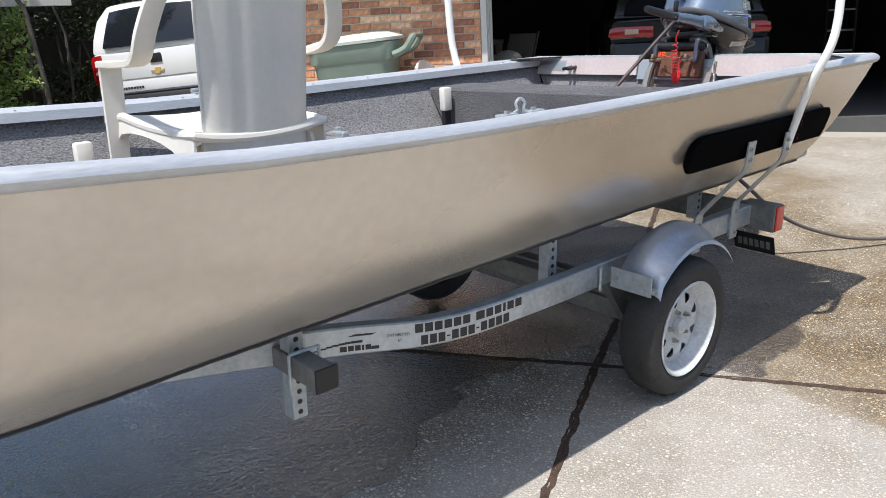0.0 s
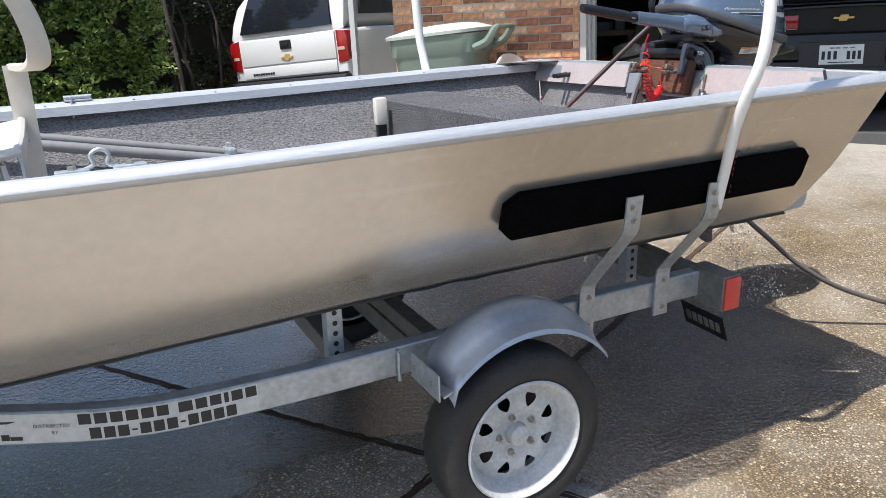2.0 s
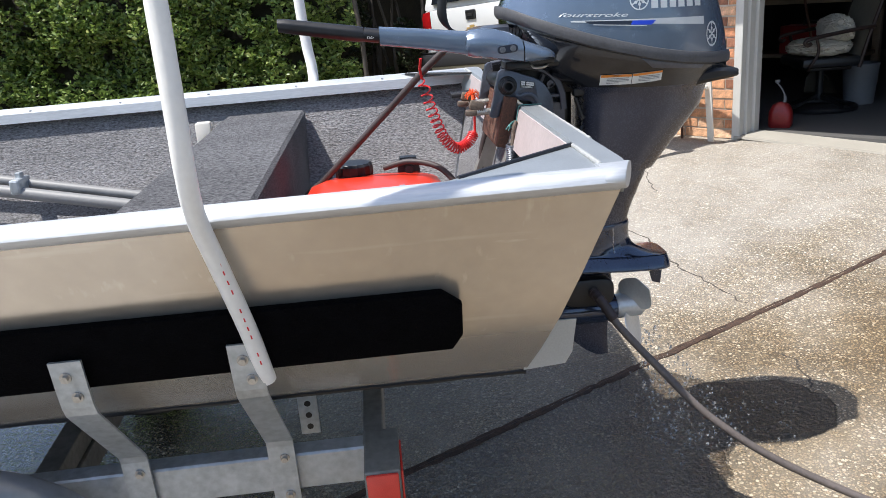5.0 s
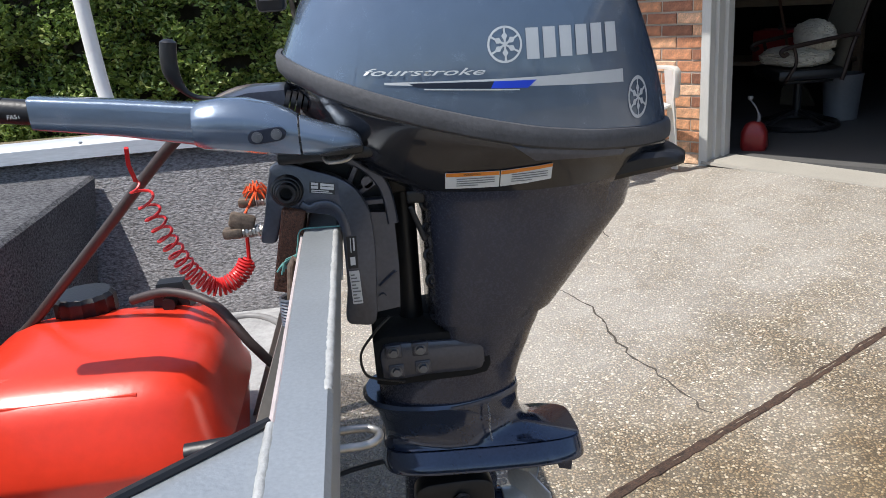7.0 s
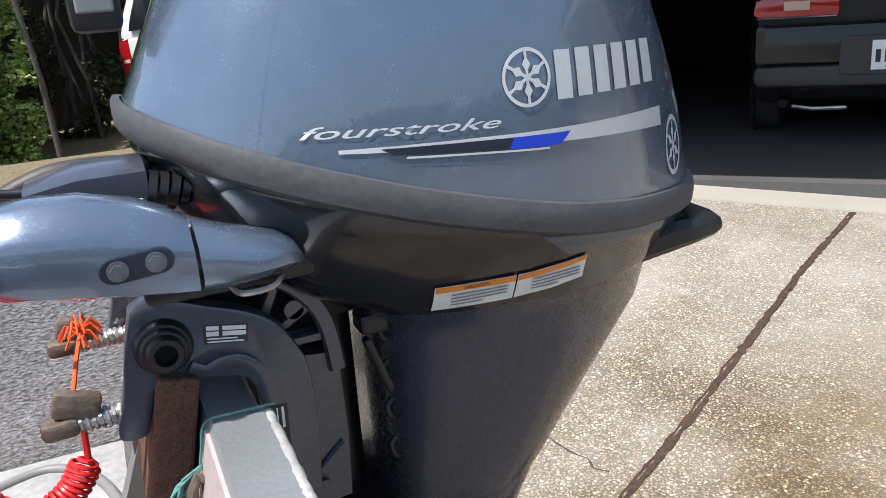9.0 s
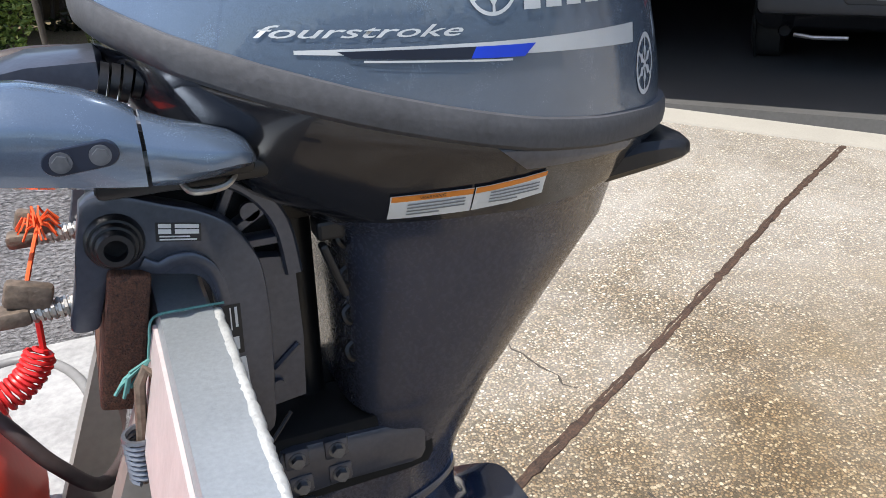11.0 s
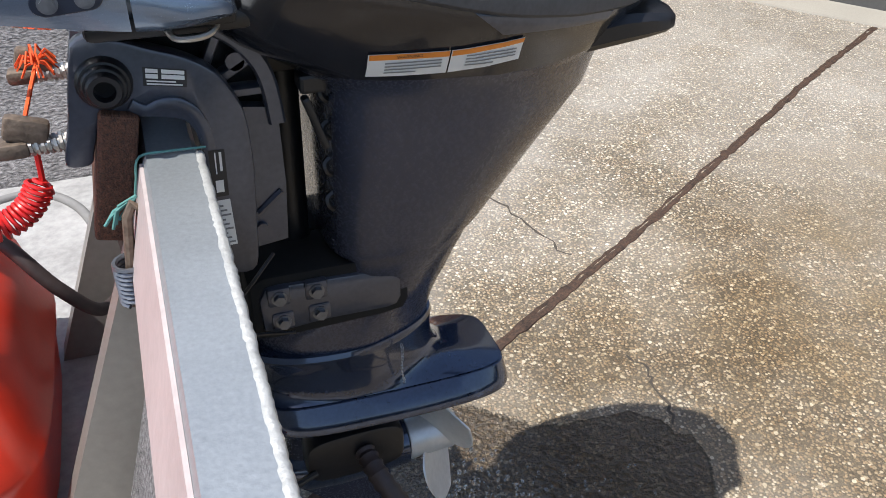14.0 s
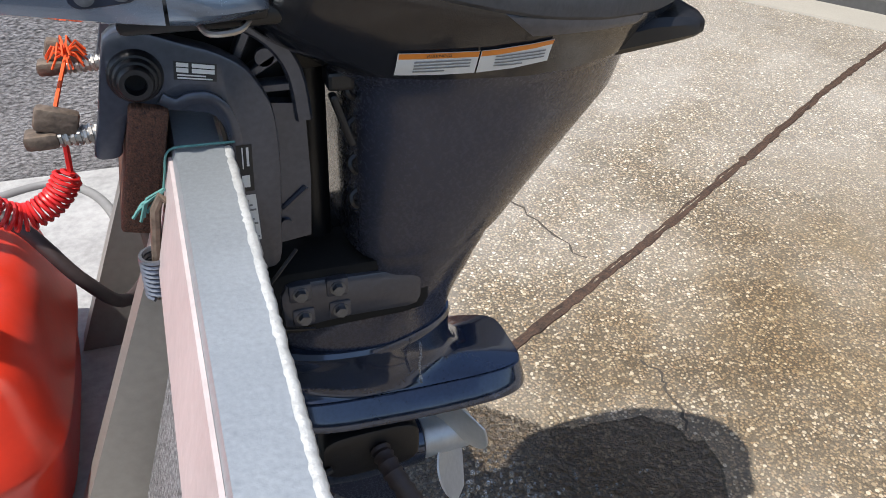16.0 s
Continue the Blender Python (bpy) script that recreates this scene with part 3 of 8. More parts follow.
strip("crack_1", ck, 0.008, 0.0015, M_CRACK, "thin jagged crack in the driveway", "crack", 0.7, 0.02, 0.0)
ck = [(1.03, 0.46), (1.05, 0.39), (1.03, 0.33), (1.04, 0.28), (1.0, 0.2)]
ck = [(x + wob.uniform(-0.008, 0.008), y + wob.uniform(-0.008, 0.008)) for a, b in zip(ck, ck[1:]) for x, y in [(a[0] + (b[0] - a[0]) * k / 4, a[1] + (b[1] - a[1]) * k / 4) for k in range(4)]]
strip("crack_2", ck, 0.007, 0.0015, M_CRACK, "short broken crack in the driveway", "crack", 0.8, 0.015, 0.0)
ck = [(1.26, 2.5), (1.31, 2.8), (1.38, 3.1), (1.45, 3.6)]
ck = [(x + wob.uniform(-0.012, 0.012), y + wob.uniform(-0.012, 0.012)) for a, b in zip(ck, ck[1:]) for x, y in [(a[0] + (b[0] - a[0]) * k / 6, a[1] + (b[1] - a[1]) * k / 6) for k in range(6)]]
strip("crack_3", ck, 0.006, 0.0012, M_CRACK, "hairline crack towards the house", "crack", 0.7, 0.02, 0.0)

# ---- boat ----
boat = thing("jon_boat", "tan-painted aluminium jon boat with grey carpet inside, on its trailer", "boat")
BOW = -5.0
XS = [BOW + 0.2 * i for i in range(26)]
PROFILE = ((0.950, 1.122), (0.916, 1.045), (0.874, 0.955), (0.824, 0.862), (0.762, 0.772), (0.698, 0.697))
BOTTOM = ((0.66, 0.694), (0.4, 0.675), (0.0, 0.66))


def taper(x):
    u = max(0.0, (-3.5 - x) / 1.5)
    return 1 - 0.25 * u * u


def along(pts, x):
    """Straight pieces through (x, value) pairs, x rising."""
    for (a, u), (b, v) in zip(pts, pts[1:]):
        if x <= b:
            return u + (v - u) * max(0.0, (x - a) / (b - a))
    return pts[-1][1]


SHEER = ((-5.0, 0.11), (-4.2, 0.075), (-3.4, 0.028), (-3.0, 0.0), (-2.5, -0.016), (-2.0, -0.018), (-1.5, -0.014), (-1.0, -0.008), (-0.5, -0.003), (0.0, 0.0))
CHINE = ((-5.0, -0.04), (-3.4, -0.045), (-3.0, -0.034), (-2.5, -0.024), (-2.0, -0.012), (-1.5, 0.0), (0.0, 0.0))


def lift_at(x, z):
    u = max(0.0, (-3.9 - x) / 1.1)
    w = min(1.0, max(0.0, (z - 0.697) / 0.45))
    return 0.3 * u * u * (1.18 - z) / 0.48 + along(SHEER, x) * w + along(CHINE, x) * (1 - w)


def rake(z):
    return -0.124 * (1.148 - z) / 0.43


def hull_rows(inset, lo=None):
    rows = []
    for x in XS:
        r = []
        for y, z in PROFILE + BOTTOM:
            f = max(0.0, min(1.0, (x + 0.2) / 0.2))
            r.append((x + rake(z) * f, (y - inset * (1.0 if y > 0.6 else 0)) * taper(x), z + lift_at(x, z) + inset * 0.6 * (y < 0.69)))
        rows.append(r)
    return rows


def mirrored(rows, s):
    return [[(x, s * y, z) for x, y, z in r] for r in rows]


for s in (-1, 1):
    bm = bm_new()
    out = mirrored([r[:6] for r in hull_rows(0.0)], s)
    inn = mirrored([r[:6] for r in hull_rows(0.006)], s)
    loft(bm, [o + i[::-1] for o, i in zip(out, inn)])
    # faint denting of the thin sheet
    for v in bm.verts:
        v.co.y += 0.0022 * noise.noise((v.co.x * 2.2, v.co.z * 4, s * 5))
    part("hull_side", bm, M_HULL, boat, "tan painted aluminium with scuffs", True)
    bm, edge = bm_new(), []
    lower = [Vector(r[-1]) for r in out]
    for a, b in zip(lower, lower[1:]):
        for k in range(8):
            p = a.lerp(b, k / 8)
            edge.append(p + Vector((0, 0, 0.003 * noise.noise((p.x * 14, s * 3, 0)) - 0.002)))
    edge.append(lower[-1] - Vector((0, 0, 0.004)))
    # thin black tube following the hull's lower edge
    tube(bm, edge, 0.0052, 6)
    part("chine_coating", bm, M_BLACK, boat, "ragged black line along the chine", True)
bm = bm_new()
rows = hull_rows(0.0)
loft(bm, [r[5:] + [(x, -y, z) for x, y, z in r[5:][::-1]][1:] for r in rows], False, False)
part("hull_bottom", bm, M_HULLD, boat, "dull bare aluminium bottom", True)
bm = bm_new()
xs2 = [x for x in XS if x > -4.6]
loft(bm, [[(x, -0.67 * taper(x), 0.708 + lift_at(x, 0.7)), (x, 0.67 * taper(x), 0.708 + lift_at(x, 0.7)), (x, 0.67 * taper(x), 0.703 + lift_at(x, 0.7)), (x, -0.67 * taper(x), 0.703 + lift_at(x, 0.7))] for x in xs2[:-4]])
part("floor", bm, M_CARPET, boat, "grey carpeted floor")
bm = bm_new()
box(bm, (-0.645, -0.672, 0.703), (-0.13, 0.672, 0.708))
part("well_floor", bm, M_WELL, boat, "bare grey floor of the stern well")
for s in (-1, 1):
    bm = bm_new()
    a = mirrored([[p for p in r[:6]] for r in hull_rows(0.009)], s)
    b = mirrored([[p for p in r[:6]] for r in hull_rows(0.020)], s)
    keep = [i for i, x in enumerate(XS) if -4.9 < x < -0.05]
    rows = [[(x, y, z if k else z - 0.015) for k, (x, y, z) in enumerate(a[i])] + [(x, y, z if k < 5 else z - 0.015) for k, (x, y, z) in enumerate(b[i][::-1])] for i in keep]
    rows.append([(-0.012 + rake(z), y, z) for x, y, z in rows[-1]])
    loft(bm, rows)
    part("side_lining", bm, M_CARPET, boat, "grey looped marine carpet", True)
    # gunwale: rolled outer edge, flat inner ledge
    bm = bm_new()
    prof = [(0.944, 1.122), (0.956, 1.120), (0.966, 1.126), (0.971, 1.136), (0.967, 1.147), (0.957, 1.154), (0.944, 1.157), (0.912, 1.149), (0.893, 1.141), (0.889, 1.107), (0.892, 1.107), (0.896, 1.137), (0.938, 1.142)]
    loft(bm, [[(x, s * y * taper(x), z + lift_at(x, z)) for y, z in prof] for x in XS[1:-1] + [-0.012]])
    rail = part("gunwale", bm, M_RAIL, boat, "bare rolled aluminium gunwale", True)
    bm = bm_new()
    loft(bm, [[(x - slant * math.cos(a), s * (0.93 + 0.0415 * k * math.cos(a)), 1.138 + 0.0205 * k * math.sin(a)) for a in [i * math.tau / 28 for i in range(28)]] for x, k, slant in ((-0.04, 0.96, 0.0), (-0.03, 0.985, 0.006), (0.007, 1.0, 0.017), (0.010, 0.96, 0.017))])
    part("end_cap", bm, M_RAIL, rail, "ground and welded end cap", True)
    for i in range(14):
        bm = bm_new()
        x = -0.35 - 0.32 * i
        disc(bm, (x, s * 0.905 * taper(x), 1.146 + lift_at(x, 1.146)), (0, -s * 0.2, 1), 0.0045, 0.0035, 8)
        part("rivet", bm, M_ALU, rail)

# transom: raked plate with a boxed top and weld beads
transom = part("transom", (lambda b: (loft(b, [[(rake(z) + dx, y, z) for y, z in ((-0.94, 1.13), (-0.70, 0.704), (-0.4, 0.676), (0.4, 0.676), (0.70, 0.704), (0.94, 1.13))] for dx in (-0.005, 0.0)]), b)[1])(bm_new()), M_ALU, boat, "bare aluminium transom")
bm = bm_new()
prof = [(-0.058, 1.06), (-0.034, 1.152), (-0.031, 1.158), (0.009, 1.158), (0.013, 1.153), (0.013, 1.10), (0.007, 1.10), (0.007, 1.15), (-0.028, 1.15), (-0.052, 1.06)]
for s in (-1, 1):
    loft(bm, [[(min(x, lim), s * y, max(z, low)) for x, z in prof] for y, low, lim in ((0.934, 1.13, 0.004), (0.895, 1.1, 0.013), (0.6, 0, 1), (0.215, 0, 1))])
loft(bm, [[(x, y, z - 0.022) for x, z in prof] for y in (-0.213, 0.213)])
part("transom_cap", bm, M_ALU, transom, "boxed bare aluminium cap, edge welded")
for y0, y1 in ((-0.903, -0.217), (0.217, 0.903)):
    bm = bm_new()
    loft(bm, [[(-0.0615, y, 1.06), (-0.0585, y, 1.06), (-0.0345, y, 1.151), (-0.0375, y, 1.151)] for y in (y0, y1)])
    part("cap_face", bm, M_PINK, transom, "aluminium inner face tinted pink for the red tank's bounce")


def bead(pts, r, seed):
    rnd = random.Random(seed)
    bm, fine = bm_new(), []
    for a, b in zip(pts, pts[1:]):
        a, b = Vector(a), Vector(b)
        k = max(2, int((b - a).length / 0.004))
        fine += [a + (b - a) * i / k for i in range(k)]
    tube(bm, [p + Vector((rnd.uniform(-1, 1), rnd.uniform(-1, 1), rnd.uniform(-1, 1))) * r * 0.1 for p in fine], [r * (0.88 + 0.12 * abs(math.sin(i * 0.42 + 0.8 * math.sin(i * 0.05))) + 0.14 * rnd.random()) for i in range(len(fine))], 10)
    return bm


for s in (-1, 1):
    part("weld_bead", bead([(0.009, s * 0.7, 1.155), (0.0115, s * 0.22, 1.155)], 0.0043, 3 + s), M_WELD, transom, "lumpy bright weld bead", True)
    # corner gusset with rubber edging
    bm = bm_new()
    prism(bm, [(-0.278, s * 0.932), (-0.034, s * 0.932), (-0.034, s * 0.735)], 0.004, Matrix.Translation((0, 0, 1.149)))
    gusset = part("corner_gusset", bm, M_ALU, boat, "flat triangular aluminium corner plate")
    bm = bm_new()
    tube(bm, [(-0.262, s * 0.922, 1.153), (-0.2, s * 0.872, 1.154), (-0.036, s * 0.738, 1.155)], 0.0046, 8)
    part("edging", bm, M_BLACK, gusset, "black rubber edge trim", True)
    part("weld_bead", bead([(-0.034, s * 0.925, 1.156), (-0.034, s * 0.74, 1.155)], 0.0042, 8 + s), M_WELD, gusset, "lumpy bright weld bead", True)
# knees that carry the motor board
for y in (-0.2, 0.13):
    bm = bm_new()
    loft(bm, [[(-0.04, y - 0.02, 1.0), (-0.04, y + 0.02, 1.0), (-0.05, y + 0.02, 1.1), (-0.05, y - 0.02, 1.1)], [(-0.135, y - 0.02, 0.709), (-0.135, y + 0.02, 0.709), (-0.2, y + 0.02, 0.709), (-0.2, y - 0.02, 0.709)]])
    part("knee_brace", bm, M_BRACE, boat, "aluminium knee brace")
bm = bm_new()
box(bm, (-0.064, -0.17, 1.045), (-0.03, 0.09, 1.172), Matrix.Translation((-0.03, 0, 1.172)) @ Matrix.Rotation(radians(13), 4, "Y") @ Matrix.Translation((0.03, 0, -1.172)), 0.004)
part("clamp_board", bm, M_WOOD, boat, "weathered brown hardwood clamp board")
# carpeted bench across the stern
bm = bm_new()
tmp = [(-0.935, 0.70), (-0.935, 1.045), (-0.925, 1.056), (-0.655, 1.058), (-0.645, 1.05), (-0.645, 0.70)]
loft(bm, [[(x, y * (0.88 if z > 0.9 else 0.67), z) for x, z in tmp] for y in (-1, -0.5, 0, 0.5, 1)])
part("stern_bench", bm, M_CARPET2, boat, "raised bench wrapped in dark grey carpet")
# towing eye on the transom and its inner nuts
for y in (-0.68, 0.64):
    bm = bm_new()
    tube(bm, [(-0.03, y - 0.015, 1.098)] + [(0.03 + 0.017 * math.sin(a), y - 0.015 * math.cos(a), 1.098) for a in [i * math.pi / 8 for i in range(9)]] + [(-0.03, y + 0.015, 1.098)], 0.0038, 10)
    eye = part("towing_eye", bm, M_STEEL, boat, "plain steel U-bolt", True)
    for dy in (-0.015, 0.015):
        bm = bm_new()
        tube(bm, [(-0.036, y + dy, 1.098), (-0.05, y + dy, 1.098)], 0.012, 6)
        tube(bm, [(-0.05, y + dy, 1.098), (-0.122, y + dy, 1.094)], 0.0095, 10)
        part("bolt_end", bm, M_BLACK, eye, "black-sleeved bolt end", True)
# skid plates behind the chines
for y, x0, z0, z1 in ((-0.70, -0.135, 0.70, 0.80), (0.70, -0.135, 0.70, 0.80)):
    bm = bm_new()
    prism(bm, [(x0, z0), (x0 + 0.085, z0 + 0.006), (x0 + 0.1, z0 + 0.03), (x0 + 0.11, z1), (x0 + 0.03, z1)], 0.004, Matrix.Translation((0, y, 0)) @ Matrix.Rotation(radians(90), 4, "X"))
    part("skid_plate", bm, M_ALU, boat, "thin aluminium plate")

# rod holders: white foam-capped posts
bm = bm_new()
loft(bm, [[(rake(z) - dx, y * k, z) for y, z, k in ((-0.9, 1.056, 1), (-0.69, 0.71, 1), (0.69, 0.71, 1), (0.9, 1.056, 1))] for dx in (0.006, 0.0075)])
part("transom_lining", bm, M_CARPET, boat, "grey carpet on the inside of the transom")
for x, y, z in ((-0.984, 0.705, 1.066), (-2.895, 0.3, 1.07)):
    holder = thing("rod_rest", "white-capped rod rest on a dark strap standing in the boat", "rod rest", Matrix.Translation((x, y, 0)), "rod rests")
    bm = bm_new()
    box(bm, (-0.022, -0.012, 0.70), (0.022, 0.012, z - 0.1), None, 0.004)
    part("post", bm, M_BLACK, holder)
    bm = bm_new()
    box(bm, (-0.027, -0.02, z - 0.115), (0.027, 0.02, z), None, 0.008)
    part("cap", bm, M_RESIN, holder, "white foam cap", True)
clip = thing("rod_clip", "small bare metal rod clip on the gunwale", "clip", Matrix.Translation((-2.224, -0.925, 1.153 + lift_at(-2.224, 1.153))))
for dx in (-0.05, 0.05):
    bm = bm_new()
    box(bm, (dx - 0.03, -0.013, 0), (dx + 0.03, 0.013, 0.007), None, 0.002)
    foot = part("foot_plate", bm, M_GALV, clip)
    bm = bm_new()
    disc(bm, (dx, 0, 0.006), (0, 0, 1), 0.008, 0.008, 6)
    part("bolt", bm, M_STEEL, foot)
bm = bm_new()
tube(bm, spline([(-0.03, 0, 0.005), (-0.012, 0, 0.012), (-0.016, 0, 0.03), (0, 0, 0.04), (0.016, 0, 0.03), (0.012, 0, 0.012), (0.03, 0, 0.005)], 24), 0.004, 8)
part("loop", bm, M_GALV, clip, "", True)
hinge = thing("hinge_bracket", "galvanised hinge bracket on the gunwale", "bracket", Matrix.Translation((-2.15, 0.955, 1.155 + lift_at(-2.15, 1.155))))
bm = bm_new()
box(bm, (-0.05, -0.03, 0), (0.05, 0.02, 0.006), None, 0.002)
box(bm, (-0.03, -0.05, -0.06), (-0.022, -0.03, 0.02), None, 0.002)
tube(bm, [(-0.05, 0.01, 0.014), (0.05, 0.01, 0.014)], 0.009, 10)
part("leaf", bm, M_GALV, hinge, "", True)
# two grey pipes leaning along the starboard side, clipped together
for k, (dy, dz, r) in enumerate(((0.0, 0.0, 0.017), (-0.065, -0.022, 0.021))):
    pole = thing("push_pole", "grey plastic pole leaning along the inside of the boat", "pole", None, "poles")
    bm = bm_new()
    tube(bm, [(-2.62, 0.838 + dy, 1.085 + dz), (-0.97, 0.69 + dy, 0.757 + dz + 0.018)], r, 14)
    part("shaft", bm, M_GREYPVC, pole, "", True)
pipe_clip = thing("pipe_clip", "pale metal clip joining the two grey poles", "clip", Matrix.Translation((-1.64, 0.735, 0.905)))
bm = bm_new()
box(bm, (-0.018, -0.075, -0.03), (0.018, 0.03, 0.022), None, 0.008)
box(bm, (-0.01, -0.03, 0.018), (0.01, 0.0, 0.04), None, 0.004)
part("band", bm, M_GALV, pipe_clip)


# ---- white resin chairs ----
def bar(bm, pts, w, t, side=Vector((1, 0, 0))):
    """A flat moulded bar: w wide along side, t thick, along a row of points."""
    pts = [Vector(p) for p in pts]
    rows = []
    for i, p in enumerate(pts):
        d = (pts[min(len(pts) - 1, i + 1)] - pts[max(0, i - 1)]).normalized()
        n = d.cross(side).normalized()
        rows.append([p + side * w * a * 0.5 + n * t * b * 0.5 for a, b in ((-1, -0.7), (-0.8, -1), (0.8, -1), (1, -0.7), (1, 0.7), (0.8, 1), (-0.8, 1), (-1, 0.7))])
    loft(bm, rows)


def resin_chair(label, m, slats, group=""):
    chair = thing("resin_chair", label, "chair", m, group)
    bm = bm_new()
    rows = []
    for j in range(9):
        y = (-0.15 + 0.37 * j / 8) if slats else (-0.2 + 0.42 * j / 8)
        dip = -0.018 * math.sin(math.pi * j / 8) - (0.02 if j == 8 else 0)
        rows.append([(x * (0.21 + 0.035 * j / 8) / 0.21, y, (0.425 if slats else 0.425 + 0.055 * (j / 8) ** 0.7) + dip - 0.02 * (1 - (abs(x) / 0.21) ** 2)) for x in [-0.21 + 0.42 * i / 8 for i in range(9)]])
    top = [[Vector(p) for p in r] for r in rows]
    loft(bm, top, False, False)
    loft(bm, [[p - Vector((0, 0, 0.012)) for p in r] for r in top], False, False)
    rim = [top[0][i] for i in range(9)] + [top[j][8] for j in range(1, 9)] + [top[8][i] for i in range(7, -1, -1)] + [top[j][0] for j in range(7, 0, -1)]
    tube(bm, [p - Vector((0, 0, 0.006)) for p in rim], 0.013, 8, True, True)
    part("seat", bm, M_RESIN, chair, "", True)
    if not slats:
        # side aprons that arch down to the legs
        for s in (-1, 1):
            bm = bm_new()
            edge = [top[j][8 if s > 0 else 0] for j in range(9)]
            drop = [0.13, 0.085, 0.055, 0.04, 0.034, 0.034, 0.04, 0.055, 0.085]
            loft(bm, [[p, p + Vector((s * 0.006, 0, -0.004)), p + Vector((s * 0.012, 0, -d)), p + Vector((s * 0.002, 0, -d))] for p, d in zip(edge, drop)])
            part("apron", bm, M_RESIN, chair, "", True)

    def back(u, h):
        if not slats:
            return Vector((u * (0.163 + 0.012 * h + 0.02 * max(0.0, 0.2 - h) / 0.2), -0.165 - 0.07 * h - 0.02 * (1 - u * u), 0.31 + 0.56 * h))
        w = 0.155 + 0.035 * h
        return Vector((u * w, -0.135 - 0.05 * h - 0.02 * (1 - u * u) - 0.02 * h * h, 0.37 + 0.39 * h - 0.03 * u * u * (h > 0.9)))

    bm = bm_new()
    if slats:
        for k in range(5):
            u = -0.72 + 0.36 * k
            slat = bm_new()
            bar(slat, [back(u, h / 6) for h in range(0, 6)], 0.042, 0.009)
            part("slat", slat, M_RESIN, chair, "", True)
        bar(bm, [back(u / 6, 0.93) + Vector((0, 0, 0.03 * (1 - (u / 6) ** 2))) for u in range(-6, 7)], 0.03, 0.09, Vector((0, 1, 0)))
        for u in (-1, 1):
            bar(bm, [back(u, h / 8) for h in range(0, 8)], 0.035, 0.012)
    else:
        g = []
        for j in range(13):
            row = []
            for i in range(17):
                u = -1 + i / 8
                p = back(u, j / 12)
                p.y += 0.005 * (abs(abs(u) - 0.35) < 0.07) + 0.014 * (abs(u) > 0.93)
                if j == 0:
                    p.z += 0.075 * (1 - abs(u)) ** 0.5 * (abs(u) < 0.9)
                row.append(p)
            g.append(row)
        loft(bm, g, False, False)
        loft(bm, [[p - Vector((0, 0.008, 0)) for p in r] for r in g], False, False)
        for r in ([q[0] for q in g], [q[-1] for q in g], g[0], g[-1]):
            tube(bm, [p - Vector((0, 0.004, 0)) for p in r], 0.006, 6)
    part("backrest", bm, M_RESIN, chair, "slatted back" if slats else "solid ribbed back", True)
    for s in (-1, 1):
        bm = bm_new()
        if slats:
            arc = spline([(s * 0.185, -0.2, 0.735), (s * 0.235, -0.185, 0.7), (s * 0.275, -0.12, 0.65), (s * 0.288, 0.02, 0.632), (s * 0.288, 0.19, 0.63), (s * 0.285, 0.25, 0.6), (s * 0.27, 0.25, 0.45)], 24)
        else:
            arc = spline([(s * 0.165, -0.23, 0.835), (s * 0.22, -0.235, 0.835), (s * 0.268, -0.215, 0.785), (s * 0.296, -0.18, 0.7), (s * 0.299, -0.14, 0.64), (s * 0.283, -0.05, 0.618), (s * 0.258, 0.2, 0.615)], 24)
        bar(bm, arc, 0.056, 0.02)
        part("armrest", bm, M_RESIN, chair, "", True)
        bm = bm_new()
        rows = []
        for k in range(8):
            z = 0.62 * (1 - k / 7)
            p = Vector((s * ((0.285 if slats else 0.25) + 0.012 * k / 7), 0.21 + 0.02 * k / 7, z))
            w = 0.032 - 0.008 * k / 7
            rows.append([p + Vector((a * w, b * w, 0)) for a, b in ((-1, -1), (1, -1), (1, 1), (0.55, 1), (0.55, -0.55), (-1, -0.55))])
        loft(bm, rows)
        part("leg", bm, M_RESIN, chair)
        bm = bm_new()
        rows = []
        for k in range(8):
            z = 0.43 * (1 - k / 7)
            p = Vector((s * ((0.19 if slats else 0.15) + 0.045 * k / 7), (-0.13 if slats else -0.16) - (0.035 if slats else 0.075) * k / 7, z * (1 if slats else 0.9)))
            w = 0.028 - 0.008 * k / 7
            rows.append([p + Vector((a * w, b * w, 0)) for a, b in ((-1, 1), (1, 1), (1, -1), (0.55, -1), (0.55, 0.55), (-1, 0.55))])
        loft(bm, rows)
        part("leg", bm, M_RESIN, chair)
    return chair


resin_chair("white moulded resin armchair with a solid back, standing in the boat", pose(-2.585, -0.06, 0.70 - 0.012, 0, 0, 2), False)

# ---- fuel tank ----
tank = thing("fuel_tank", "red plastic fuel tank with a black cap in the stern", "fuel tank", Matrix.Translation((-0.405, -0.02, 0.70)))
bm = bm_new()
rows = []
for z, hx, hy in ((0.0, 0.19, 0.19), (0.015, 0.205, 0.21), (0.10, 0.215, 0.222), (0.118, 0.222, 0.228), (0.128, 0.222, 0.228), (0.146, 0.213, 0.218), (0.205, 0.203, 0.2), (0.238, 0.18, 0.172), (0.256, 0.14, 0.125), (0.262, 0.08, 0.07)):
    rows.append([(hx * math.copysign(abs(math.cos(a)) ** 0.42, math.cos(a)), hy * math.copysign(abs(math.sin(a)) ** 0.42, math.sin(a)), z) for a in [(k + 0.5) * math.tau / 48 for k in range(48)]])
loft(bm, rows)
part("body", bm, M_RED, tank, "", True)
bm = bm_new()
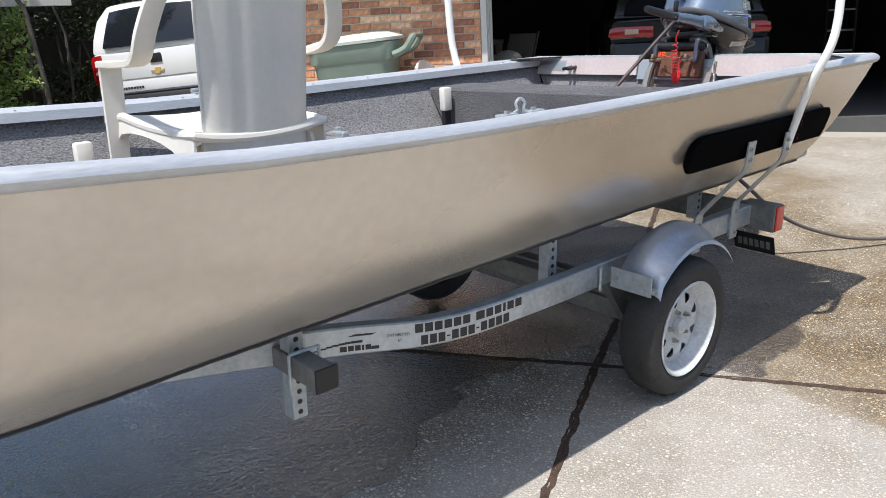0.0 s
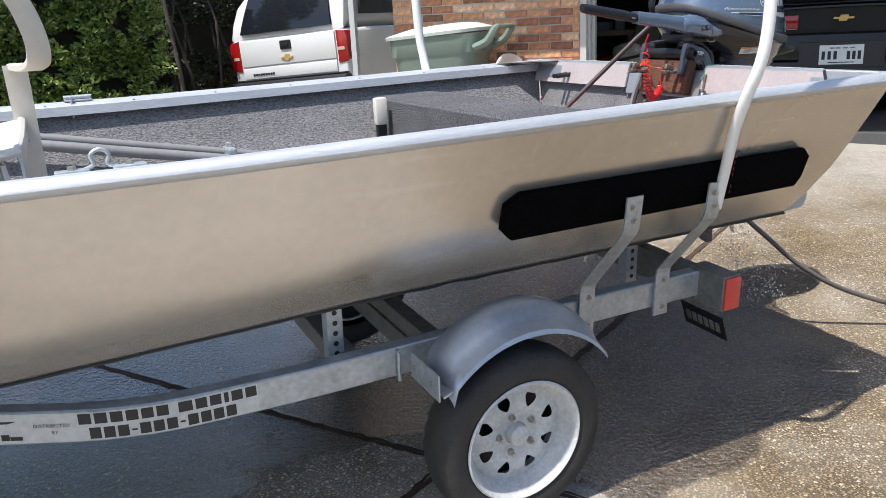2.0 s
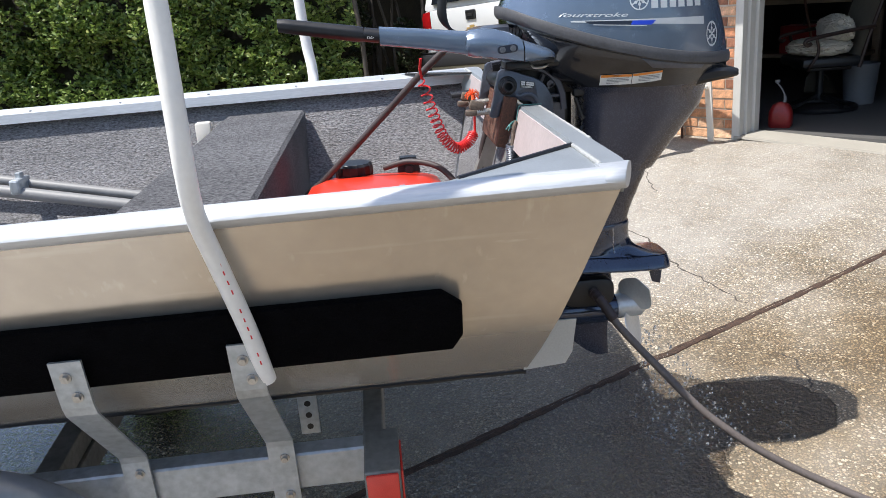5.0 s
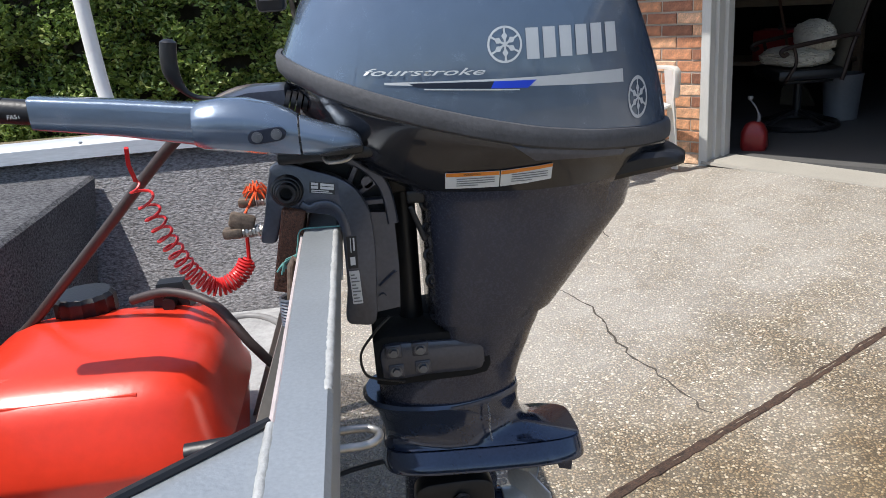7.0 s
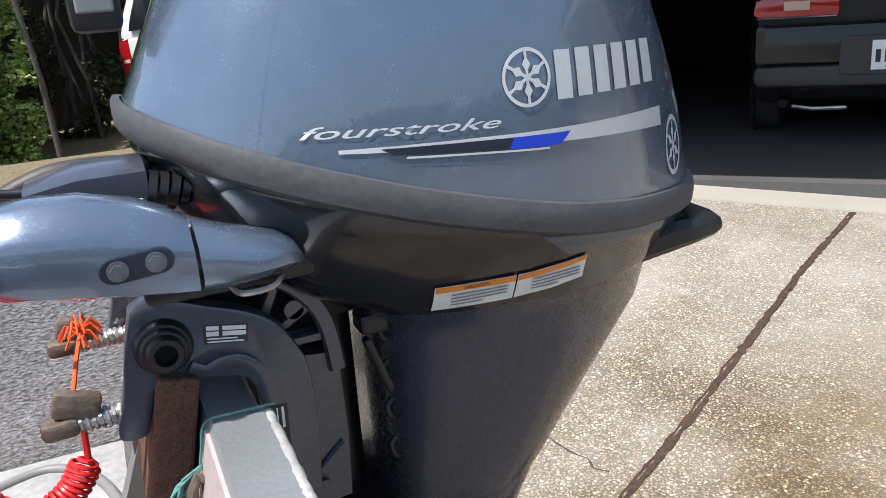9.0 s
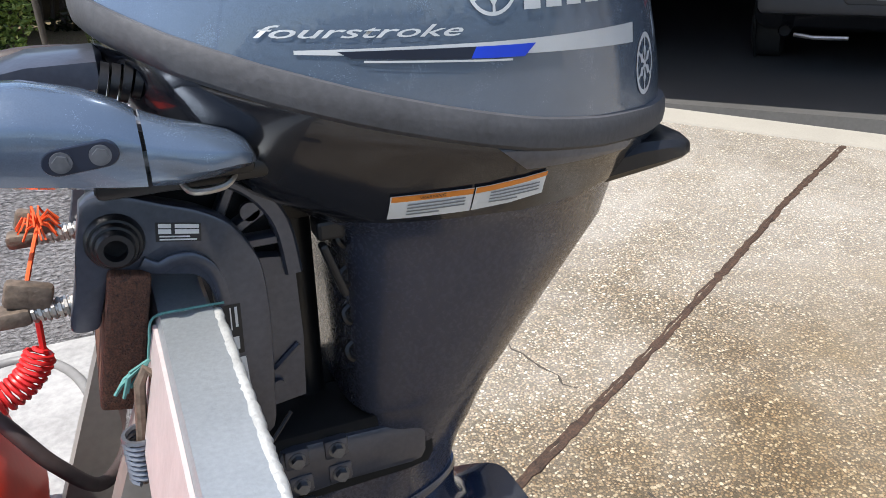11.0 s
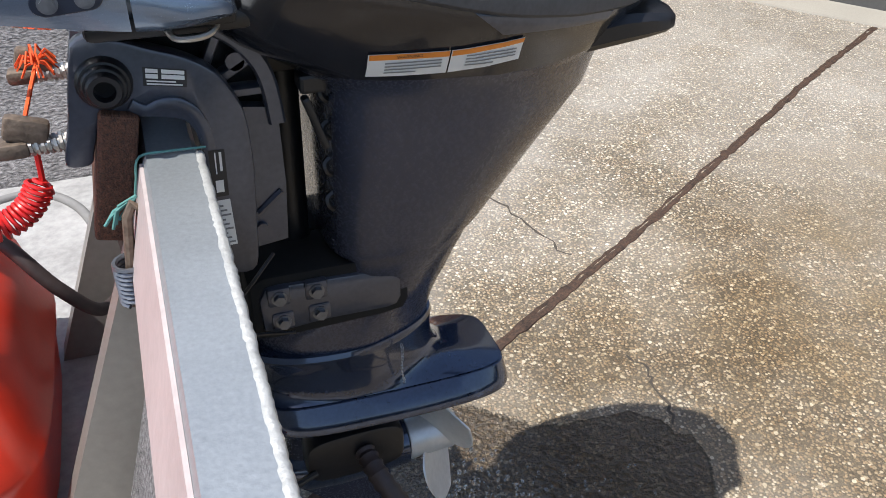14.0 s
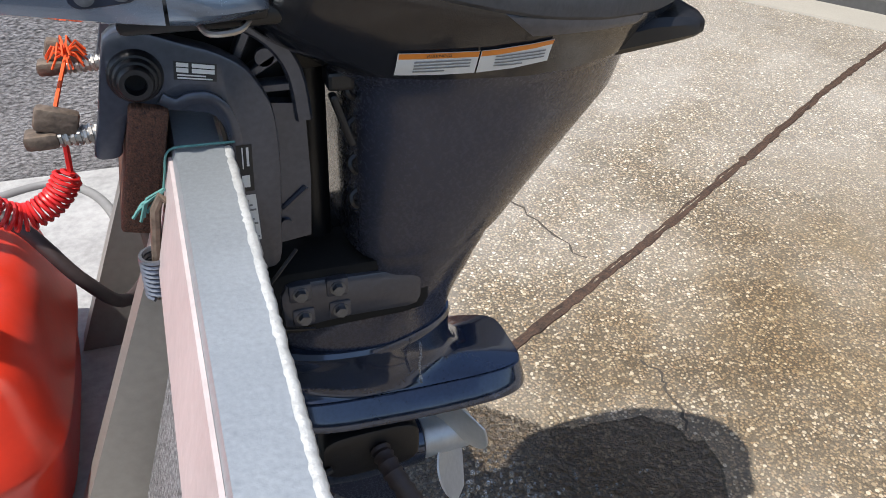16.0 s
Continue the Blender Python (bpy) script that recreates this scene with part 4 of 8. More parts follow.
for x0, x1 in ((-0.13, 0.02), (-0.13, 0.1)):
    tube(bm, [(x0, -0.125 - 0.05 * (x1 > 0.05), 0.2505 - 0.022 * (x1 > 0.05)), (x1, -0.125 - 0.05 * (x1 > 0.05), 0.2505 - 0.022 * (x1 > 0.05))], 0.004, 8)
part("rib", bm, M_RED, tank, "", True)
bm = bm_new()
loft(bm, [[(-0.055 + (r + 0.004 * (k % 2)) * math.cos(k * math.tau / 32), 0.135 + (r + 0.004 * (k % 2)) * math.sin(k * math.tau / 32), z) for k in range(32)] for r, z in ((0.047, 0.25), (0.05, 0.256), (0.05, 0.285), (0.044, 0.292), (0.03, 0.293))])
part("cap", bm, M_BLACK, tank, "ribbed black filler cap", True)
bm = bm_new()
loft(bm, [[(0.10 + 0.03 * c * k, 0.13 + 0.02 * d * k, z) for c, d in ((-1, -1), (1, -1), (1, 1), (-1, 1))] for z, k in ((0.24, 1.1), (0.275, 1.0), (0.298, 0.75))])
disc(bm, (0.10, 0.11, 0.268), (0, -1, 0), 0.012, 0.025, 12)
part("hose_fitting", bm, M_BLACK, tank, "black fuel fitting")
fuel = thing("fuel_line", "dark rubber fuel hose from the tank to the motor", "hose")
bm = bm_new()
tube(bm, spline([(-0.375, 0.10, 0.972), (-0.30, 0.07, 0.99), (-0.22, 0.03, 0.972), (-0.16, 0.0, 0.90), (-0.12, 0.03, 0.84), (-0.085, 0.1, 0.86), (-0.09, 0.12, 1.0), (-0.02, 0.1, 1.18), (0.02, 0.06, 1.24)], 60), 0.0085, 10)
part("hose", bm, M_HOSE, fuel, "", True)
loop2 = thing("grey_cable", "grey cable coiled on the stern well floor", "cable")
bm = bm_new()
tube(bm, spline([(-0.36, 0.6, 0.71), (-0.26, 0.63, 0.71), (-0.18, 0.55, 0.711), (-0.14, 0.4, 0.71), (-0.15, 0.28, 0.71), (-0.1, 0.18, 0.78), (-0.06, 0.17, 1.0), (-0.01, 0.12, 1.2)], 50), 0.009, 10)
part("cable", bm, M_GREYPVC, loop2, "", True)
ext = thing("control_cable", "dark sheathed cable running from the motor down behind the tank", "cable")
bm = bm_new()
tube(bm, spline([(-0.02, -0.04, 1.33), (-0.12, -0.06, 1.335), (-0.216, -0.05, 1.275), (-0.36, 0.01, 1.135), (-0.534, 0.08, 0.965), (-0.61, 0.115, 0.89), (-0.615, 0.16, 0.75), (-0.5, 0.4, 0.707)], 60), 0.009, 10)
part("sheath", bm, M_HOSE, ext, "", True)

# ---- trailer ----
TRAILER = Matrix.Translation((0, -0.733, 0)) @ Matrix.Rotation(radians(3.4), 4, "X") @ Matrix.Translation((0, 0.8, 0))
trailer = thing("boat_trailer", "galvanised single-axle boat trailer with white steel wheels", "trailer", TRAILER)
WX, WZ, WY = -1.27, 0.262, 0.845


def beam_at(s):
    return spline([(-4.9, s * 0.06, 0.53), (-3.5, s * 0.33, 0.565), (-2.7, s * 0.545, 0.533), (-2.25, s * 0.625, 0.472), (-1.9, s * 0.66, 0.472), (-1.5, s * 0.675, 0.482), (-1.0, s * 0.68, 0.494), (-0.47, s * 0.68, 0.497)], 49)



for s in (-1, 1):
    pts = beam_at(s)
    bm = bm_new()
    prof = [(-0.024, -0.039), (-0.020, -0.043), (0.020, -0.043), (0.024, -0.039), (0.024, 0.039), (0.020, 0.043), (-0.020, 0.043), (-0.024, 0.039)]
    loft(bm, [[(p.x, p.y + a, p.z + b) for a, b in prof] for p in pts])
    beam = part("side_beam", bm, M_GALV, trailer, "spangled galvanised box beam", True)
    bm = bm_new()
    rings = []
    R, H = 0.262, 0.072
    prof = [(0.172, -0.056), (0.19, -0.068), (0.22, -0.073), (0.243, -0.067), (0.256, -0.052), (0.2615, -0.03), (0.262, 0), (0.2615, 0.03), (0.256, 0.052), (0.243, 0.067), (0.22, 0.073), (0.19, 0.068), (0.172, 0.056)]
    seg = 96
    for k in range(seg):
        a = k * math.tau / seg
        ring = []
        for i, (r, y) in enumerate(prof):
            groove = 0.004 if (4 <= i <= 8 and (k + i) % 3 == 0) else 0
            rr = r - groove
            ring.append((WX + rr * math.cos(a), s * WY + y, WZ + rr * math.sin(a)))
        rings.append(ring)
    loft(bm, rings, False, False, True)
    tyre = part("tyre", bm, M_RUBBER, trailer, "black road tyre with worn tread", True, Matrix.Translation((0, -0.375 if s > 0 else 0, 0)))
    # steel wheel: lip, well and a dished disc pierced with eight wedge holes
    bm = bm_new()
    face = s * (WY + 0.062)
    lip = [(0.176, s * (WY + 0.058)), (0.181, s * (WY + 0.066)), (0.176, s * (WY + 0.070)), (0.168, s * (WY + 0.064)), (0.160, s * (WY + 0.048)), (0.156, s * (WY + 0.030)), (0.146, s * (WY + 0.018)), (0.143, s * (WY - 0.05)), (0.15, s * (WY - 0.05))]
    loft(bm, [[(WX + r * math.cos(a), y, WZ + r * math.sin(a)) for r, y in lip] for a in [k * math.tau / 64 for k in range(64)]], False, False, True)
    rim = part("rim", bm, M_RIM, tyre, "white painted steel rim", True)
    bm = bm_new()
    rads = [0.034, 0.06, 0.078, 0.086, 0.094, 0.102, 0.11, 0.117, 0.124, 0.146]
    deps = [0.012, 0.014, 0.020, 0.021, 0.022, 0.022, 0.021, 0.019, 0.016, 0.010]
    n = 128
    wide = [3, 3, 3, 0.7, 2.0, 2.8, 3.3, 3.3, 2.5, 3]

    def spread(k, w):
        off = k % 16 - 8
        bent = abs(off) * w / 3 if abs(off) <= 3 else w + (abs(off) - 3) * (8 - w) / 5
        return (k - off + math.copysign(bent, off)) * math.tau / n

    grid = [[bm.verts.new((WX + r * math.cos(spread(k, w)), s * (WY + d), WZ + r * math.sin(spread(k, w)))) for k in range(n)] for r, d, w in zip(rads, deps, wide)]
    for j in range(len(rads) - 1):
        for k in range(n):
            ph = k % 16
            if 3 <= j <= 7 and 5 <= ph <= 10:
                continue
            q = (k + 1) % n
            bm.faces.new((grid[j][k], grid[j][q], grid[j + 1][q], grid[j + 1][k]))
    part("wheel_disc", bm, M_RIM, tyre, "white dished disc with eight wedge-shaped holes", True)
    # black disc behind the holes stands in for shade inside the wheel
    bm = bm_new()
    disc(bm, (WX, s * (WY - 0.03), WZ), (0, s, 0), 0.15, 0.006, 40)
    part("brake_shadow_plate", bm, M_BLACK, tyre, "black plate standing in for shade inside the wheel")
    bm = bm_new()
    tube(bm, [(WX, s * (WY + 0.008), WZ), (WX, s * (WY + 0.02), WZ), (WX, s * (WY + 0.035), WZ), (WX, s * (WY + 0.04), WZ)], [0.034, 0.031, 0.029, 0.022], 28)
    part("hub_cap", bm, M_RIM, tyre, "dusty dust cap", True)
    for k in range(5):
        a = k * math.tau / 5 + 0.6
        bm = bm_new()
        c = (WX + 0.057 * math.cos(a), s * (WY + 0.013), WZ + 0.057 * math.sin(a))
        disc(bm, c, (0, s, 0), 0.0105, 0.014, 6, 0.009)
        disc(bm, (c[0], c[1] + s * 0.012, c[2]), (0, s, 0), 0.006, 0.012, 10)
        part("lug_nut", bm, M_STEEL, tyre)
    # fender: rolled sheet with turned-down edges and a bolting tab
    bm = bm_new()
    arc = []
    for i in range(21):
        a = radians(37 + (137 - 37) * i / 20)
        arc.append((WX + 0.02 + 0.305 * math.cos(a) * (1.03 if a > 1.6 else 1.0), WZ + 0.032 + 0.31 * math.sin(a)))
    arc.append((arc[-1][0] - 0.012, arc[-1][1] - 0.045))
    cross = [(0.71, -0.002), (0.715, 0.014), (0.74, 0.026), (0.79, 0.029), (0.82, 0.024), (0.85, 0.006), (0.885, -0.006), (0.912, -0.012), (0.918, -0.022), (0.914, -0.022), (0.908, -0.016), (0.883, -0.011), (0.848, 0.001), (0.818, 0.019), (0.79, 0.024), (0.742, 0.021), (0.719, 0.01)]
    cross = [(0.918 - (0.918 - y) * 0.82, dz * 1.25) for y, dz in cross]
    loft(bm, [[(x, s * y, z + dz) for y, dz in cross] for x, z in arc])
    fender = part("fender", bm, M_GALVB, trailer, "smooth galvanised fender", True, Matrix.Translation((0, -0.375 if s > 0 else 0, 0)))
    bm = bm_new()
    loft(bm, [[(x, s * y, z + dz) for y, dz in ((0.745, 0.0), (0.90, -0.004), (0.90, 0.002), (0.745, 0.006))] for x, z in ((arc[-1][0] + 0.01, arc[-1][1] + 0.01), (arc[-1][0] - 0.02, arc[-1][1] - 0.002))])
    box(bm, (arc[-1][0] - 0.035, min(s * 0.735, s * 0.9), arc[-1][1] - 0.012), (arc[-1][0] - 0.03, max(s * 0.735, s * 0.9), arc[-1][1] + 0.062), None, 0.001)
    tab = part("fender_tab", bm, M_GALV, fender)
    for dy in (0.76, 0.86):
        bm = bm_new()
        disc(bm, (arc[-1][0] - 0.035, s * dy, arc[-1][1] + 0.025), (-1, 0, 0), 0.008, 0.004, 10)
        part("bolt", bm, M_STEEL, tab)
    for x, z0, z1 in ((-1.55, 0.43, 0.515), (-0.66, 0.44, 0.53)):
        bm = bm_new()
        for yy in (0.648, 0.709):
            tube(bm, [(x, s * yy, z0), (x, s * yy, z1)], 0.0055, 8)
        tube(bm, [(x, s * 0.648, z1), (x, s * 0.709, z1)], 0.0055, 8)
        part("u_bolt", bm, M_GALV, trailer, "", True)
    # side guide brackets and carpeted guide board
    for x in (-0.932, -0.64):
        bm = bm_new()
        prof = [Vector((a, b, 0)) for a, b in ((0.712, 0.43), (0.712, 0.50), (0.713, 0.572), (0.717, 0.588), (0.728, 0.602), (0.868, 0.772), (0.884, 0.792), (0.892, 0.812), (0.897, 0.85), (0.902, 0.905))]
        rows = []
        for p in prof:
            yy, zz = p.x + (0.085 * step(0.56, 0.75, p.y) if s > 0 else 0), p.y
            rows.append([(x - 0.027, s * (yy + 0.0), zz), (x + 0.027, s * yy, zz), (x + 0.027, s * (yy + 0.006), zz), (x - 0.027, s * (yy + 0.006), zz)])
        loft(bm, rows)
        br = part("guide_bracket", bm, M_GALV, trailer, "bent galvanised flat-bar bracket")
        for yy, zz in ((0.712, 0.455), (0.712, 0.545), (0.898 + 0.085 * (s > 0), 0.875), (0.894 + 0.085 * (s > 0), 0.835)):
            bm = bm_new()
            disc(bm, (x + (0.006 if zz < 0.84 else -0.004), s * (yy + 0.005), zz), (0, s, 0), 0.010, 0.005, 12)
            disc(bm, (x + (0.006 if zz < 0.84 else -0.004), s * (yy + 0.01), zz), (0, s, 0), 0.0065, 0.007, 6)
            part("bolt", bm, M_STEEL, br)
    bm = bm_new()
    outline = [(-1.33, 0.868), (-1.295, 0.834), (-0.285, 0.838), (-0.266, 0.868), (-0.266, 0.935), (-0.30, 0.964), (-1.29, 0.966), (-1.33, 0.938)]
    tmp = bm_new()
    prism(tmp, outline, 0.03, None, 0.006)
    for v in tmp.verts:
        x, z, d = v.co
        v.co = Vector((x, s * ((0.862 if s < 0 else 0.94) + d * 0.9 + (z - 0.88) * 0.28 + 0.0015 * noise.noise((x * 40, z * 40, 0))), z))
    merge(bm, tmp)
    part("guide_board", bm, M_PATCH, trailer, "guide board wrapped in black carpet", True)
    # perforated uprights
    for x, z0, z1, yy in ((-1.688, 0.42, 0.64, 0.60), (-2.74, 0.36, 0.62, 0.62), (-0.60, 0.47, 0.66, 0.52)):
        bm = bm_new()
        box(bm, (x - 0.022, min(s * yy, s * (yy + 0.004)), z0), (x + 0.022, max(s * yy, s * (yy + 0.004)), z1), None, 0.001)
        box(bm, (x - 0.022, min(s * (yy - 0.04), s * yy), z0), (x - 0.018, max(s * (yy - 0.04), s * yy), z1), None, 0.001)
        up = part("upright", bm, M_GALV, trailer, "galvanised angle upright with a row of holes")
        for k in range(int((z1 - z0) / 0.03)):
            # black disc on the face paints in the darkness of a hole
            bm = bm_new()
            disc(bm, (x, s * (yy + 0.0042), z0 + 0.02 + 0.03 * k), (0, s, 0), 0.0075, 0.0008, 10)
            part("hole", bm, M_BLACK, up)
    bm = bm_new()
    drop = 0.07 if s > 0 else 0.0
    box(bm, (-2.9, min(s * 0.46, s * 0.5), 0.60 - drop), (-0.3, max(s * 0.46, s * 0.5), 0.645 - drop), None, 0.004)
    part("bunk", bm, M_PATCH, trailer, "carpeted bunk under the hull")
    # guide pole
    bm = bm_new()
    if s < 0:
        path = [(-0.612, -0.865, 0.815), (-0.625, -0.905, 0.93), (-0.645, -0.955, 1.06), (-0.655, -1.0, 1.15), (-0.652, -1.03, 1.22), (-0.648, -1.045, 1.3), (-0.647, -1.051, 1.44), (-0.645, -1.06, 1.9), (-0.64, -1.07, 2.2)]
    else:
        path = [(-0.60, 0.90, 0.82), (-0.605, 0.955, 0.97), (-0.61, 0.995, 1.12), (-0.612, 1.02, 1.2), (-0.63, 1.03, 1.4), (-0.66, 1.03, 2.2)]
    tube(bm, spline(path, 40), 0.0155 if s < 0 else 0.02, 14)
    pole = part("guide_pole", bm, M_PVC, trailer, "white plastic pipe guide pole", True, None, True)
    if s < 0:
        fine = spline(path, 60)
        for k in range(3, 32):
            if k % 5 == 0:
                continue
            p, q = fine[k], fine[k + 1]
            bm = bm_new()
            a = p + (q - p) * 0.25
            b = p + (q - p) * 0.7
            d = (b - a).normalized()
            side = d.cross(Vector((0, 1, 0.3))).normalized() * 0.0012
            out = Vector((0.006, -0.0148, 0.0))
            vs = [bm.verts.new(t) for t in (a + out - side, b + out - side, b + out + side, a + out + side)]
            bm.faces.new(vs)
            part("print_mark", bm, M_REDCORD, pole, "", False, None, True)

bm = bm_new()
box(bm, (-0.475, -0.70, 0.437), (-0.43, 0.70, 0.545), None, 0.004)
part("rear_crossmember", bm, M_GALVD, trailer, "galvanised rear crossmember")
for s in (-1, 1):
    bm = bm_new()
    box(bm, (-0.472, min(s * 0.66, s * 0.812), 0.435), (-0.40, max(s * 0.66, s * 0.812), 0.552), None, 0.004)
    lamp = part("tail_lamp", bm, M_GALVD, trailer, "grey tail lamp housing")
    bm = bm_new()
    box(bm, (-0.468, min(s * 0.812, s * 0.82), 0.44), (-0.404, max(s * 0.812, s * 0.82), 0.548), None, 0.003)
    box(bm, (-0.4, min(s * 0.69, s * 0.80), 0.445), (-0.395, max(s * 0.69, s * 0.80), 0.54), None, 0.002)
    part("lens", bm, M_REFLECT, lamp, "red lens", True)
for x, z, w in ((-1.27, 0.33, 0.62), (-1.66, 0.47, 0.63), (-2.74, 0.525, 0.755)):
    bm = bm_new()
    hz = 0.03
    box(bm, (x - 0.03, -w, z - hz), (x + 0.03, w, z + hz), None, 0.004)
    part("crossmember", bm, M_GALVD, trailer, "grey steel crossmember")
for s in (-1, 1):
    bm = bm_new()
    box(bm, (-2.775, min(s * 0.755, s * 0.762), 0.492), (-2.705, max(s * 0.755, s * 0.762), 0.558), None, 0.004)
    part("end_plug", bm, M_BLACK, trailer, "black plastic end plug")
    bm = bm_new()
    for xx in (-2.785, -2.695):
        tube(bm, [(xx, s * 0.66, 0.57), (xx, s * 0.66, 0.46)], 0.005, 8)
    tube(bm, [(-2.785, s * 0.66, 0.57), (-2.695, s * 0.66, 0.57)], 0.005, 8)
    part("u_bolt", bm, M_GALV, trailer, "", True)
bm = bm_new()
box(bm, (-5.6, -0.04, 0.46), (-4.4, 0.04, 0.54), None, 0.005)
part("tongue", bm, M_GALV, trailer, "galvanised trailer tongue")
bm = bm_new()
box(bm, (-1.31, -0.73, 0.225), (-1.23, 0.73, 0.30), None, 0.006)
part("axle", bm, M_GALVD, trailer, "weathered axle tube")
for s in (-1, 1):
    bm = bm_new()
    loft(bm, [[(x, s * yy, z) for x, z in ((-1.5, 0.45), (-1.05, 0.45), (-1.2, 0.24), (-1.34, 0.24))] for yy in (0.655, 0.69)])
    part("axle_hanger", bm, M_GALVD, trailer, "weathered axle hanger")
# number plate, seen from behind: embossing as plain bars
bm = bm_new()
tilt = Matrix.Translation((-0.47, -0.725, 0.415)) @ Matrix.Rotation(radians(-20), 4, "Y")
box(bm, (-0.0015, -0.094, -0.092), (0.0015, 0.094, 0.0), tilt, 0.001)
plate = part("number_plate", bm, M_BLACK, trailer, "small dark number plate seen from its back")
for k in range(6):
    bm = bm_new()
    box(bm, (-0.004, -0.074 + 0.026 * k, -0.066), (-0.0018, -0.056 + 0.026 * k, -0.028), tilt, 0.0008)
    part("raised_bar", bm, M_GALVD, plate)

# lettering on the port beam: a business name and number as plain letter-sized bars, one readable line
port = beam_at(-1)


def on_beam(x, dz):
    for a, b in zip(port, port[1:]):
        if a.x <= x <= b.x:
            f = (x - a.x) / (b.x - a.x)
            p = a.lerp(b, f)
            return Vector((x, p.y - 0.0255, p.z + dz))
    return Vector((x, port[0].y, 0.5))


def beam_bar(x0, x1, z0, z1, material=None, slant=0.0):
    bm = bm_new()
    plate_grid(bm, [on_beam(x0, z0), on_beam(x1, z0), on_beam(x1 + slant, z1), on_beam(x0 + slant, z1)], 2, 1)
    part("lettering_bar", bm, material or M_STICKER, decal)


n = 20
bm = bm_new()
rows = [[on_beam(-2.68 + 0.75 * i / n, dz) + Vector((0, 0.0008, 0)) for i in range(n + 1)] for dz in (-0.038, 0.038)]
loft(bm, rows, False, False)
decal = part("dealer_decal", bm, M_DECALBG, trailer, "clear decal with dealer lettering")
x = -2.345
for w in (5, 5, 5, 5, 5, 5, 0, 6, 5, 5, 2, 5, 5):
    if w:
        beam_bar(x, x + w * 0.0055, 0.006, 0.034)
    x += w * 0.0055 + 0.007 if w else 0.016
x = -2.325
for w in (4, 4, 4, 2, 4, 4, 4, 2, 4, 4, 4, 4):
    beam_bar(x, x + w * 0.0062, *((-0.034, -0.004) if w > 2 else (-0.022, -0.017)))
    x += w * 0.0062 + 0.006
x = -2.585
for w in (6, 5, 5, 2, 5):
    beam_bar(x, x + w * 0.0034, -0.03, -0.014)
    x += w * 0.0034 + 0.004
beam_bar(-2.49, -2.465, -0.03, -0.02)
for k in range(8):
    beam_bar(-2.66 + 0.018 * k, -2.66 + 0.018 * (k + 1), -0.02 + 0.004 * k - 0.0003 * k * k, -0.016 + 0.0045 * k - 0.0003 * k * k)
beam_bar(-2.56, -2.49, 0.014, 0.02, None, 0.02)
for text, x, z in (("DISTRIBUTED", -2.44, 0.002), ("BY", -2.405, -0.016)):
    p0, p1 = on_beam(x, z), on_beam(x + 0.08, z)
    d = (p1 - p0).normalized()
    up = Vector((0, 0, 1))
    out = d.cross(up)
    m = Matrix((( *d, 0), (*up, 0), (*out, 0), (0, 0, 0, 1))).transposed()
    m.translation = p0 + out * 0.0005
    part("lettering", word_mesh(text, 0.013, m), M_STICKER, decal)

# ---- outboard motor ----
motor = thing("outboard_motor", "blue-grey four-stroke outboard motor clamped to the boat's transom", "outboard motor")
YC = -0.03


def curve_at(pts, x):
    """Straight pieces through (x, value) pairs."""
    if x <= pts[0][0]:
        return pts[0][1] + (x - pts[0][0]) * (pts[1][1] - pts[0][1]) / (pts[1][0] - pts[0][0])
    for (a, u), (b, v) in zip(pts, pts[1:]):
        if x <= b:
            return u + (v - u) * (x - a) / (b - a)
    return pts[-1][1]


def seam(x):
    return curve_at(((-0.05, 1.388), (0.01, 1.360), (0.074, 1.335), (0.15, 1.309), (0.226, 1.287), (0.31, 1.266), (0.39, 1.251), (0.48, 1.240), (0.56, 1.236)), x)


def oval(x0, x1, w, e, zf, n=64, yc=YC, tail=0.0):
    """One ring of a body: a rounded oblong in plan that narrows aft by tail, its height given by zf(x)."""
    out = []
    knee = x0 + 0.52 * (x1 - x0)
    for k in range(n):
        a = k * math.tau / n
        cx, sy = math.cos(a), math.sin(a)
        x = (x0 + x1) / 2 + (x1 - x0) / 2 * math.copysign(abs(cx) ** (2 / e), cx)
        y = yc + w * math.copysign(abs(sy) ** (2 / e), sy) * (1 - tail * max(0.0, (x - knee) / (x1 - knee)) ** 1.2)
        out.append((x, y, zf(x)))
    return out


rings = []
for h in (0.0, 0.06, 0.14, 0.24, 0.34, 0.45, 0.56, 0.67, 0.77, 0.85, 0.92, 0.97, 1.0):
    k = 1 if h < 0.72 else math.sqrt(max(0.02, 1 - ((h - 0.72) / 0.29) ** 2))
    x0, x1 = -0.045 + 0.085 * h + 0.09 * h ** 4, 0.549 - 0.12 * h ** 1.5
    mid, half = (x0 + x1) / 2, (x1 - x0) / 2 * (0.35 + 0.65 * k)
    w = 0.188 * (1 - 0.33 * h * h) * (0.3 + 0.7 * k)
    rings.append(oval(mid - half, mid + half, w, 2.7, lambda x, h=h: seam(x) * (1 - h) + h * (1.615 - 0.35 * (x - 0.22) ** 2), 96, YC, 0.4))
bm = bm_new()
loft(bm, rings)
cowl = part("cowl", bm, M_COWL, motor, "metallic blue-grey engine cowl", True)
cowl_tree = tree_of(cowl)
bm = bm_new()
loft(bm, [oval(-0.045 - g, 0.549 + g, 0.188 + g, 2.7, lambda x, d=d: seam(x) + d, 96, YC, 0.4) for g, d in ((0.0, 0.004), (0.006, 0.003), (0.0085, -0.003), (0.009, -0.014), (0.0075, -0.023), (0.002, -0.027))], True, False)
part("seam_band", bm, M_BAND, motor, "scuffed dark rubber band round the cowl", True)
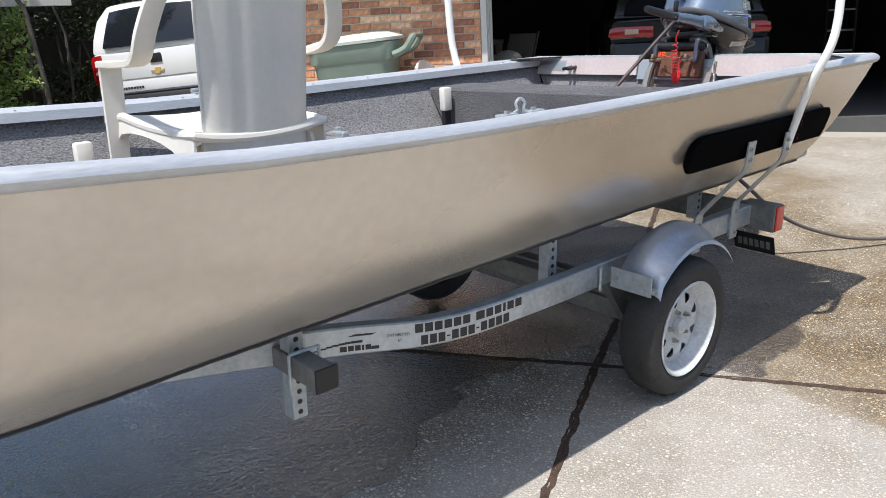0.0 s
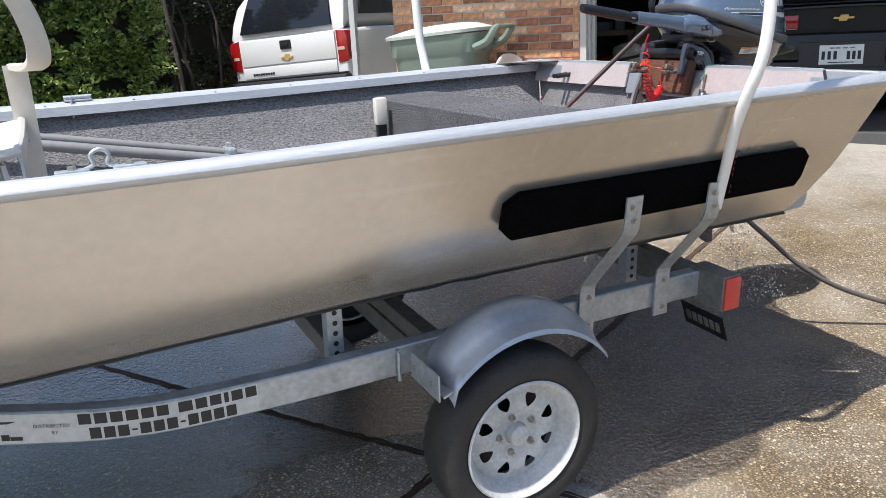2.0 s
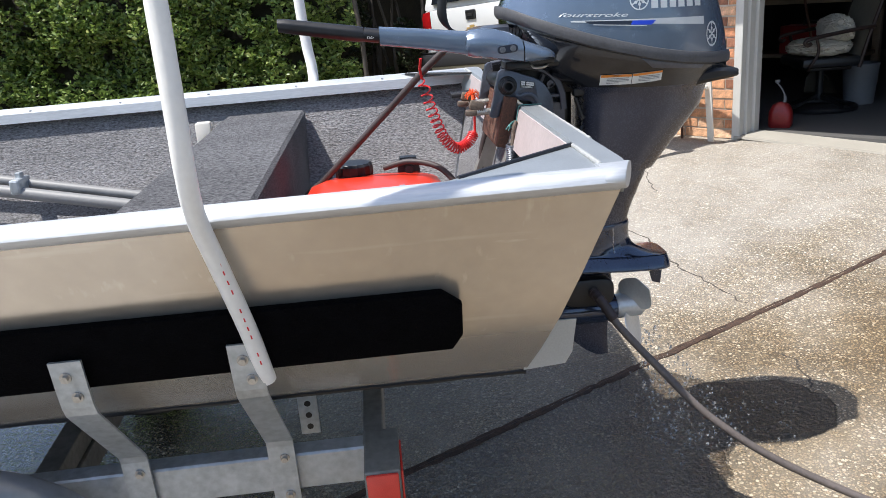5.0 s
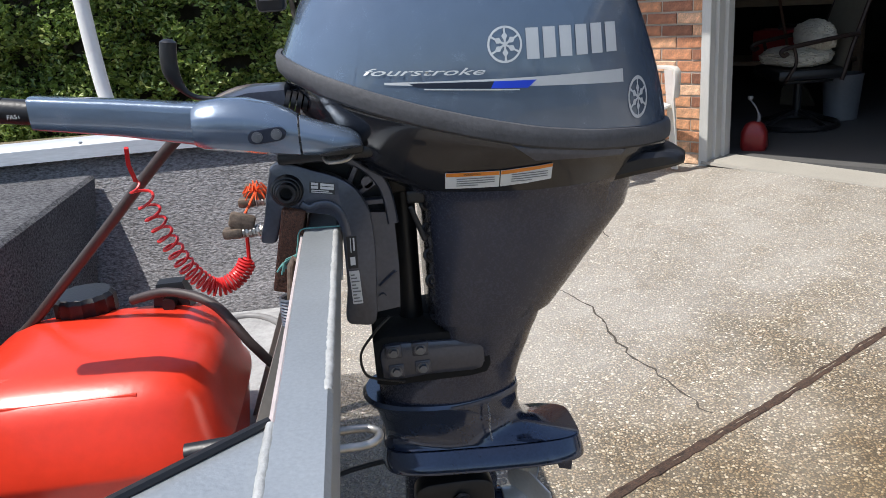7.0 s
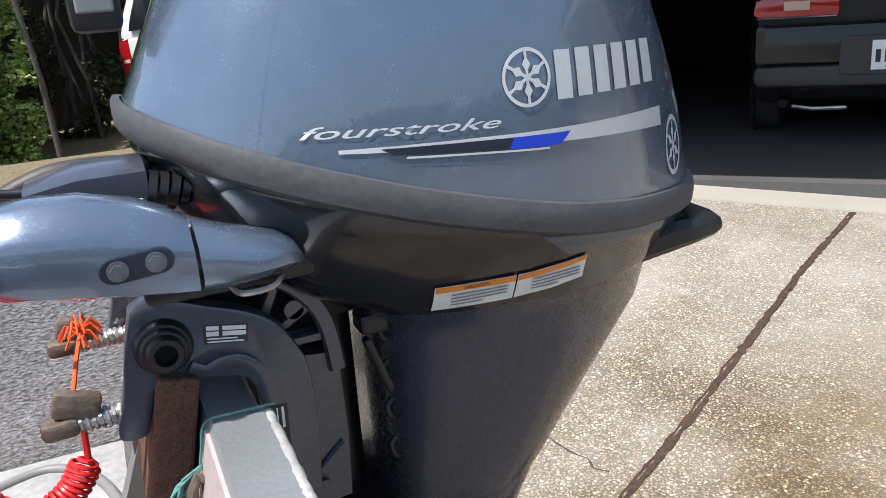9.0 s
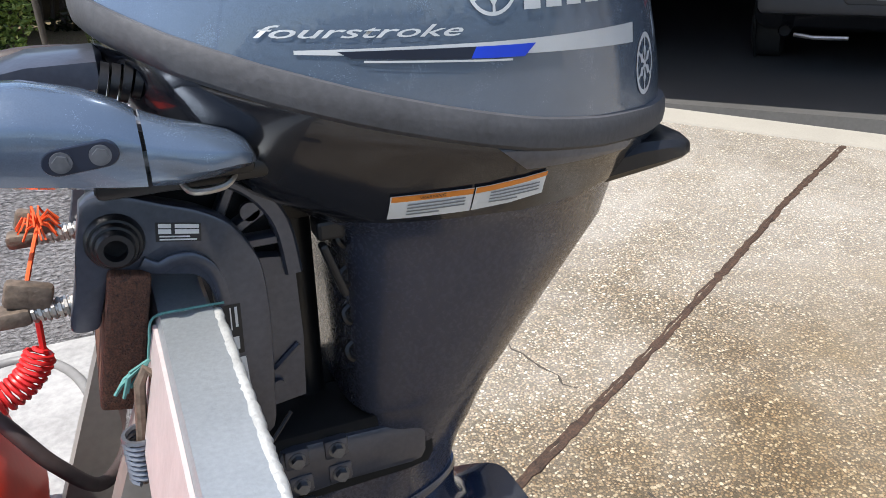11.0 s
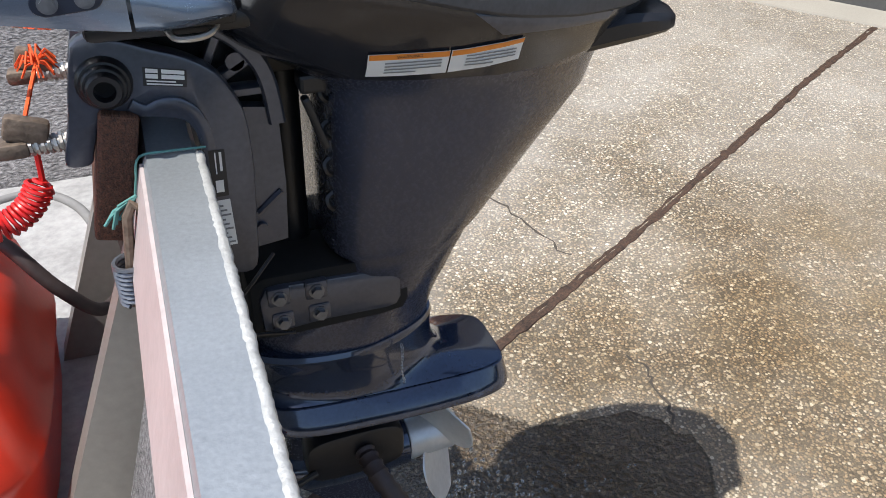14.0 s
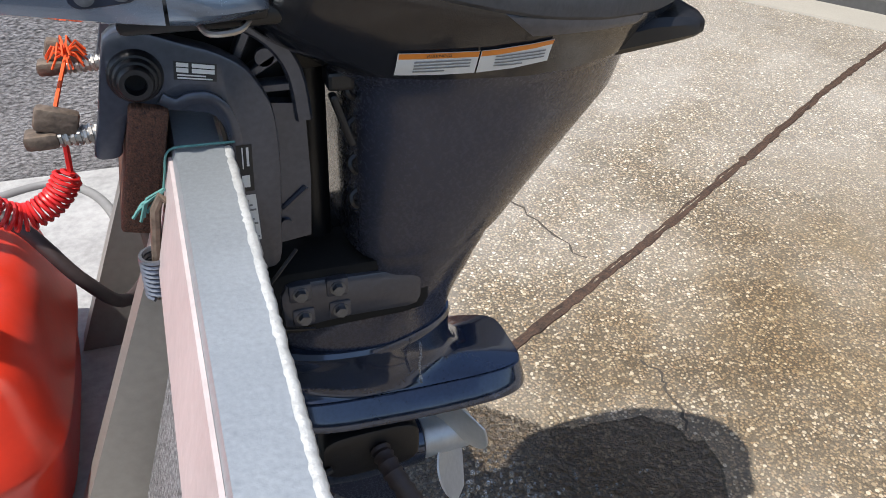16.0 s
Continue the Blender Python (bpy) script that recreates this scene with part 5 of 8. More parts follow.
# lower pan and the leg casing
bm = bm_new()
levels = [(-0.042, 0.55, 0.185, 2.7, 0.4, lambda x: seam(x) - 0.026)]
for t, x0, x1, w, e, tail in ((0.0, -0.044, 0.55, 0.185, 2.7, 0.4), (0.12, -0.04, 0.548, 0.181, 2.75, 0.41), (0.28, -0.024, 0.543, 0.1745, 2.85, 0.43), (0.45, 0.006, 0.536, 0.168, 3.0, 0.45), (0.62, 0.05, 0.526, 0.161, 3.3, 0.47), (0.78, 0.1, 0.515, 0.154, 3.6, 0.5), (0.9, 0.128, 0.505, 0.1485, 3.9, 0.52), (1.0, 0.139, 0.495, 0.144, 4.2, 0.55)):
    levels.append((x0, x1, w, e, tail, lambda x, t=t: (1 - t) * (seam(x) - 0.034) + t * 1.158))
for z, w in ((1.12, 0.1365), (1.08, 0.130), (1.03, 0.1225), (0.985, 0.116), (0.962, 0.113), (0.952, 0.1105)):
    levels.append((0.142, 0.32 + (z - 0.926) * 0.754 + 0.014, w, 4.6, 0.6, lambda x, z=z: z - 0.06 * max(0.0, x - 0.25)))
rings = [oval(x0, x1, w, e, f, 96, YC, t) for x0, x1, w, e, t, f in levels]
loft(bm, rings[:7])
pan = part("lower_pan", bm, M_PAN, motor, "glossy black lower pan under the cowl", True)
bm = bm_new()
loft(bm, rings[6:])
casing = part("upper_casing", bm, M_LEG, motor, "satin dark grey casing", True)
bm = bm_new()
low = [(0.955, 0.15, 0.334, 0.1, 4.0), (0.942, 0.15, 0.331, 0.1, 4.0), (0.925, 0.148, 0.326, 0.098, 3.8), (0.907, 0.150, 0.318, 0.092, 3.6), (0.88, 0.142, 0.309, 0.086, 3.4), (0.856, 0.09, 0.301, 0.083, 3.0), (0.83, 0.055, 0.293, 0.081, 2.7), (0.806, 0.047, 0.287, 0.08, 2.5), (0.796, 0.045, 0.286, 0.08, 2.5)]
loft(bm, [oval(x0, x1, w, e, lambda x, z=z: z, 64, YC, 0.35) for z, x0, x1, w, e in low])
part("middle_casing", bm, M_LEG, motor, "satin dark grey casing above the water line", True)
bm = bm_new()
lr = []
for z0, x0, x1, w, e, t in ((0.803, 0.024, 0.289, 0.0835, 2.5, 0.3), (0.797, 0.018, 0.291, 0.0865, 2.5, 0.3), (0.790, 0.022, 0.290, 0.0845, 2.5, 0.3), (0.775, 0.034, 0.289, 0.079, 2.5, 0.3), (0.755, 0.042, 0.291, 0.075, 2.5, 0.32), (0.738, 0.046, 0.298, 0.0725, 2.6, 0.32), (0.726, 0.048, 0.31, 0.0715, 2.8, 0.3), (0.718, 0.049, 0.33, 0.0715, 3.2, 0.25), (0.713, 0.049, 0.358, 0.072, 4.0, 0.2), (0.710, 0.048, 0.39, 0.073, 6.0, 0.12)):
    lr.append(oval(x0, x1, w, e, lambda x, z=z0: z - (0.045 * (x - 0.15) if z > 0.78 else 0.06 * (x - 0.2)), 96, YC, t))
loft(bm, lr)
part("lower_casing", bm, M_LEGB, motor, "glossy wet blue-black lower casing", True)
bm = bm_new()
tube(bm, spline([(0.224, YC - 0.0835, 0.797), (0.227, YC - 0.079, 0.772), (0.226, YC - 0.077, 0.748), (0.229, YC - 0.079, 0.722)], 12), [0.0012 + 0.0006 * (i % 3) for i in range(13)], 6)
part("water_trickle", bm, M_WATER, motor, "thin trickle of cooling water", True)
# anti-ventilation plate, drooping at its edges
bm = bm_new()
loft(bm, [oval(x0, x1, w, e, lambda x, z=z: z - 0.06 * (x - 0.2), 96, YC, t) for z, x0, x1, w, e, t in ((0.7085, 0.048, 0.389, 0.072, 6.0, 0.12), (0.7075, 0.046, 0.392, 0.0755, 6.0, 0.12), (0.690, 0.042, 0.397, 0.088, 5.0, 0.1), (0.678, 0.04, 0.399, 0.0945, 5.0, 0.09), (0.674, 0.041, 0.3985, 0.0945, 5.0, 0.09), (0.671, 0.046, 0.394, 0.09, 5.0, 0.09))])
part("ventilation_plate", bm, M_LEGB, motor, "wet blue-black plate above the propeller", True)
bm = bm_new()
prism(bm, [(0.345, 0.66), (0.392, 0.652), (0.385, 0.593), (0.362, 0.60)], 0.008, Matrix.Translation((0, YC + 0.004, 0)) @ Matrix.Rotation(radians(90), 4, "X"), 0.002)
part("trim_tab", bm, M_LEG, motor)
bm = bm_new()
loft(bm, [oval(x0, x1, w, 2.2, lambda x, z=z: z, 40) for z, x0, x1, w in ((0.72, 0.06, 0.27, 0.04), (0.66, 0.078, 0.238, 0.036), (0.60, 0.075, 0.245, 0.036), (0.55, 0.07, 0.24, 0.03))])
part("gearcase_neck", bm, M_LEG, motor, "", True)
bm = bm_new()
prof = ((0.046, 0.006), (0.05, 0.016), (0.065, 0.028), (0.095, 0.039), (0.14, 0.0435), (0.20, 0.043), (0.25, 0.040), (0.252, 0.034))
loft(bm, [[(x, YC + r * math.cos(a), 0.534 + r * math.sin(a)) for a in [k * math.tau / 36 for k in range(36)]] for x, r in prof])
part("gearcase", bm, M_LEGB, motor, "glossy wet gearcase", True)
bm = bm_new()
rows = []
for z, x0, x1, t in ((0.51, 0.065, 0.235, 0.014), (0.48, 0.088, 0.228, 0.009), (0.44, 0.125, 0.228, 0.007), (0.405, 0.165, 0.229, 0.005), (0.388, 0.195, 0.229, 0.004)):
    rows.append([(x0, YC, z), ((x0 + x1) / 2, YC - t, z), (x1, YC - t * 0.4, z), (x1, YC + t * 0.4, z), ((x0 + x1) / 2, YC + t, z)])
loft(bm, rows)
part("skeg", bm, M_LEG, motor, "", True)
# propeller
bm = bm_new()
tube(bm, [(0.253, YC, 0.534), (0.257, YC, 0.534), (0.325, YC, 0.534), (0.335, YC, 0.534)], [0.034, 0.036, 0.033, 0.024], 30)
prop = part("propeller", bm, M_PROP, motor, "pale aluminium propeller", True)
for k in range(3):
    a0 = k * math.tau / 3 + 2.25
    bm = bm_new()
    rows = []
    for i in range(9):
        r = 0.03 + 0.088 * i / 8
        chord = 0.1 * math.sin(math.pi * (0.18 + 0.72 * i / 8)) + 0.02
        row = []
        for j in range(7):
            u = -0.5 + j / 6
            ang = a0 + u * chord / r * 0.8
            row.append((0.295 + u * chord * 0.55 + 0.012 * (i / 8) ** 2, YC + r * math.cos(ang), 0.534 + r * math.sin(ang)))
        rows.append(row)
    loft(bm, [r + [(x + 0.003, y, z) for x, y, z in r[::-1]] for r in rows])
    part("blade", bm, M_PROP, prop, "", True)
# aft lip of the pan
bm = bm_new()
rows = []
for x, hw, zt, zb in ((0.42, 0.1, 1.184, 1.158), (0.46, 0.105, 1.195, 1.163), (0.50, 0.109, 1.202, 1.169), (0.53, 0.11, 1.201, 1.173), (0.556, 0.107, 1.197, 1.176), (0.570, 0.1, 1.192, 1.178), (0.576, 0.09, 1.187, 1.181)):
    rows.append([(x - 0.022 * abs(u) ** 3, YC + u * hw, (zt + zb) / 2 + (zt - zb) / 2 * v) for u, v in ((-1, -0.5), (-0.93, -1), (-0.6, -1), (0, -1), (0.6, -1), (0.93, -1), (1, -0.5), (1, 0.5), (0.93, 1), (0.6, 1), (0, 1), (-0.6, 1), (-0.93, 1), (-1, 0.5))])
loft(bm, rows)
part("tail_grip", bm, M_BLACK, motor, "dark rubber lifting grip", True)
# pull-start handle at the front of the cowl
bm = bm_new()
box(bm, (-0.072, YC - 0.022, 1.447), (-0.03, YC + 0.034, 1.55), None, 0.008)
pull = part("starter_handle", bm, M_BLACK, motor, "black pull-start handle", True)
bm = bm_new()
box(bm, (-0.066, YC - 0.025, 1.463), (-0.036, YC - 0.021, 1.54), None, 0.002)
part("inset", bm, M_GREYPVC, pull, "grey inset panel")
bm = bm_new()
tube(bm, [(-0.032, YC + 0.006, 1.5), (0.09, YC + 0.006, 1.5)], 0.016, 12)
part("stem", bm, M_BLACK, pull)
# side panel piece under the band
bm = bm_new()
plate_grid(bm, [(0.262, -0.3, 1.252), (0.30, -0.3, 1.222), (0.44, -0.3, 1.208), (0.45, -0.3, 1.216)], 12, 5)
drape(bm, tree_of(pan, casing), 0.0025)
part("side_trim", bm, M_CLAMP, motor, "grey trim wedge", True)
# lower mount cover, bolts and its recess
for s in (-1, 1):
    face = lambda y: YC + s * y
    bm = bm_new()
    outline = [(0.054, 0.868), (0.052, 0.912), (0.06, 0.928), (0.075, 0.931), (0.13, 0.928), (0.205, 0.924), (0.218, 0.92), (0.224, 0.908), (0.224, 0.878), (0.218, 0.867), (0.205, 0.864), (0.13, 0.866), (0.068, 0.862)]
    flip = Matrix.Translation((0, YC, 0)) @ Matrix.Rotation(radians(90), 4, "X") @ Matrix.Diagonal((1, 1, -s, 1))
    prism(bm, outline, 0.094, flip, 0.010)
    cover = part("mount_cover", bm, M_CLAMP, motor, "dark grey mount cover", True)
    for x, z in ((0.076, 0.916), (0.119, 0.916), (0.078, 0.882), (0.121, 0.884)):
        bm = bm_new()
        box(bm, (x - 0.0135, min(YC + s * 0.08, YC + s * 0.0965), z - 0.0125), (x + 0.0135, max(YC + s * 0.08, YC + s * 0.0965), z + 0.0125), None, 0.004)
        lug = part("bolt_lug", bm, M_CLAMP, cover, "", True)
        bm = bm_new()
        disc(bm, (x, face(0.096), z), (0, s, 0), 0.0092, 0.0015, 18)
        disc(bm, (x, face(0.097), z), (0, s, 0), 0.0068, 0.007, 6)
        part("bolt", bm, M_STEELD, cover)
    # black slab behind the cover, standing in for its shaded gap
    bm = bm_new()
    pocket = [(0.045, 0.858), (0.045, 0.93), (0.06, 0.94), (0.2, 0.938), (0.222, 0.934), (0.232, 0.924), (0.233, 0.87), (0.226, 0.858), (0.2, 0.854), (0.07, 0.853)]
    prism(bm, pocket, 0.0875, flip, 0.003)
    part("pocket", bm, M_VOID, cover, "black slab standing in for the shaded gap round the cover", True)
# dark cavity and steering parts ahead of the casing
bm = bm_new()
tube(bm, [(0.113, YC, 0.845), (0.115, YC, 0.95), (0.118, YC, 1.17)], [0.03, 0.019, 0.019], 20)
part("swivel_tube", bm, M_BLACK, motor, "black swivel tube", True)
bm = bm_new()
box(bm, (0.06, YC - 0.06, 1.165), (0.16, YC + 0.06, 1.215), None, 0.01)
part("steering_arm", bm, M_BLACK, motor, "black steering arm", True)
bm = bm_new()
box(bm, (-0.01, YC - 0.09, 1.235), (0.13, YC + 0.09, 1.285), None, 0.015)
part("upper_mount", bm, M_BLACK, motor, "black rubber mount housing", True)
bm = bm_new()
box(bm, (0.085, YC - 0.045, 0.86), (0.15, YC + 0.045, 0.93), None, 0.012)
part("steering_bracket", bm, M_BLACK, motor, "black steering bracket", True)
for k in range(4):
    bm = bm_new()
    z = 1.02 + 0.042 * k
    tube(bm, spline([(0.146, YC - 0.095, z), (0.1405, YC - 0.098, z + 0.006), (0.1395, YC - 0.095, z + 0.014), (0.146, YC - 0.092, z + 0.018)], 8), 0.0035, 6)
    part("cable_clip", bm, M_BLACK, motor, "", True)
bm = bm_new()
box(bm, (0.118, YC - 0.11, 1.16), (0.145, YC - 0.08, 1.18), None, 0.004)
box(bm, (0.13, YC - 0.114, 1.1), (0.138, YC - 0.1, 1.16), Matrix.Translation((0.134, 0, 1.12)) @ Matrix.Rotation(radians(-18), 4, "Y") @ Matrix.Translation((-0.134, 0, -1.12)), 0.003)
part("tilt_catch", bm, M_BLACK, motor, "worn tilt catch")
bm = bm_new()
box(bm, (-0.06, YC - 0.15, 1.243), (0.075, YC - 0.08, 1.262), None, 0.006)
part("shift_linkage", bm, M_BLACK, motor, "oily black shift linkage", True)
bm = bm_new()
tube(bm, spline([(0.005, YC - 0.15, 1.25), (0.012, YC - 0.158, 1.244), (0.036, YC - 0.158, 1.245), (0.048, YC - 0.145, 1.252)], 12), 0.0032, 8)
part("link_rod", bm, M_STEEL, motor, "bright link rod", True)
# clamp brackets
CLAMP = [(-0.074, 1.236), (-0.083, 1.2), (-0.09, 1.168), (-0.099, 1.137), (-0.097, 1.127), (-0.079, 1.127), (-0.073, 1.142), (-0.064, 1.163), (-0.05, 1.170), (-0.033, 1.167), (-0.012, 1.163), (0.004, 1.159), (0.0125, 1.15), (0.017, 1.132), (0.018, 1.1), (0.016, 1.04), (0.01, 0.992), (0.03, 0.982), (0.054, 0.986), (0.06, 1.04), (0.064, 1.1), (0.0625, 1.15), (0.056, 1.173), (0.04, 1.2), (0.016, 1.217), (-0.012, 1.228), (-0.045, 1.241), (-0.064, 1.242)]
CLAMP = [(p.x, p.y) for p in spline([(x, z, 0) for x, z in CLAMP + CLAMP[:1]], 112)[:-1]]
for s in (-1, 1):
    side = YC + s * 0.105
    m = Matrix.Translation((0, side + (0.0 if s < 0 else 0.022), 0)) @ Matrix.Rotation(radians(90), 4, "X")
    bm = bm_new()
    prism(bm, CLAMP, 0.022, m, 0.0035)
    clamp = part("clamp_bracket", bm, M_CLAMP, motor, "painted alloy clamp bracket", True)
    outer = YC + s * 0.127
    bm = bm_new()
    # raised ridge along the hook
    bar(bm, spline([(-0.036, outer, 1.181), (-0.024, outer, 1.174), (-0.011, outer, 1.178), (0.004, outer, 1.177), (0.0165, outer, 1.166), (0.023, outer, 1.149), (0.025, outer, 1.128)], 28), 0.011, 0.0105, Vector((0, 1, 0)))
    part("ridge", bm, M_CLAMP, clamp, "", True)
    bm = bm_new()
    loft(bm, [[(-0.053 + r * math.cos(a), outer + s * y, 1.203 + r * math.sin(a)) for a in [k * math.tau / 30 for k in range(30)]] for r, y in ((0.0235, 0.0), (0.0235, 0.004), (0.021, 0.009), (0.019, 0.0095), (0.019, 0.014), (0.0175, 0.016), (0.0155, 0.0165), (0.015, 0.022), (0.0135, 0.024), (0.0092, 0.024), (0.0088, 0.012))])
    part("pivot_nut", bm, M_BLACK, clamp, "stepped black pivot nut", True)
    # black disc set in the nut paints the shade of its bore
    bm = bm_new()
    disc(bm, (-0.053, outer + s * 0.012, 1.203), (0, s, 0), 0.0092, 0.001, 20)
    part("pivot_bore", bm, M_VOID, clamp, "black disc standing in for the shaded bore")
    # clamp screw with its pivoting handle
    z = 1.139
    bm = bm_new()
    pts = []
    for k in range(150):
        a = k * 0.75
        pts.append((-0.135 + 0.095 * k / 150, side - s * 0.012 + 0.0078 * math.cos(a), z + 0.0078 * math.sin(a)))
    tube(bm, pts, 0.0022, 5)
    tube(bm, [(-0.138, side - s * 0.012, z), (-0.04, side - s * 0.012, z)], 0.0078, 12)
    screw = part("clamp_screw", bm, M_STEEL, motor, "threaded steel clamp screw", True)
    bm = bm_new()
    box(bm, (-0.158, side - s * 0.012 - 0.012, z - 0.008), (-0.128, side - s * 0.012 + 0.012, z + 0.008), None, 0.005)
    box(bm, (-0.152, side - s * 0.012 - 0.008, z + 0.004), (-0.114, side - s * 0.012 + 0.008, z + 0.028), Matrix.Translation((-0.13, 0, z)) @ Matrix.Rotation(radians(18), 4, "Y") @ Matrix.Translation((0.13, 0, -z)), 0.005)
    part("handle", bm, M_RUST, screw, "folding clamp handle", True)
    # swivel plate: an arched frame with ribs
    y = YC + s * 0.085
    bm = bm_new()
    arch = spline([(-0.06, y, 1.238), (-0.01, y, 1.243), (0.03, y, 1.238), (0.066, y, 1.217), (0.088, y, 1.182), (0.095, y, 1.13)], 20)
    bar(bm, arch, 0.03, 0.017, Vector((0, 1, 0)))
    swivel = part("swivel_arch", bm, M_CLAMP, motor, "arched alloy rim of the swivel bracket", True)
    for q in ((0.05, 1.226), (0.078, 1.198), (0.092, 1.165)):
        bm = bm_new()
        bar(bm, [(q[0], y, q[1]), (0.02, y, 1.165)], 0.02, 0.009, Vector((0, 1, 0)))
        part("rib", bm, M_CLAMP, swivel, "", True)
    # added black backing, so the openings between the ribs look shaded
    bm = bm_new()
    prism(bm, [(p.x, p.z) for p in arch] + [(0.06, 1.14), (-0.06, 1.2)], 0.004, Matrix.Translation((0, y + 0.002 - s * 0.02, 0)) @ Matrix.Rotation(radians(90), 4, "X"))
    part("web", bm, M_BLACK, swivel, "black backing plate standing in for shade between the ribs")
    bm = bm_new()
    loft(bm, [[(x, yy, zz) for x, zz in ((0.048, 0.986), (0.094, 0.992), (0.098, 1.06), (0.097, 1.145), (0.06, 1.15), (0.05, 1.08))] for yy in (y - 0.008, y + 0.008)])
    swivel = part("swivel_bracket", bm, M_CLAMP, motor, "ribbed alloy swivel bracket", True)
    bm = bm_new()
    tube(bm, [(0.066, y + s * 0.009, 1.03), (0.092, y + s * 0.009, 1.052)], 0.0035, 6)
    part("rib", bm, M_CLAMP, swivel, "", True)
    bm = bm_new()
    disc(bm, (0.068, y + s * 0.008, 1.012), (0, s, 0), 0.006, 0.005, 12)
    part("boss", bm, M_CLAMP, swivel, "", True)
    bm = bm_new()
    disc(bm, (0.062, y + s * 0.004, 1.196), (0, s, 0), 0.009, 0.006, 12)
    part("boss", bm, M_CLAMP, swivel, "", True)
bm = bm_new()
tube(bm, [(-0.053, YC - 0.11, 1.203), (-0.053, YC + 0.11, 1.203)], 0.02, 20)
part("tilt_tube", bm, M_BLACK, motor, "", True)
bm = bm_new()
tube(bm, spline([(0.075, YC - 0.1, 0.98), (0.05, YC - 0.12, 0.965), (0.025, YC - 0.118, 0.93), (0.03, YC - 0.112, 0.89), (0.06, YC - 0.1, 0.872), (0.09, YC - 0.095, 0.862)], 24), 0.0022, 6)
part("ground_wire", bm, M_BLACK, motor, "thin black earth wire", True)
# tiller
bm = bm_new()
rows = []
for x, y, z, hy, hz in ((-0.357, -0.198, 1.347, 0.021, 0.0215), (-0.25, -0.20, 1.332, 0.022, 0.024), (-0.155, -0.203, 1.316, 0.024, 0.0275), (-0.12, -0.205, 1.312, 0.026, 0.029)):
    rows.append([(x, y + hy * math.copysign(abs(math.cos(a)) ** 0.42, math.cos(a)), z + hz * math.copysign(abs(math.sin(a)) ** 0.42, math.sin(a))) for a in [k * math.tau / 28 for k in range(28)]])
loft(bm, rows)
tiller = part("tiller_arm", bm, M_COWL, motor, "blue-grey tiller arm", True)
bm = bm_new()
FACETS = ((-1, -0.45), (-0.8, -0.85), (-0.45, -1), (0.45, -1), (0.85, -0.8), (1, -0.3), (1, 0.35), (0.8, 0.85), (0.3, 1), (-0.3, 1), (-0.55, 0.92), (-0.95, 0.42), (-1, 0.3))
rows = []
for x, y, z, hy, hz in ((-0.158, -0.205, 1.313, 0.022, 0.020), (-0.155, -0.206, 1.314, 0.031, 0.027), (-0.145, -0.206, 1.314, 0.036, 0.031), (-0.12, -0.206, 1.313, 0.037, 0.034), (-0.09, -0.205, 1.309, 0.037, 0.0355), (-0.055, -0.203, 1.301, 0.036, 0.034), (-0.034, -0.201, 1.294, 0.035, 0.0305), (-0.022, -0.20, 1.289, 0.034, 0.027)):
    rows.append([(x, y + hy * a, z + hz * b) for a, b in FACETS])
loft(bm, rows)
housing = part("tiller_hinge", bm, M_COWL, tiller, "faceted hinge housing", True)
bm = bm_new()
rows = []
for x, y, z, hy, hz in ((-0.019, -0.20, 1.288, 0.034, 0.026), (0.0, -0.199, 1.283, 0.034, 0.0225), (0.025, -0.196, 1.279, 0.033, 0.017), (0.045, -0.19, 1.276, 0.03, 0.0125), (0.056, -0.185, 1.272, 0.026, 0.009), (0.061, -0.182, 1.268, 0.02, 0.005)):
    rows.append([(x, y + hy * a, z + hz * b) for a, b in FACETS])
loft(bm, rows)
part("tiller_root", bm, M_COWL, tiller, "tapered tiller bracket", True)
bm = bm_new()
box(bm, (0.0, -0.19, 1.252), (0.062, -0.1, 1.268), None, 0.005)
part("tiller_mount", bm, M_BLACK, tiller, "black mount under the tiller", True)
bm = bm_new()
rows = []
for i in range(13):
    t = i / 12
    x = -0.589 + 0.195 * t
    r = (0.0145 if i in (0, 12) else 0.0165) + 0.0025 * t
    rows.append([(x, -0.197 + (r - 0.0012 * (k % 4 == 0)) * math.cos(k * math.tau / 32), 1.388 - 0.035 * t + (r - 0.0012 * (k % 4 == 0)) * math.sin(k * math.tau / 32)) for k in range(32)])
loft(bm, rows)
part("grip", bm, M_BLACK, tiller, "black rubber twist grip", True)
bm = bm_new()
tube(bm, [(-0.394, -0.197, 1.353), (-0.356, -0.198, 1.347)], 0.0165, 24)
part("collar", bm, M_BLACK, tiller, "black collar with throttle marks", True)
mm = Matrix.Translation((-0.386, -0.2138, 1.343)) @ Matrix.Rotation(radians(90), 4, "X")
part("lettering", word_mesh("FAST", 0.008, mm), M_LABEL, tiller)
# navy slab, slightly proud, stands in for the recess's darkness
bm = bm_new()
slot = [(0.011 * math.cos(a) + (0.014 if math.cos(a) > 0 else -0.014), 0.0095 * math.sin(a)) for a in [k * math.tau / 28 for k in range(28)]]
prism(bm, slot, 0.006, Matrix.Translation((-0.0615, -0.236, 1.297)) @ Matrix.Rotation(radians(90), 4, "X") @ Matrix.Rotation(radians(4), 4, "Z"), 0.001)
part("bolt_recess", bm, M_NAVY, housing, "dark recess for two bolts")
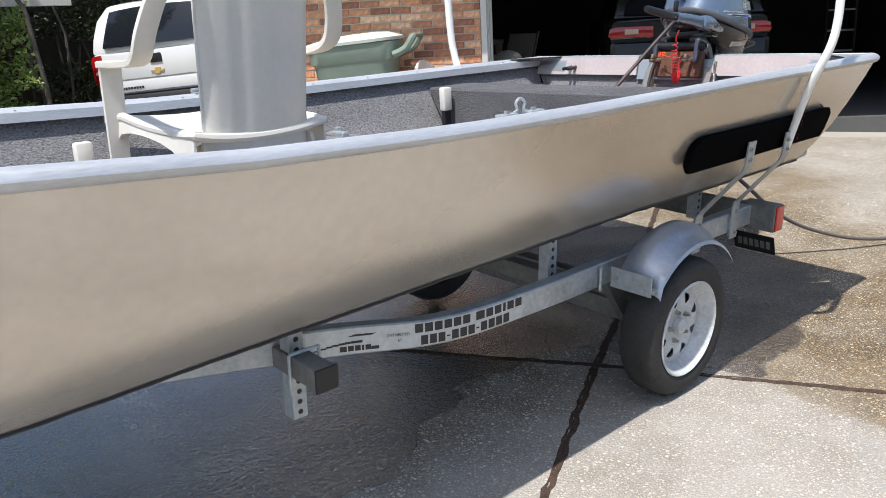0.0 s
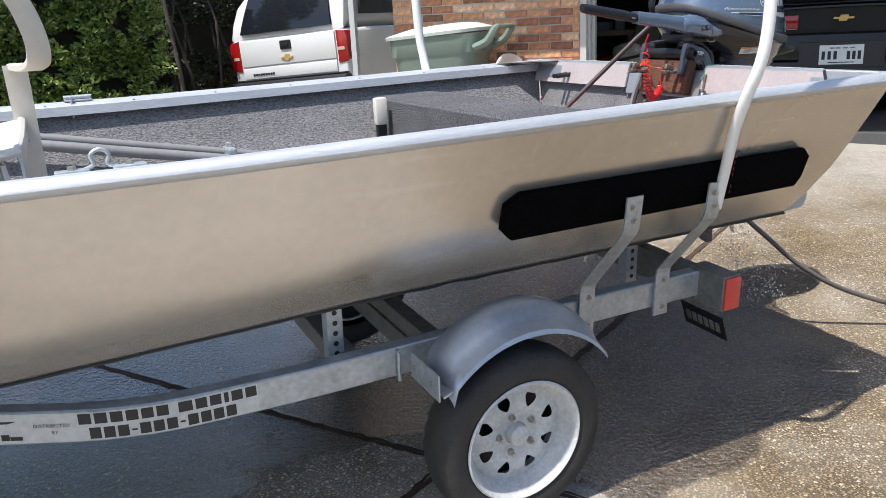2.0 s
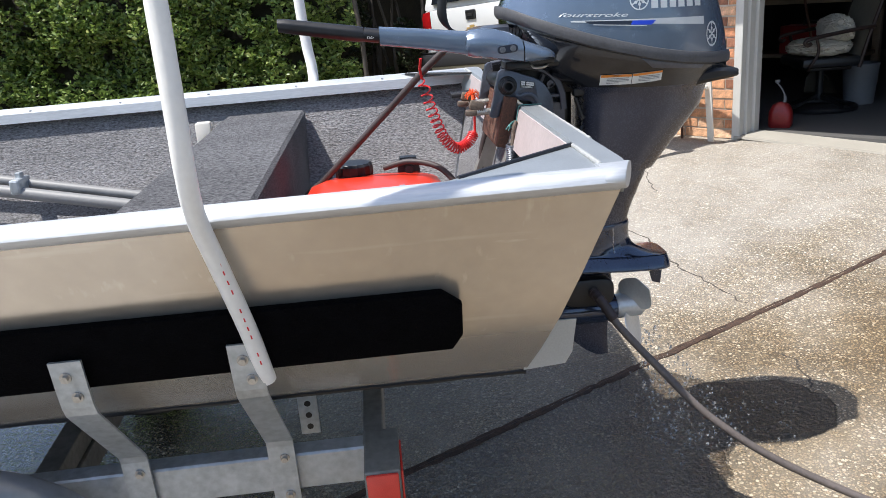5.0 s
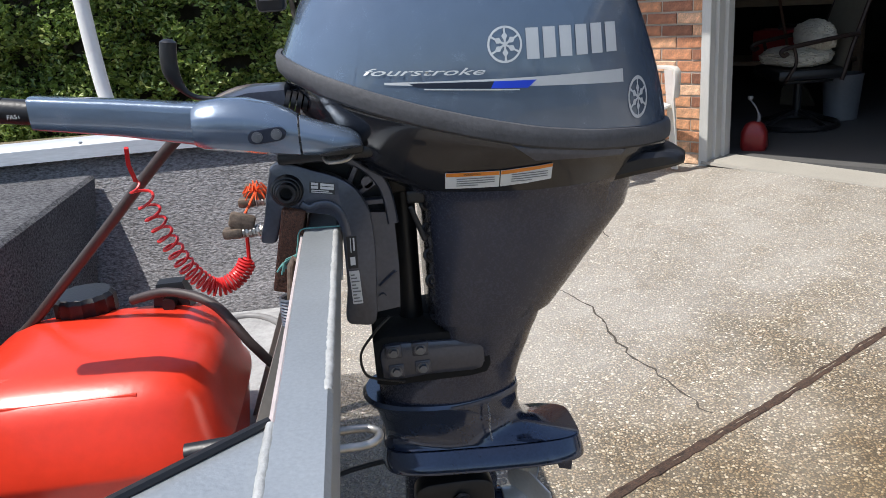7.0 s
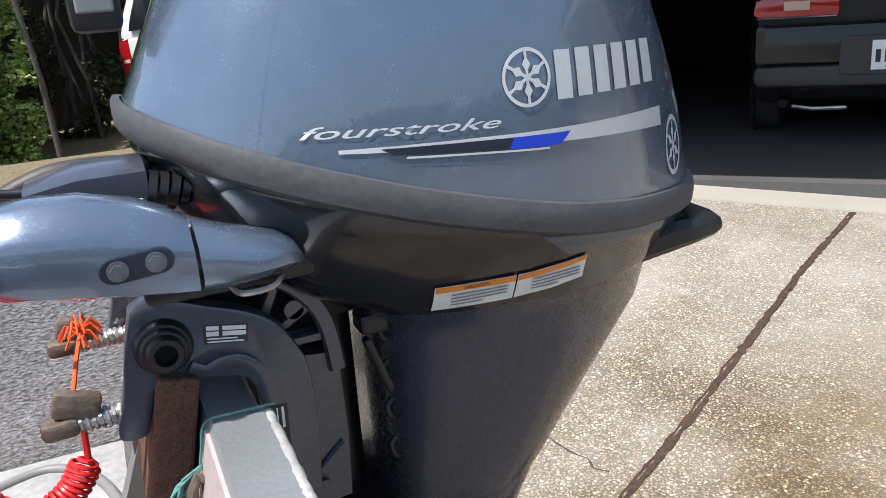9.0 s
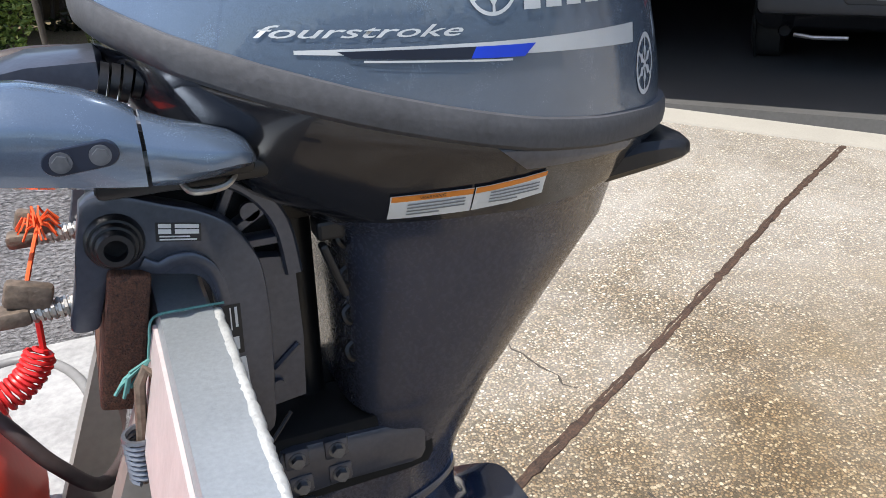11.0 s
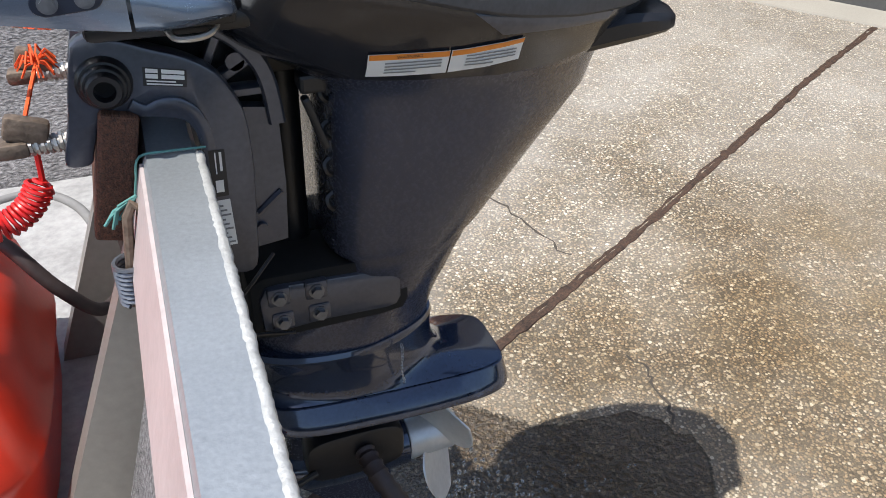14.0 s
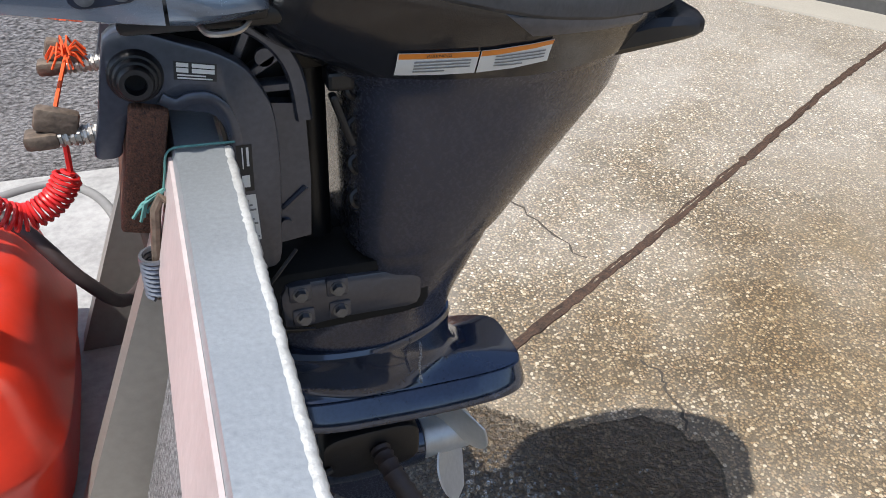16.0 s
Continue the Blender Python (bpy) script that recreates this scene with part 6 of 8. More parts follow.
for x in (-0.074, -0.049):
    bm = bm_new()
    disc(bm, (x, -0.2415, 1.297 + (x + 0.0615) * 0.07), (0, -1, 0), 0.0072, 0.002, 20)
    disc(bm, (x, -0.2435, 1.297 + (x + 0.0615) * 0.07), (0, -1, 0), 0.0055, 0.0025, 6)
    part("bolt", bm, M_STEELD, housing)
bm = bm_new()
path = spline([(-0.03, -0.1, 1.335), (-0.11, -0.1, 1.331), (-0.165, -0.1, 1.338), (-0.188, -0.1, 1.356), (-0.198, -0.1, 1.385), (-0.194, -0.1, 1.422)], 30)
tube(bm, path, [(0.004 + 0.008 * step(14, 24, i)) * (1 if i < 30 else 0.5) for i in range(31)], 12)
part("shift_lever", bm, M_BLACK, motor, "black gear shift lever", True)
bm = bm_new()
loft(bm, [[(x, -0.1 + hy * a, z + hz * b) for a, b in ((-1, -1), (1, -1), (1, 0.6), (0.6, 1), (-0.6, 1), (-1, 0.6))] for x, z, hy, hz in ((-0.13, 1.33, 0.03, 0.008), (-0.09, 1.335, 0.04, 0.013), (-0.04, 1.335, 0.04, 0.013), (-0.035, 1.334, 0.02, 0.01))])
part("linkage_cover", bm, M_CLAMP, motor, "dark grey linkage cover", True)
for k in range(4):
    bm = bm_new()
    tube(bm, [(-0.042 + 0.009 * k, -0.13, 1.325), (-0.036 + 0.009 * k, -0.13, 1.323)], 0.017 - 0.002 * (k % 2), 20)
    part("rubber_boot", bm, M_BLACK, motor, "", True)

# ---- markings ----
def decal_on(tree, name, corners, nu, nv, material, parent, label="", lift=0.0012):
    bm = bm_new()
    plate_grid(bm, [(x, -0.3, z) for x, z in corners], nu, nv)
    drape(bm, tree, lift)
    return part(name, bm, material, parent, label, True)


cas_tree = tree_of(pan, casing)
# brand name: plain upright bars in its colour
for k in range(6):
    x = 0.293 + 0.0252 * k
    decal_on(cowl_tree, "brand_bar", [(x, 1.363 - 0.0007 * k), (x + 0.0185, 1.362 - 0.0007 * k), (x + 0.0185, 1.403 - 0.0007 * k), (x, 1.404 - 0.0007 * k)], 2, 3, M_SILVER, cowl)
for name, cx, cz, r0, r1, sx in (("roundel", 0.263, 1.385, 0.0212, 0.0242, 1.0), ("badge", 0.474, 1.288, 0.026, 0.031, 0.62)):
    bm = bm_new()
    ring = [[bm.verts.new((cx + sx * r * math.cos(k * math.tau / 40), -0.3, cz + r * math.sin(k * math.tau / 40))) for k in range(40)] for r in (r0, r1)]
    for k in range(40):
        bm.faces.new((ring[0][k], ring[0][(k + 1) % 40], ring[1][(k + 1) % 40], ring[1][k]))
    for k in range(6):
        a = math.pi / 2 + k * math.tau / 6
        d, q = Vector((math.cos(a) * sx, 0, math.sin(a))), Vector((-math.sin(a) * sx, 0, math.cos(a)))
        c = Vector((cx, -0.3, cz))
        vs = [bm.verts.new(c + d * r0 * u + q * r0 * v) for u, v in ((0.0, -0.06), (0.3, -0.07), (0.52, -0.2), (0.72, -0.06), (1.04, -0.07), (1.04, 0.07), (0.72, 0.06), (0.52, 0.2), (0.3, 0.07), (0.0, 0.06))]
        bm.faces.new(vs)
    drape(bm, cowl_tree, 0.0012)
    part(name, bm, M_SILVER, cowl, "plain silver ring emblem", True)
wm = Matrix.Translation((0.068, -0.3, 1.3585)) @ Matrix.Rotation(radians(3.5), 4, "Y") @ Matrix.Rotation(radians(90), 4, "X")
bm = word_mesh("fourstroke", 0.0132, wm, 0.4, 2.86, 0.0001)
drape(bm, cowl_tree, 0.0013)
part("lettering", bm, M_SILVER, cowl, "silver lettering")
decal_on(cowl_tree, "stripe", [(0.098, 1.3445), (0.447, 1.314), (0.447, 1.333), (0.098, 1.3475)], 28, 2, M_SILVER, cowl, "silver stripe")
decal_on(cowl_tree, "stripe", [(0.14, 1.3385), (0.24, 1.3295), (0.245, 1.3385), (0.13, 1.3445)], 12, 2, M_NAVY, cowl, "dark stripe", 0.0018)
decal_on(cowl_tree, "stripe", [(0.24, 1.3295), (0.292, 1.3255), (0.305, 1.335), (0.245, 1.3385)], 8, 2, M_BLUE, cowl, "bright blue stripe", 0.0018)
decal_on(cowl_tree, "stripe", [(0.15, 1.3345), (0.28, 1.3235), (0.28, 1.3252), (0.15, 1.3362)], 12, 1, M_SILVER, cowl, "thin silver line", 0.0018)
lab = decal_on(cas_tree, "warning_label", [(0.172, 1.188), (0.249, 1.186), (0.249, 1.212), (0.172, 1.214)], 20, 14, M_LABEL, casing, "white warning label with an orange band", 0.002)
decal_on(cas_tree, "label_band", [(0.173, 1.2075), (0.2485, 1.2055), (0.2485, 1.2115), (0.173, 1.2135)], 20, 4, M_LABELO, lab, "", 0.0028)
lab2 = decal_on(cas_tree, "warning_label", [(0.2505, 1.186), (0.326, 1.190), (0.3275, 1.2145), (0.2505, 1.212)], 20, 14, M_LABEL, casing, "white warning label with an orange band", 0.002)
decal_on(cas_tree, "label_band", [(0.251, 1.2055), (0.327, 1.209), (0.3272, 1.2140), (0.251, 1.2115)], 20, 4, M_LABELO, lab2, "", 0.0028)
for par, x0, dz in ((lab, 0.188, 0.0), (lab2, 0.266, 0.001)):
    for k in range(4):
        decal_on(cas_tree, "text_bar", [(x0, 1.1915 + dz + 0.0036 * k), (x0 + (0.054 if k else 0.03), 1.191 + dz + 0.0036 * k), (x0 + (0.054 if k else 0.03), 1.1925 + dz + 0.0036 * k), (x0, 1.193 + dz + 0.0036 * k)], 14, 1, M_GREYPVC, par, "", 0.0029)
wm = Matrix.Translation((0.198, -0.3, 1.2078)) @ Matrix.Rotation(radians(90), 4, "X")
bm = word_mesh("WARNING", 0.005, wm)
drape(bm, cas_tree, 0.0034)
part("lettering", bm, M_STICKER, lab)
# bracket plates: serial label, maker's plate and notice, as plain bars
y = YC - 0.1275
for name, corners, material in (("serial_label", [(-0.022, 1.196), (0.014, 1.190), (0.016, 1.206), (-0.020, 1.213)], M_STICKER), ("maker_label", [(0.021, 1.075), (0.036, 1.075), (0.038, 1.125), (0.023, 1.125)], M_STICKER), ("notice_label", [(0.0225, 1.018), (0.0375, 1.018), (0.0365, 1.071), (0.0215, 1.071)], M_LABEL)):
    bm = bm_new()
    plate_grid(bm, [(x, y, z) for x, z in corners], 1, 1)
    lb = part(name, bm, material, motor, "small printed label")
    a, b, c, d = [Vector((x, y - 0.0006, z)) for x, z in corners]
    layout = {"serial_label": ((0.08, 0.16, 0.08, 0.9), (0.24, 0.32, 0.08, 0.75), (0.42, 0.66, 0.06, 0.34), (0.42, 0.66, 0.42, 0.95), (0.72, 0.94, 0.06, 0.34), (0.72, 0.94, 0.42, 0.95)),
              "maker_label": ((0.1, 0.36, 0.25, 0.75), (0.55, 0.95, 0.62, 0.78), (0.5, 0.95, 0.34, 0.42)),
              "notice_label": tuple((0.06 + 0.1 * k, 0.1 + 0.1 * k, 0.1, 0.9 - 0.2 * (k % 3)) for k in range(9))}[name]
    for v0, v1, u0, u1 in layout:
        bm = bm_new()
        pt = lambda u, v: (a * (1 - u) + b * u) * (1 - v) + (d * (1 - u) + c * u) * v
        plate_grid(bm, [pt(u0, v0), pt(u1, v0), pt(u1, v1), pt(u0, v1)], 1, 1)
        part("print_bar", bm, M_LABEL if material is M_STICKER else M_GREYPVC, lb)

# ---- stop-switch lanyard: red coil ----
lanyard = thing("stop_lanyard", "red coiled stop-switch lanyard hanging from the tiller", "lanyard")
spine = spline([(-0.262, -0.145, 1.235), (-0.252, -0.135, 1.19), (-0.236, -0.125, 1.135), (-0.215, -0.11, 1.08), (-0.185, -0.098, 1.048), (-0.152, -0.09, 1.058), (-0.132, -0.085, 1.085)], 420)
pts = []
for i, p in enumerate(spine):
    d = (spine[min(len(spine) - 1, i + 1)] - spine[max(0, i - 1)]).normalized()
    u = d.cross(Vector((0, 1, 0))).normalized()
    v = d.cross(u)
    turns = (i / 420) ** 1.7 * 24 + i / 420 * 4
    r = 0.013 * min(1, i / 20, (420 - i) / 20 + 0.05)
    pts.append(p + r * (math.cos(math.tau * turns) * u + math.sin(math.tau * turns) * v))
bm = bm_new()
tube(bm, pts, 0.0022, 6)
part("coil", bm, M_REDCORD, lanyard, "", True)
bm = bm_new()
tube(bm, [(-0.262, -0.16, 1.285), (-0.266, -0.15, 1.26), (-0.262, -0.145, 1.235)], 0.0035, 6)
part("tail", bm, M_REDCORD, lanyard, "", True)
bm = bm_new()
tube(bm, [(-0.132, -0.085, 1.085), (-0.13, -0.083, 1.12), (-0.131, -0.1, 1.145)], 0.0032, 6)
part("tail", bm, M_REDCORD, lanyard, "", True)
bm = bm_new()
rr = random.Random(5)
for k in range(26):
    a, b = rr.uniform(0, math.tau), rr.uniform(-0.4, 1.2)
    o = Vector((-0.122, 0.02, 1.168))
    tube(bm, [o, o + Vector((math.cos(a) * 0.012, math.sin(a) * 0.012, b * 0.012)), o + Vector((math.cos(a) * 0.02, math.sin(a) * 0.02, -0.01 + b * 0.012))], 0.0012, 4)
tube(bm, [(-0.122, 0.02, 1.165), (-0.128, -0.03, 1.155), (-0.131, -0.09, 1.152)], 0.0022, 6)
tagged(part("frayed_knot", bm, M_ORANGE, lanyard), "frayed orange cord knot", kind="stuff")
# green cord and spring pin on the transom
cord = thing("green_cord", "frayed green cord tied round the transom edge", "cord")
bm = bm_new()
tube(bm, spline([(0.018, -0.222, 1.1605), (-0.01, -0.222, 1.1615), (-0.036, -0.223, 1.1605), (-0.0425, -0.224, 1.14), (-0.046, -0.226, 1.125)], 20), 0.0011, 6)
part("loop", bm, M_GREEN, cord)
for k in range(8):
    bm = bm_new()
    tube(bm, [(-0.045, -0.226, 1.127), (-0.05 - 0.0025 * k, -0.231 - 0.003 * (k % 3), 1.124 - 0.003 * (k % 4)), (-0.053 - 0.003 * k, -0.236, 1.112 - 0.004 * (k % 3))], 0.0015, 5)
    part("strand", bm, M_GREEN, cord)
pin = thing("spring_pin", "tarnished steel pin with a spring beside the transom", "pin")
bm = bm_new()
tube(bm, [(-0.045, -0.236, 1.1), (-0.043, -0.238, 1.12), (-0.049, -0.238, 1.126), (-0.055, -0.238, 1.115), (-0.0635, -0.238, 1.05), (-0.066, -0.238, 1.025)], 0.0045, 8)
part("pin", bm, M_RUST, pin, "", True)
bm = bm_new()
tube(bm, [(-0.0635 + 0.0115 * math.cos(i * 0.5), -0.238 + 0.0115 * math.sin(i * 0.5), 1.072 - 0.00038 * i) for i in range(110)], 0.0024, 5)
part("spring", bm, M_STEELD, pin, "", True)

# ---- flushing muffs and hose ----
muff = thing("flushing_muff", "black rubber flushing muffs clipped over the gearcase", "flusher")
for s in (-1, 1):
    bm = bm_new()
    m = Matrix.Translation((0.158, YC + s * 0.04, 0.612)) @ Matrix.Rotation(radians(90), 4, "X")
    tmp = [(0.07 * math.copysign(abs(math.cos(a)) ** 0.5, math.cos(a)), 0.04 * math.copysign(abs(math.sin(a)) ** 0.5, math.sin(a))) for a in [k * math.tau / 32 for k in range(32)]]
    prism(bm, tmp, 0.04 * -s, m, 0.006)
    part("cup", bm, M_BLACK, muff, "", True)
bm = bm_new()
tube(bm, spline([(0.10, YC - 0.082, 0.60), (0.02, YC - 0.09, 0.585), (-0.075, YC - 0.05, 0.575), (-0.08, YC, 0.585), (-0.06, YC + 0.06, 0.60), (0.05, YC + 0.09, 0.605), (0.10, YC + 0.08, 0.605)], 40), 0.005, 8)
part("spring_frame", bm, M_BLACK, muff, "black wire frame", True)
garden = thing("garden_hose", "dark garden hose feeding the flushing muffs across the driveway", "hose")
bm = bm_new()
path = [(0.17, YC - 0.085, 0.615), (0.178, YC - 0.125, 0.605), (0.21, -0.19, 0.55), (0.3, -0.26, 0.445), (0.43, -0.34, 0.31), (0.63, -0.43, 0.185), (0.955, -0.585, 0.075), (1.35, -0.75, 0.03), (1.9, -0.95, plain_z(-0.95) + 0.012), (2.8, -1.1, plain_z(-1.1) + 0.012), (4.2, -0.9, plain_z(-0.9) + 0.012)]
tube(bm, spline(path, 90), 0.0105, 12)
part("hose", bm, M_HOSE2, garden, "", True)
bm = bm_new()
tube(bm, spline([(0.168, YC - 0.08, 0.617), (0.178, YC - 0.125, 0.605), (0.205, -0.185, 0.56)], 16), [0.013 + 0.0025 * (i % 2) for i in range(17)], 14)
part("coupling", bm, M_HOSE, garden, "ribbed brown hose coupling", True)

# cooling water thrown off the propeller, down to the wet concrete
rs = random.Random(31)
bm = bm_new()
for k in range(520):
    u = rs.random() ** 0.7
    c = Vector((0.27 + 0.33 * u * rs.random() + 0.05, YC + rs.gauss(0, 0.07), 0.5 - 0.42 * u + rs.gauss(0, 0.03)))
    if k % 3 == 0:
        # splashing back off the slab
        turn_, far = rs.uniform(0, math.tau), 0.2 * rs.random() ** 0.6
        c = Vector((0.58 + far * math.cos(turn_) * 1.3, YC + 0.05 + far * math.sin(turn_), 0.05 + 0.16 * rs.random() ** 2))
    c.z = max(c.z, ground_z(c.x, c.y) + 0.004)
    r = rs.uniform(0.0014, 0.0042)
    drop = bmesh.new()
    bmesh.ops.create_icosphere(drop, subdivisions=1, radius=r)
    bmesh.ops.transform(drop, matrix=Matrix.Translation(c) @ Matrix.Diagonal((1, 1, rs.uniform(1, 2.2), 1)), verts=drop.verts)
    merge(bm, drop)
tagged(part("water_spray", bm, M_WATER, None, "", True), "clear cooling water splashing from the propeller", "water", kind="stuff")

# ---- house ----
def hp(a, d, z):
    p = HOUSE_AT + ALONG * a + INWARD * d
    return Vector((p.x, p.y, z))


def at_house(a, d, z, turn=0.0):
    return Matrix.Translation(hp(a, d, z)) @ Matrix.Rotation(HOUSE_TURN + radians(turn), 4, "Z")


def brick_material():
    """Fired clay from buff through orange to burnt brown, one shade a brick, with speckle."""
    m = mat("fired_brick", (0.42, 0.3, 0.22), 0.9, 0, 0.5, 16, 110, 0.9, 70, second=(0.24, 0.16, 0.12))
    n, l = m.node_tree.nodes, m.node_tree.links
    info = n.new("ShaderNodeObjectInfo")
    r = n.new("ShaderNodeValToRGB")
    e = r.color_ramp.elements
    for _ in range(4):
        e.new(0.5)
    r.color_ramp.interpolation = "LINEAR"
    for el, (p, c) in zip(e, ((0.0, (0.13, 0.085, 0.07)), (0.18, (0.26, 0.15, 0.11)), (0.36, (0.4, 0.24, 0.16)), (0.58, (0.46, 0.31, 0.21)), (0.8, (0.52, 0.4, 0.3)), (1.0, (0.58, 0.5, 0.41)))):
        el.position, el.color = p, (*c, 1)
    l.new(info.outputs["Random"], r.inputs[0])
    x = n.new("ShaderNodeMix")
    x.data_type, x.blend_type = "RGBA", "MULTIPLY"
    x.inputs[0].default_value = 0.8
    old = n["Principled BSDF"].inputs["Base Color"].links[0].from_socket
    bright = n.new("ShaderNodeVectorMath")
    bright.operation = "SCALE"
    bright.inputs["Scale"].default_value = 3.2
    l.new(old, bright.inputs[0])
    l.new(r.outputs[0], x.inputs[6]), l.new(bright.outputs[0], x.inputs[7])
    l.new(x.outputs[2], n["Principled BSDF"].inputs["Base Color"])
    return m


M_BRICK = brick_material()
M_MORTAR = mat("mortar", (0.47, 0.42, 0.35), 0.95, 0, 0.15, 8, 90, 0.4, 150)
M_TRIM = mat("white_painted_trim", (0.52, 0.515, 0.485), 0.5, 0, 0.07, 5, 40, 0.08, 40, stretch=(6, 6, 0.8))
# near-black base colour carries the garage's dimness for walls and ceiling
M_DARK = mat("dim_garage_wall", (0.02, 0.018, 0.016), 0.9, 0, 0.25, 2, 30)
# floor tone darkened to carry the shade past the garage opening
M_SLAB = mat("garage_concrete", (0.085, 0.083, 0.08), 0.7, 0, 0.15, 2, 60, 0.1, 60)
M_APRON = mat("pale_concrete", (0.32, 0.3, 0.26), 0.85, 0, 0.12, 3, 120, 0.3, 150)
M_SIDING = mat("cream_siding", (0.6, 0.57, 0.48), 0.6, 0, 0.06, 3, 40)
M_SOFFIT = mat("soffit_board", (0.62, 0.61, 0.57), 0.6, 0, 0.06, 3, 40)
M_SHINGLE = mat("roof_shingle", (0.1, 0.09, 0.085), 0.9, 0, 0.3, 8, 60, 0.5, 40)

WALL_L, WALL_R, TOP = -1.95, -0.075, 2.55
bm = bm_new()
box(bm, (WALL_L, 0.0035, -0.3), (WALL_R, 0.24, TOP), HOUSE)
wall_front = tagged(part("wall_front", bm, M_MORTAR), "brick house wall of mixed tan and burnt-red bricks", "wall", kind="structure")
bm = bm_new()
box(bm, (WALL_L, 0.244, -0.6), (WALL_L + 0.24, 7.5, TOP), HOUSE)
tagged(part("wall_side", bm, M_SIDING), "cream sided flank of the house", "wall", kind="structure")
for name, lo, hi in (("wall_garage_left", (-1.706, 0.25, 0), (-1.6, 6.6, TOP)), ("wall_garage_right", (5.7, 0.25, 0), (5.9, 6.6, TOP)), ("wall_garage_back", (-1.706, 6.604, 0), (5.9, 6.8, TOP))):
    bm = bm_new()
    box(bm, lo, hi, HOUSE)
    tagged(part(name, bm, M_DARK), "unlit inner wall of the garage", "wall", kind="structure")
bm = bm_new()
box(bm, (5.3, 0, -0.1), (9.5, 0.24, TOP), HOUSE)
tagged(part("wall_right", bm, M_MORTAR), "brick wall beyond the garage", "wall", kind="structure")
bm = bm_new()
box(bm, (0.12, 0.02, 2.36), (5.3, 0.2, TOP), HOUSE)
tagged(part("door_header", bm, M_TRIM), "white header board over the garage opening", "trim", kind="structure")
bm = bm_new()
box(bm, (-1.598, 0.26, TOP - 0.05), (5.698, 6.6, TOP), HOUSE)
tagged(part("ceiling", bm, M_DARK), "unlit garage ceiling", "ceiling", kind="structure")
bm = bm_new()
box(bm, (-2.6, -0.62, TOP + 0.003), (9.6, 7.0, TOP + 0.05), HOUSE, 0.004)
tagged(part("soffit", bm, M_SOFFIT), "painted soffit of the overhanging roof", "trim", kind="structure")
bm = bm_new()
box(bm, (-2.65, -0.66, TOP + 0.002), (9.6, -0.624, TOP + 0.2), HOUSE, 0.004)
tagged(part("fascia", bm, M_TRIM), "white fascia board along the eave", "trim", kind="structure")
bm = bm_new()
prism(bm, [(-0.7, TOP + 0.2), (-0.7, TOP + 0.23), (3.4, TOP + 1.75), (7.3, TOP + 0.23), (7.3, TOP + 0.2)], 12.3, HOUSE @ Matrix.Translation((-2.7, 0, 0)) @ Matrix(((0, 0, 1, 0), (1, 0, 0, 0), (0, 1, 0, 0), (0, 0, 0, 1))))
tagged(part("roof", bm, M_SHINGLE), "dark shingle roof", "roof", kind="structure")
# jamb: a casing board and two reveal boards
bm = bm_new()
box(bm, (-0.073, -0.024, 0.14), (-0.012, 0.05, 2.5), HOUSE, 0.006)
box(bm, (-0.073, 0.051, 0.14), (0.008, 0.135, 2.5), HOUSE, 0.004)
box(bm, (-0.073, 0.136, 0.14), (0.03, 0.222, 2.5), HOUSE, 0.004)
tagged(part("door_frame", bm, M_TRIM), "weathered white garage door jamb", "trim", kind="structure")
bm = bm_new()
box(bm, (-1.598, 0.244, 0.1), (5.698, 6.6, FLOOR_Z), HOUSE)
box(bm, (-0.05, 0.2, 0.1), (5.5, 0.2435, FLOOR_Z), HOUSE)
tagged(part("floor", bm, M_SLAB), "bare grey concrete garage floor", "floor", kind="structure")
bm = bm_new()
apron = [hp(-0.05, -0.03, 0), hp(5.6, -0.03, 0), hp(5.6, 0.198, 0), hp(-0.05, 0.198, 0)]
rows = []
for d, lift in ((-0.035, -0.01), (-0.03, 0.006), (0.08, 0.012), (0.198, 0.016)):
    rows.append([(p.x, p.y, max(ground_z(p.x, p.y), plain_z(p.y) if d < 0 else 0) + lift if d < 0 else min(plain_z(p.y) + lift, FLOOR_Z + 0.02)) for p in [hp(-0.05 + 5.65 * i / 24, d, 0) for i in range(25)]])
loft(bm, rows, False, False)
tagged(part("threshold", bm, M_APRON), "pale concrete strip at the garage threshold", "threshold", kind="structure")

# bricks, one object each
rb = random.Random(11)
brick_meshes = []
for k in range(5):
    bmx = bm_new()
    box(bmx, (0.005, -0.003 - 0.001 * (k % 3), 0.004), (0.2405 + 0.001 * k, 0.05, 0.0665), None, 0.003)
    for v in bmx.verts:
        v.co += Vector((rb.uniform(-1, 1), rb.uniform(-1, 1), rb.uniform(-1, 1))) * 0.0015
    mb = bpy.data.meshes.new("brick")
    bmesh.ops.recalc_face_normals(bmx, faces=bmx.faces)
    bmx.to_mesh(mb), bmx.free()
    mb.materials.append(M_BRICK)
    brick_meshes.append(mb)
PITCH, LENGTH, COURSE0 = 0.0745, 0.213, 0.085
for c in range(33):
    z = COURSE0 + PITCH * c
    x = WALL_L - (0.1065 if c % 2 else 0)
    while x < WALL_R - 0.03:
        lo, hi = max(x, WALL_L), min(x + LENGTH, WALL_R)
        if hi - lo > 0.05:
            ob = new("brick", rb.choice(brick_meshes))
            ob.parent = wall_front
            ob.matrix_basis = HOUSE @ Matrix.Translation((lo, rb.uniform(-0.003, 0.003), z)) @ Matrix.Diagonal(((hi - lo) / 0.25, 1, 1, 1))
        x += LENGTH

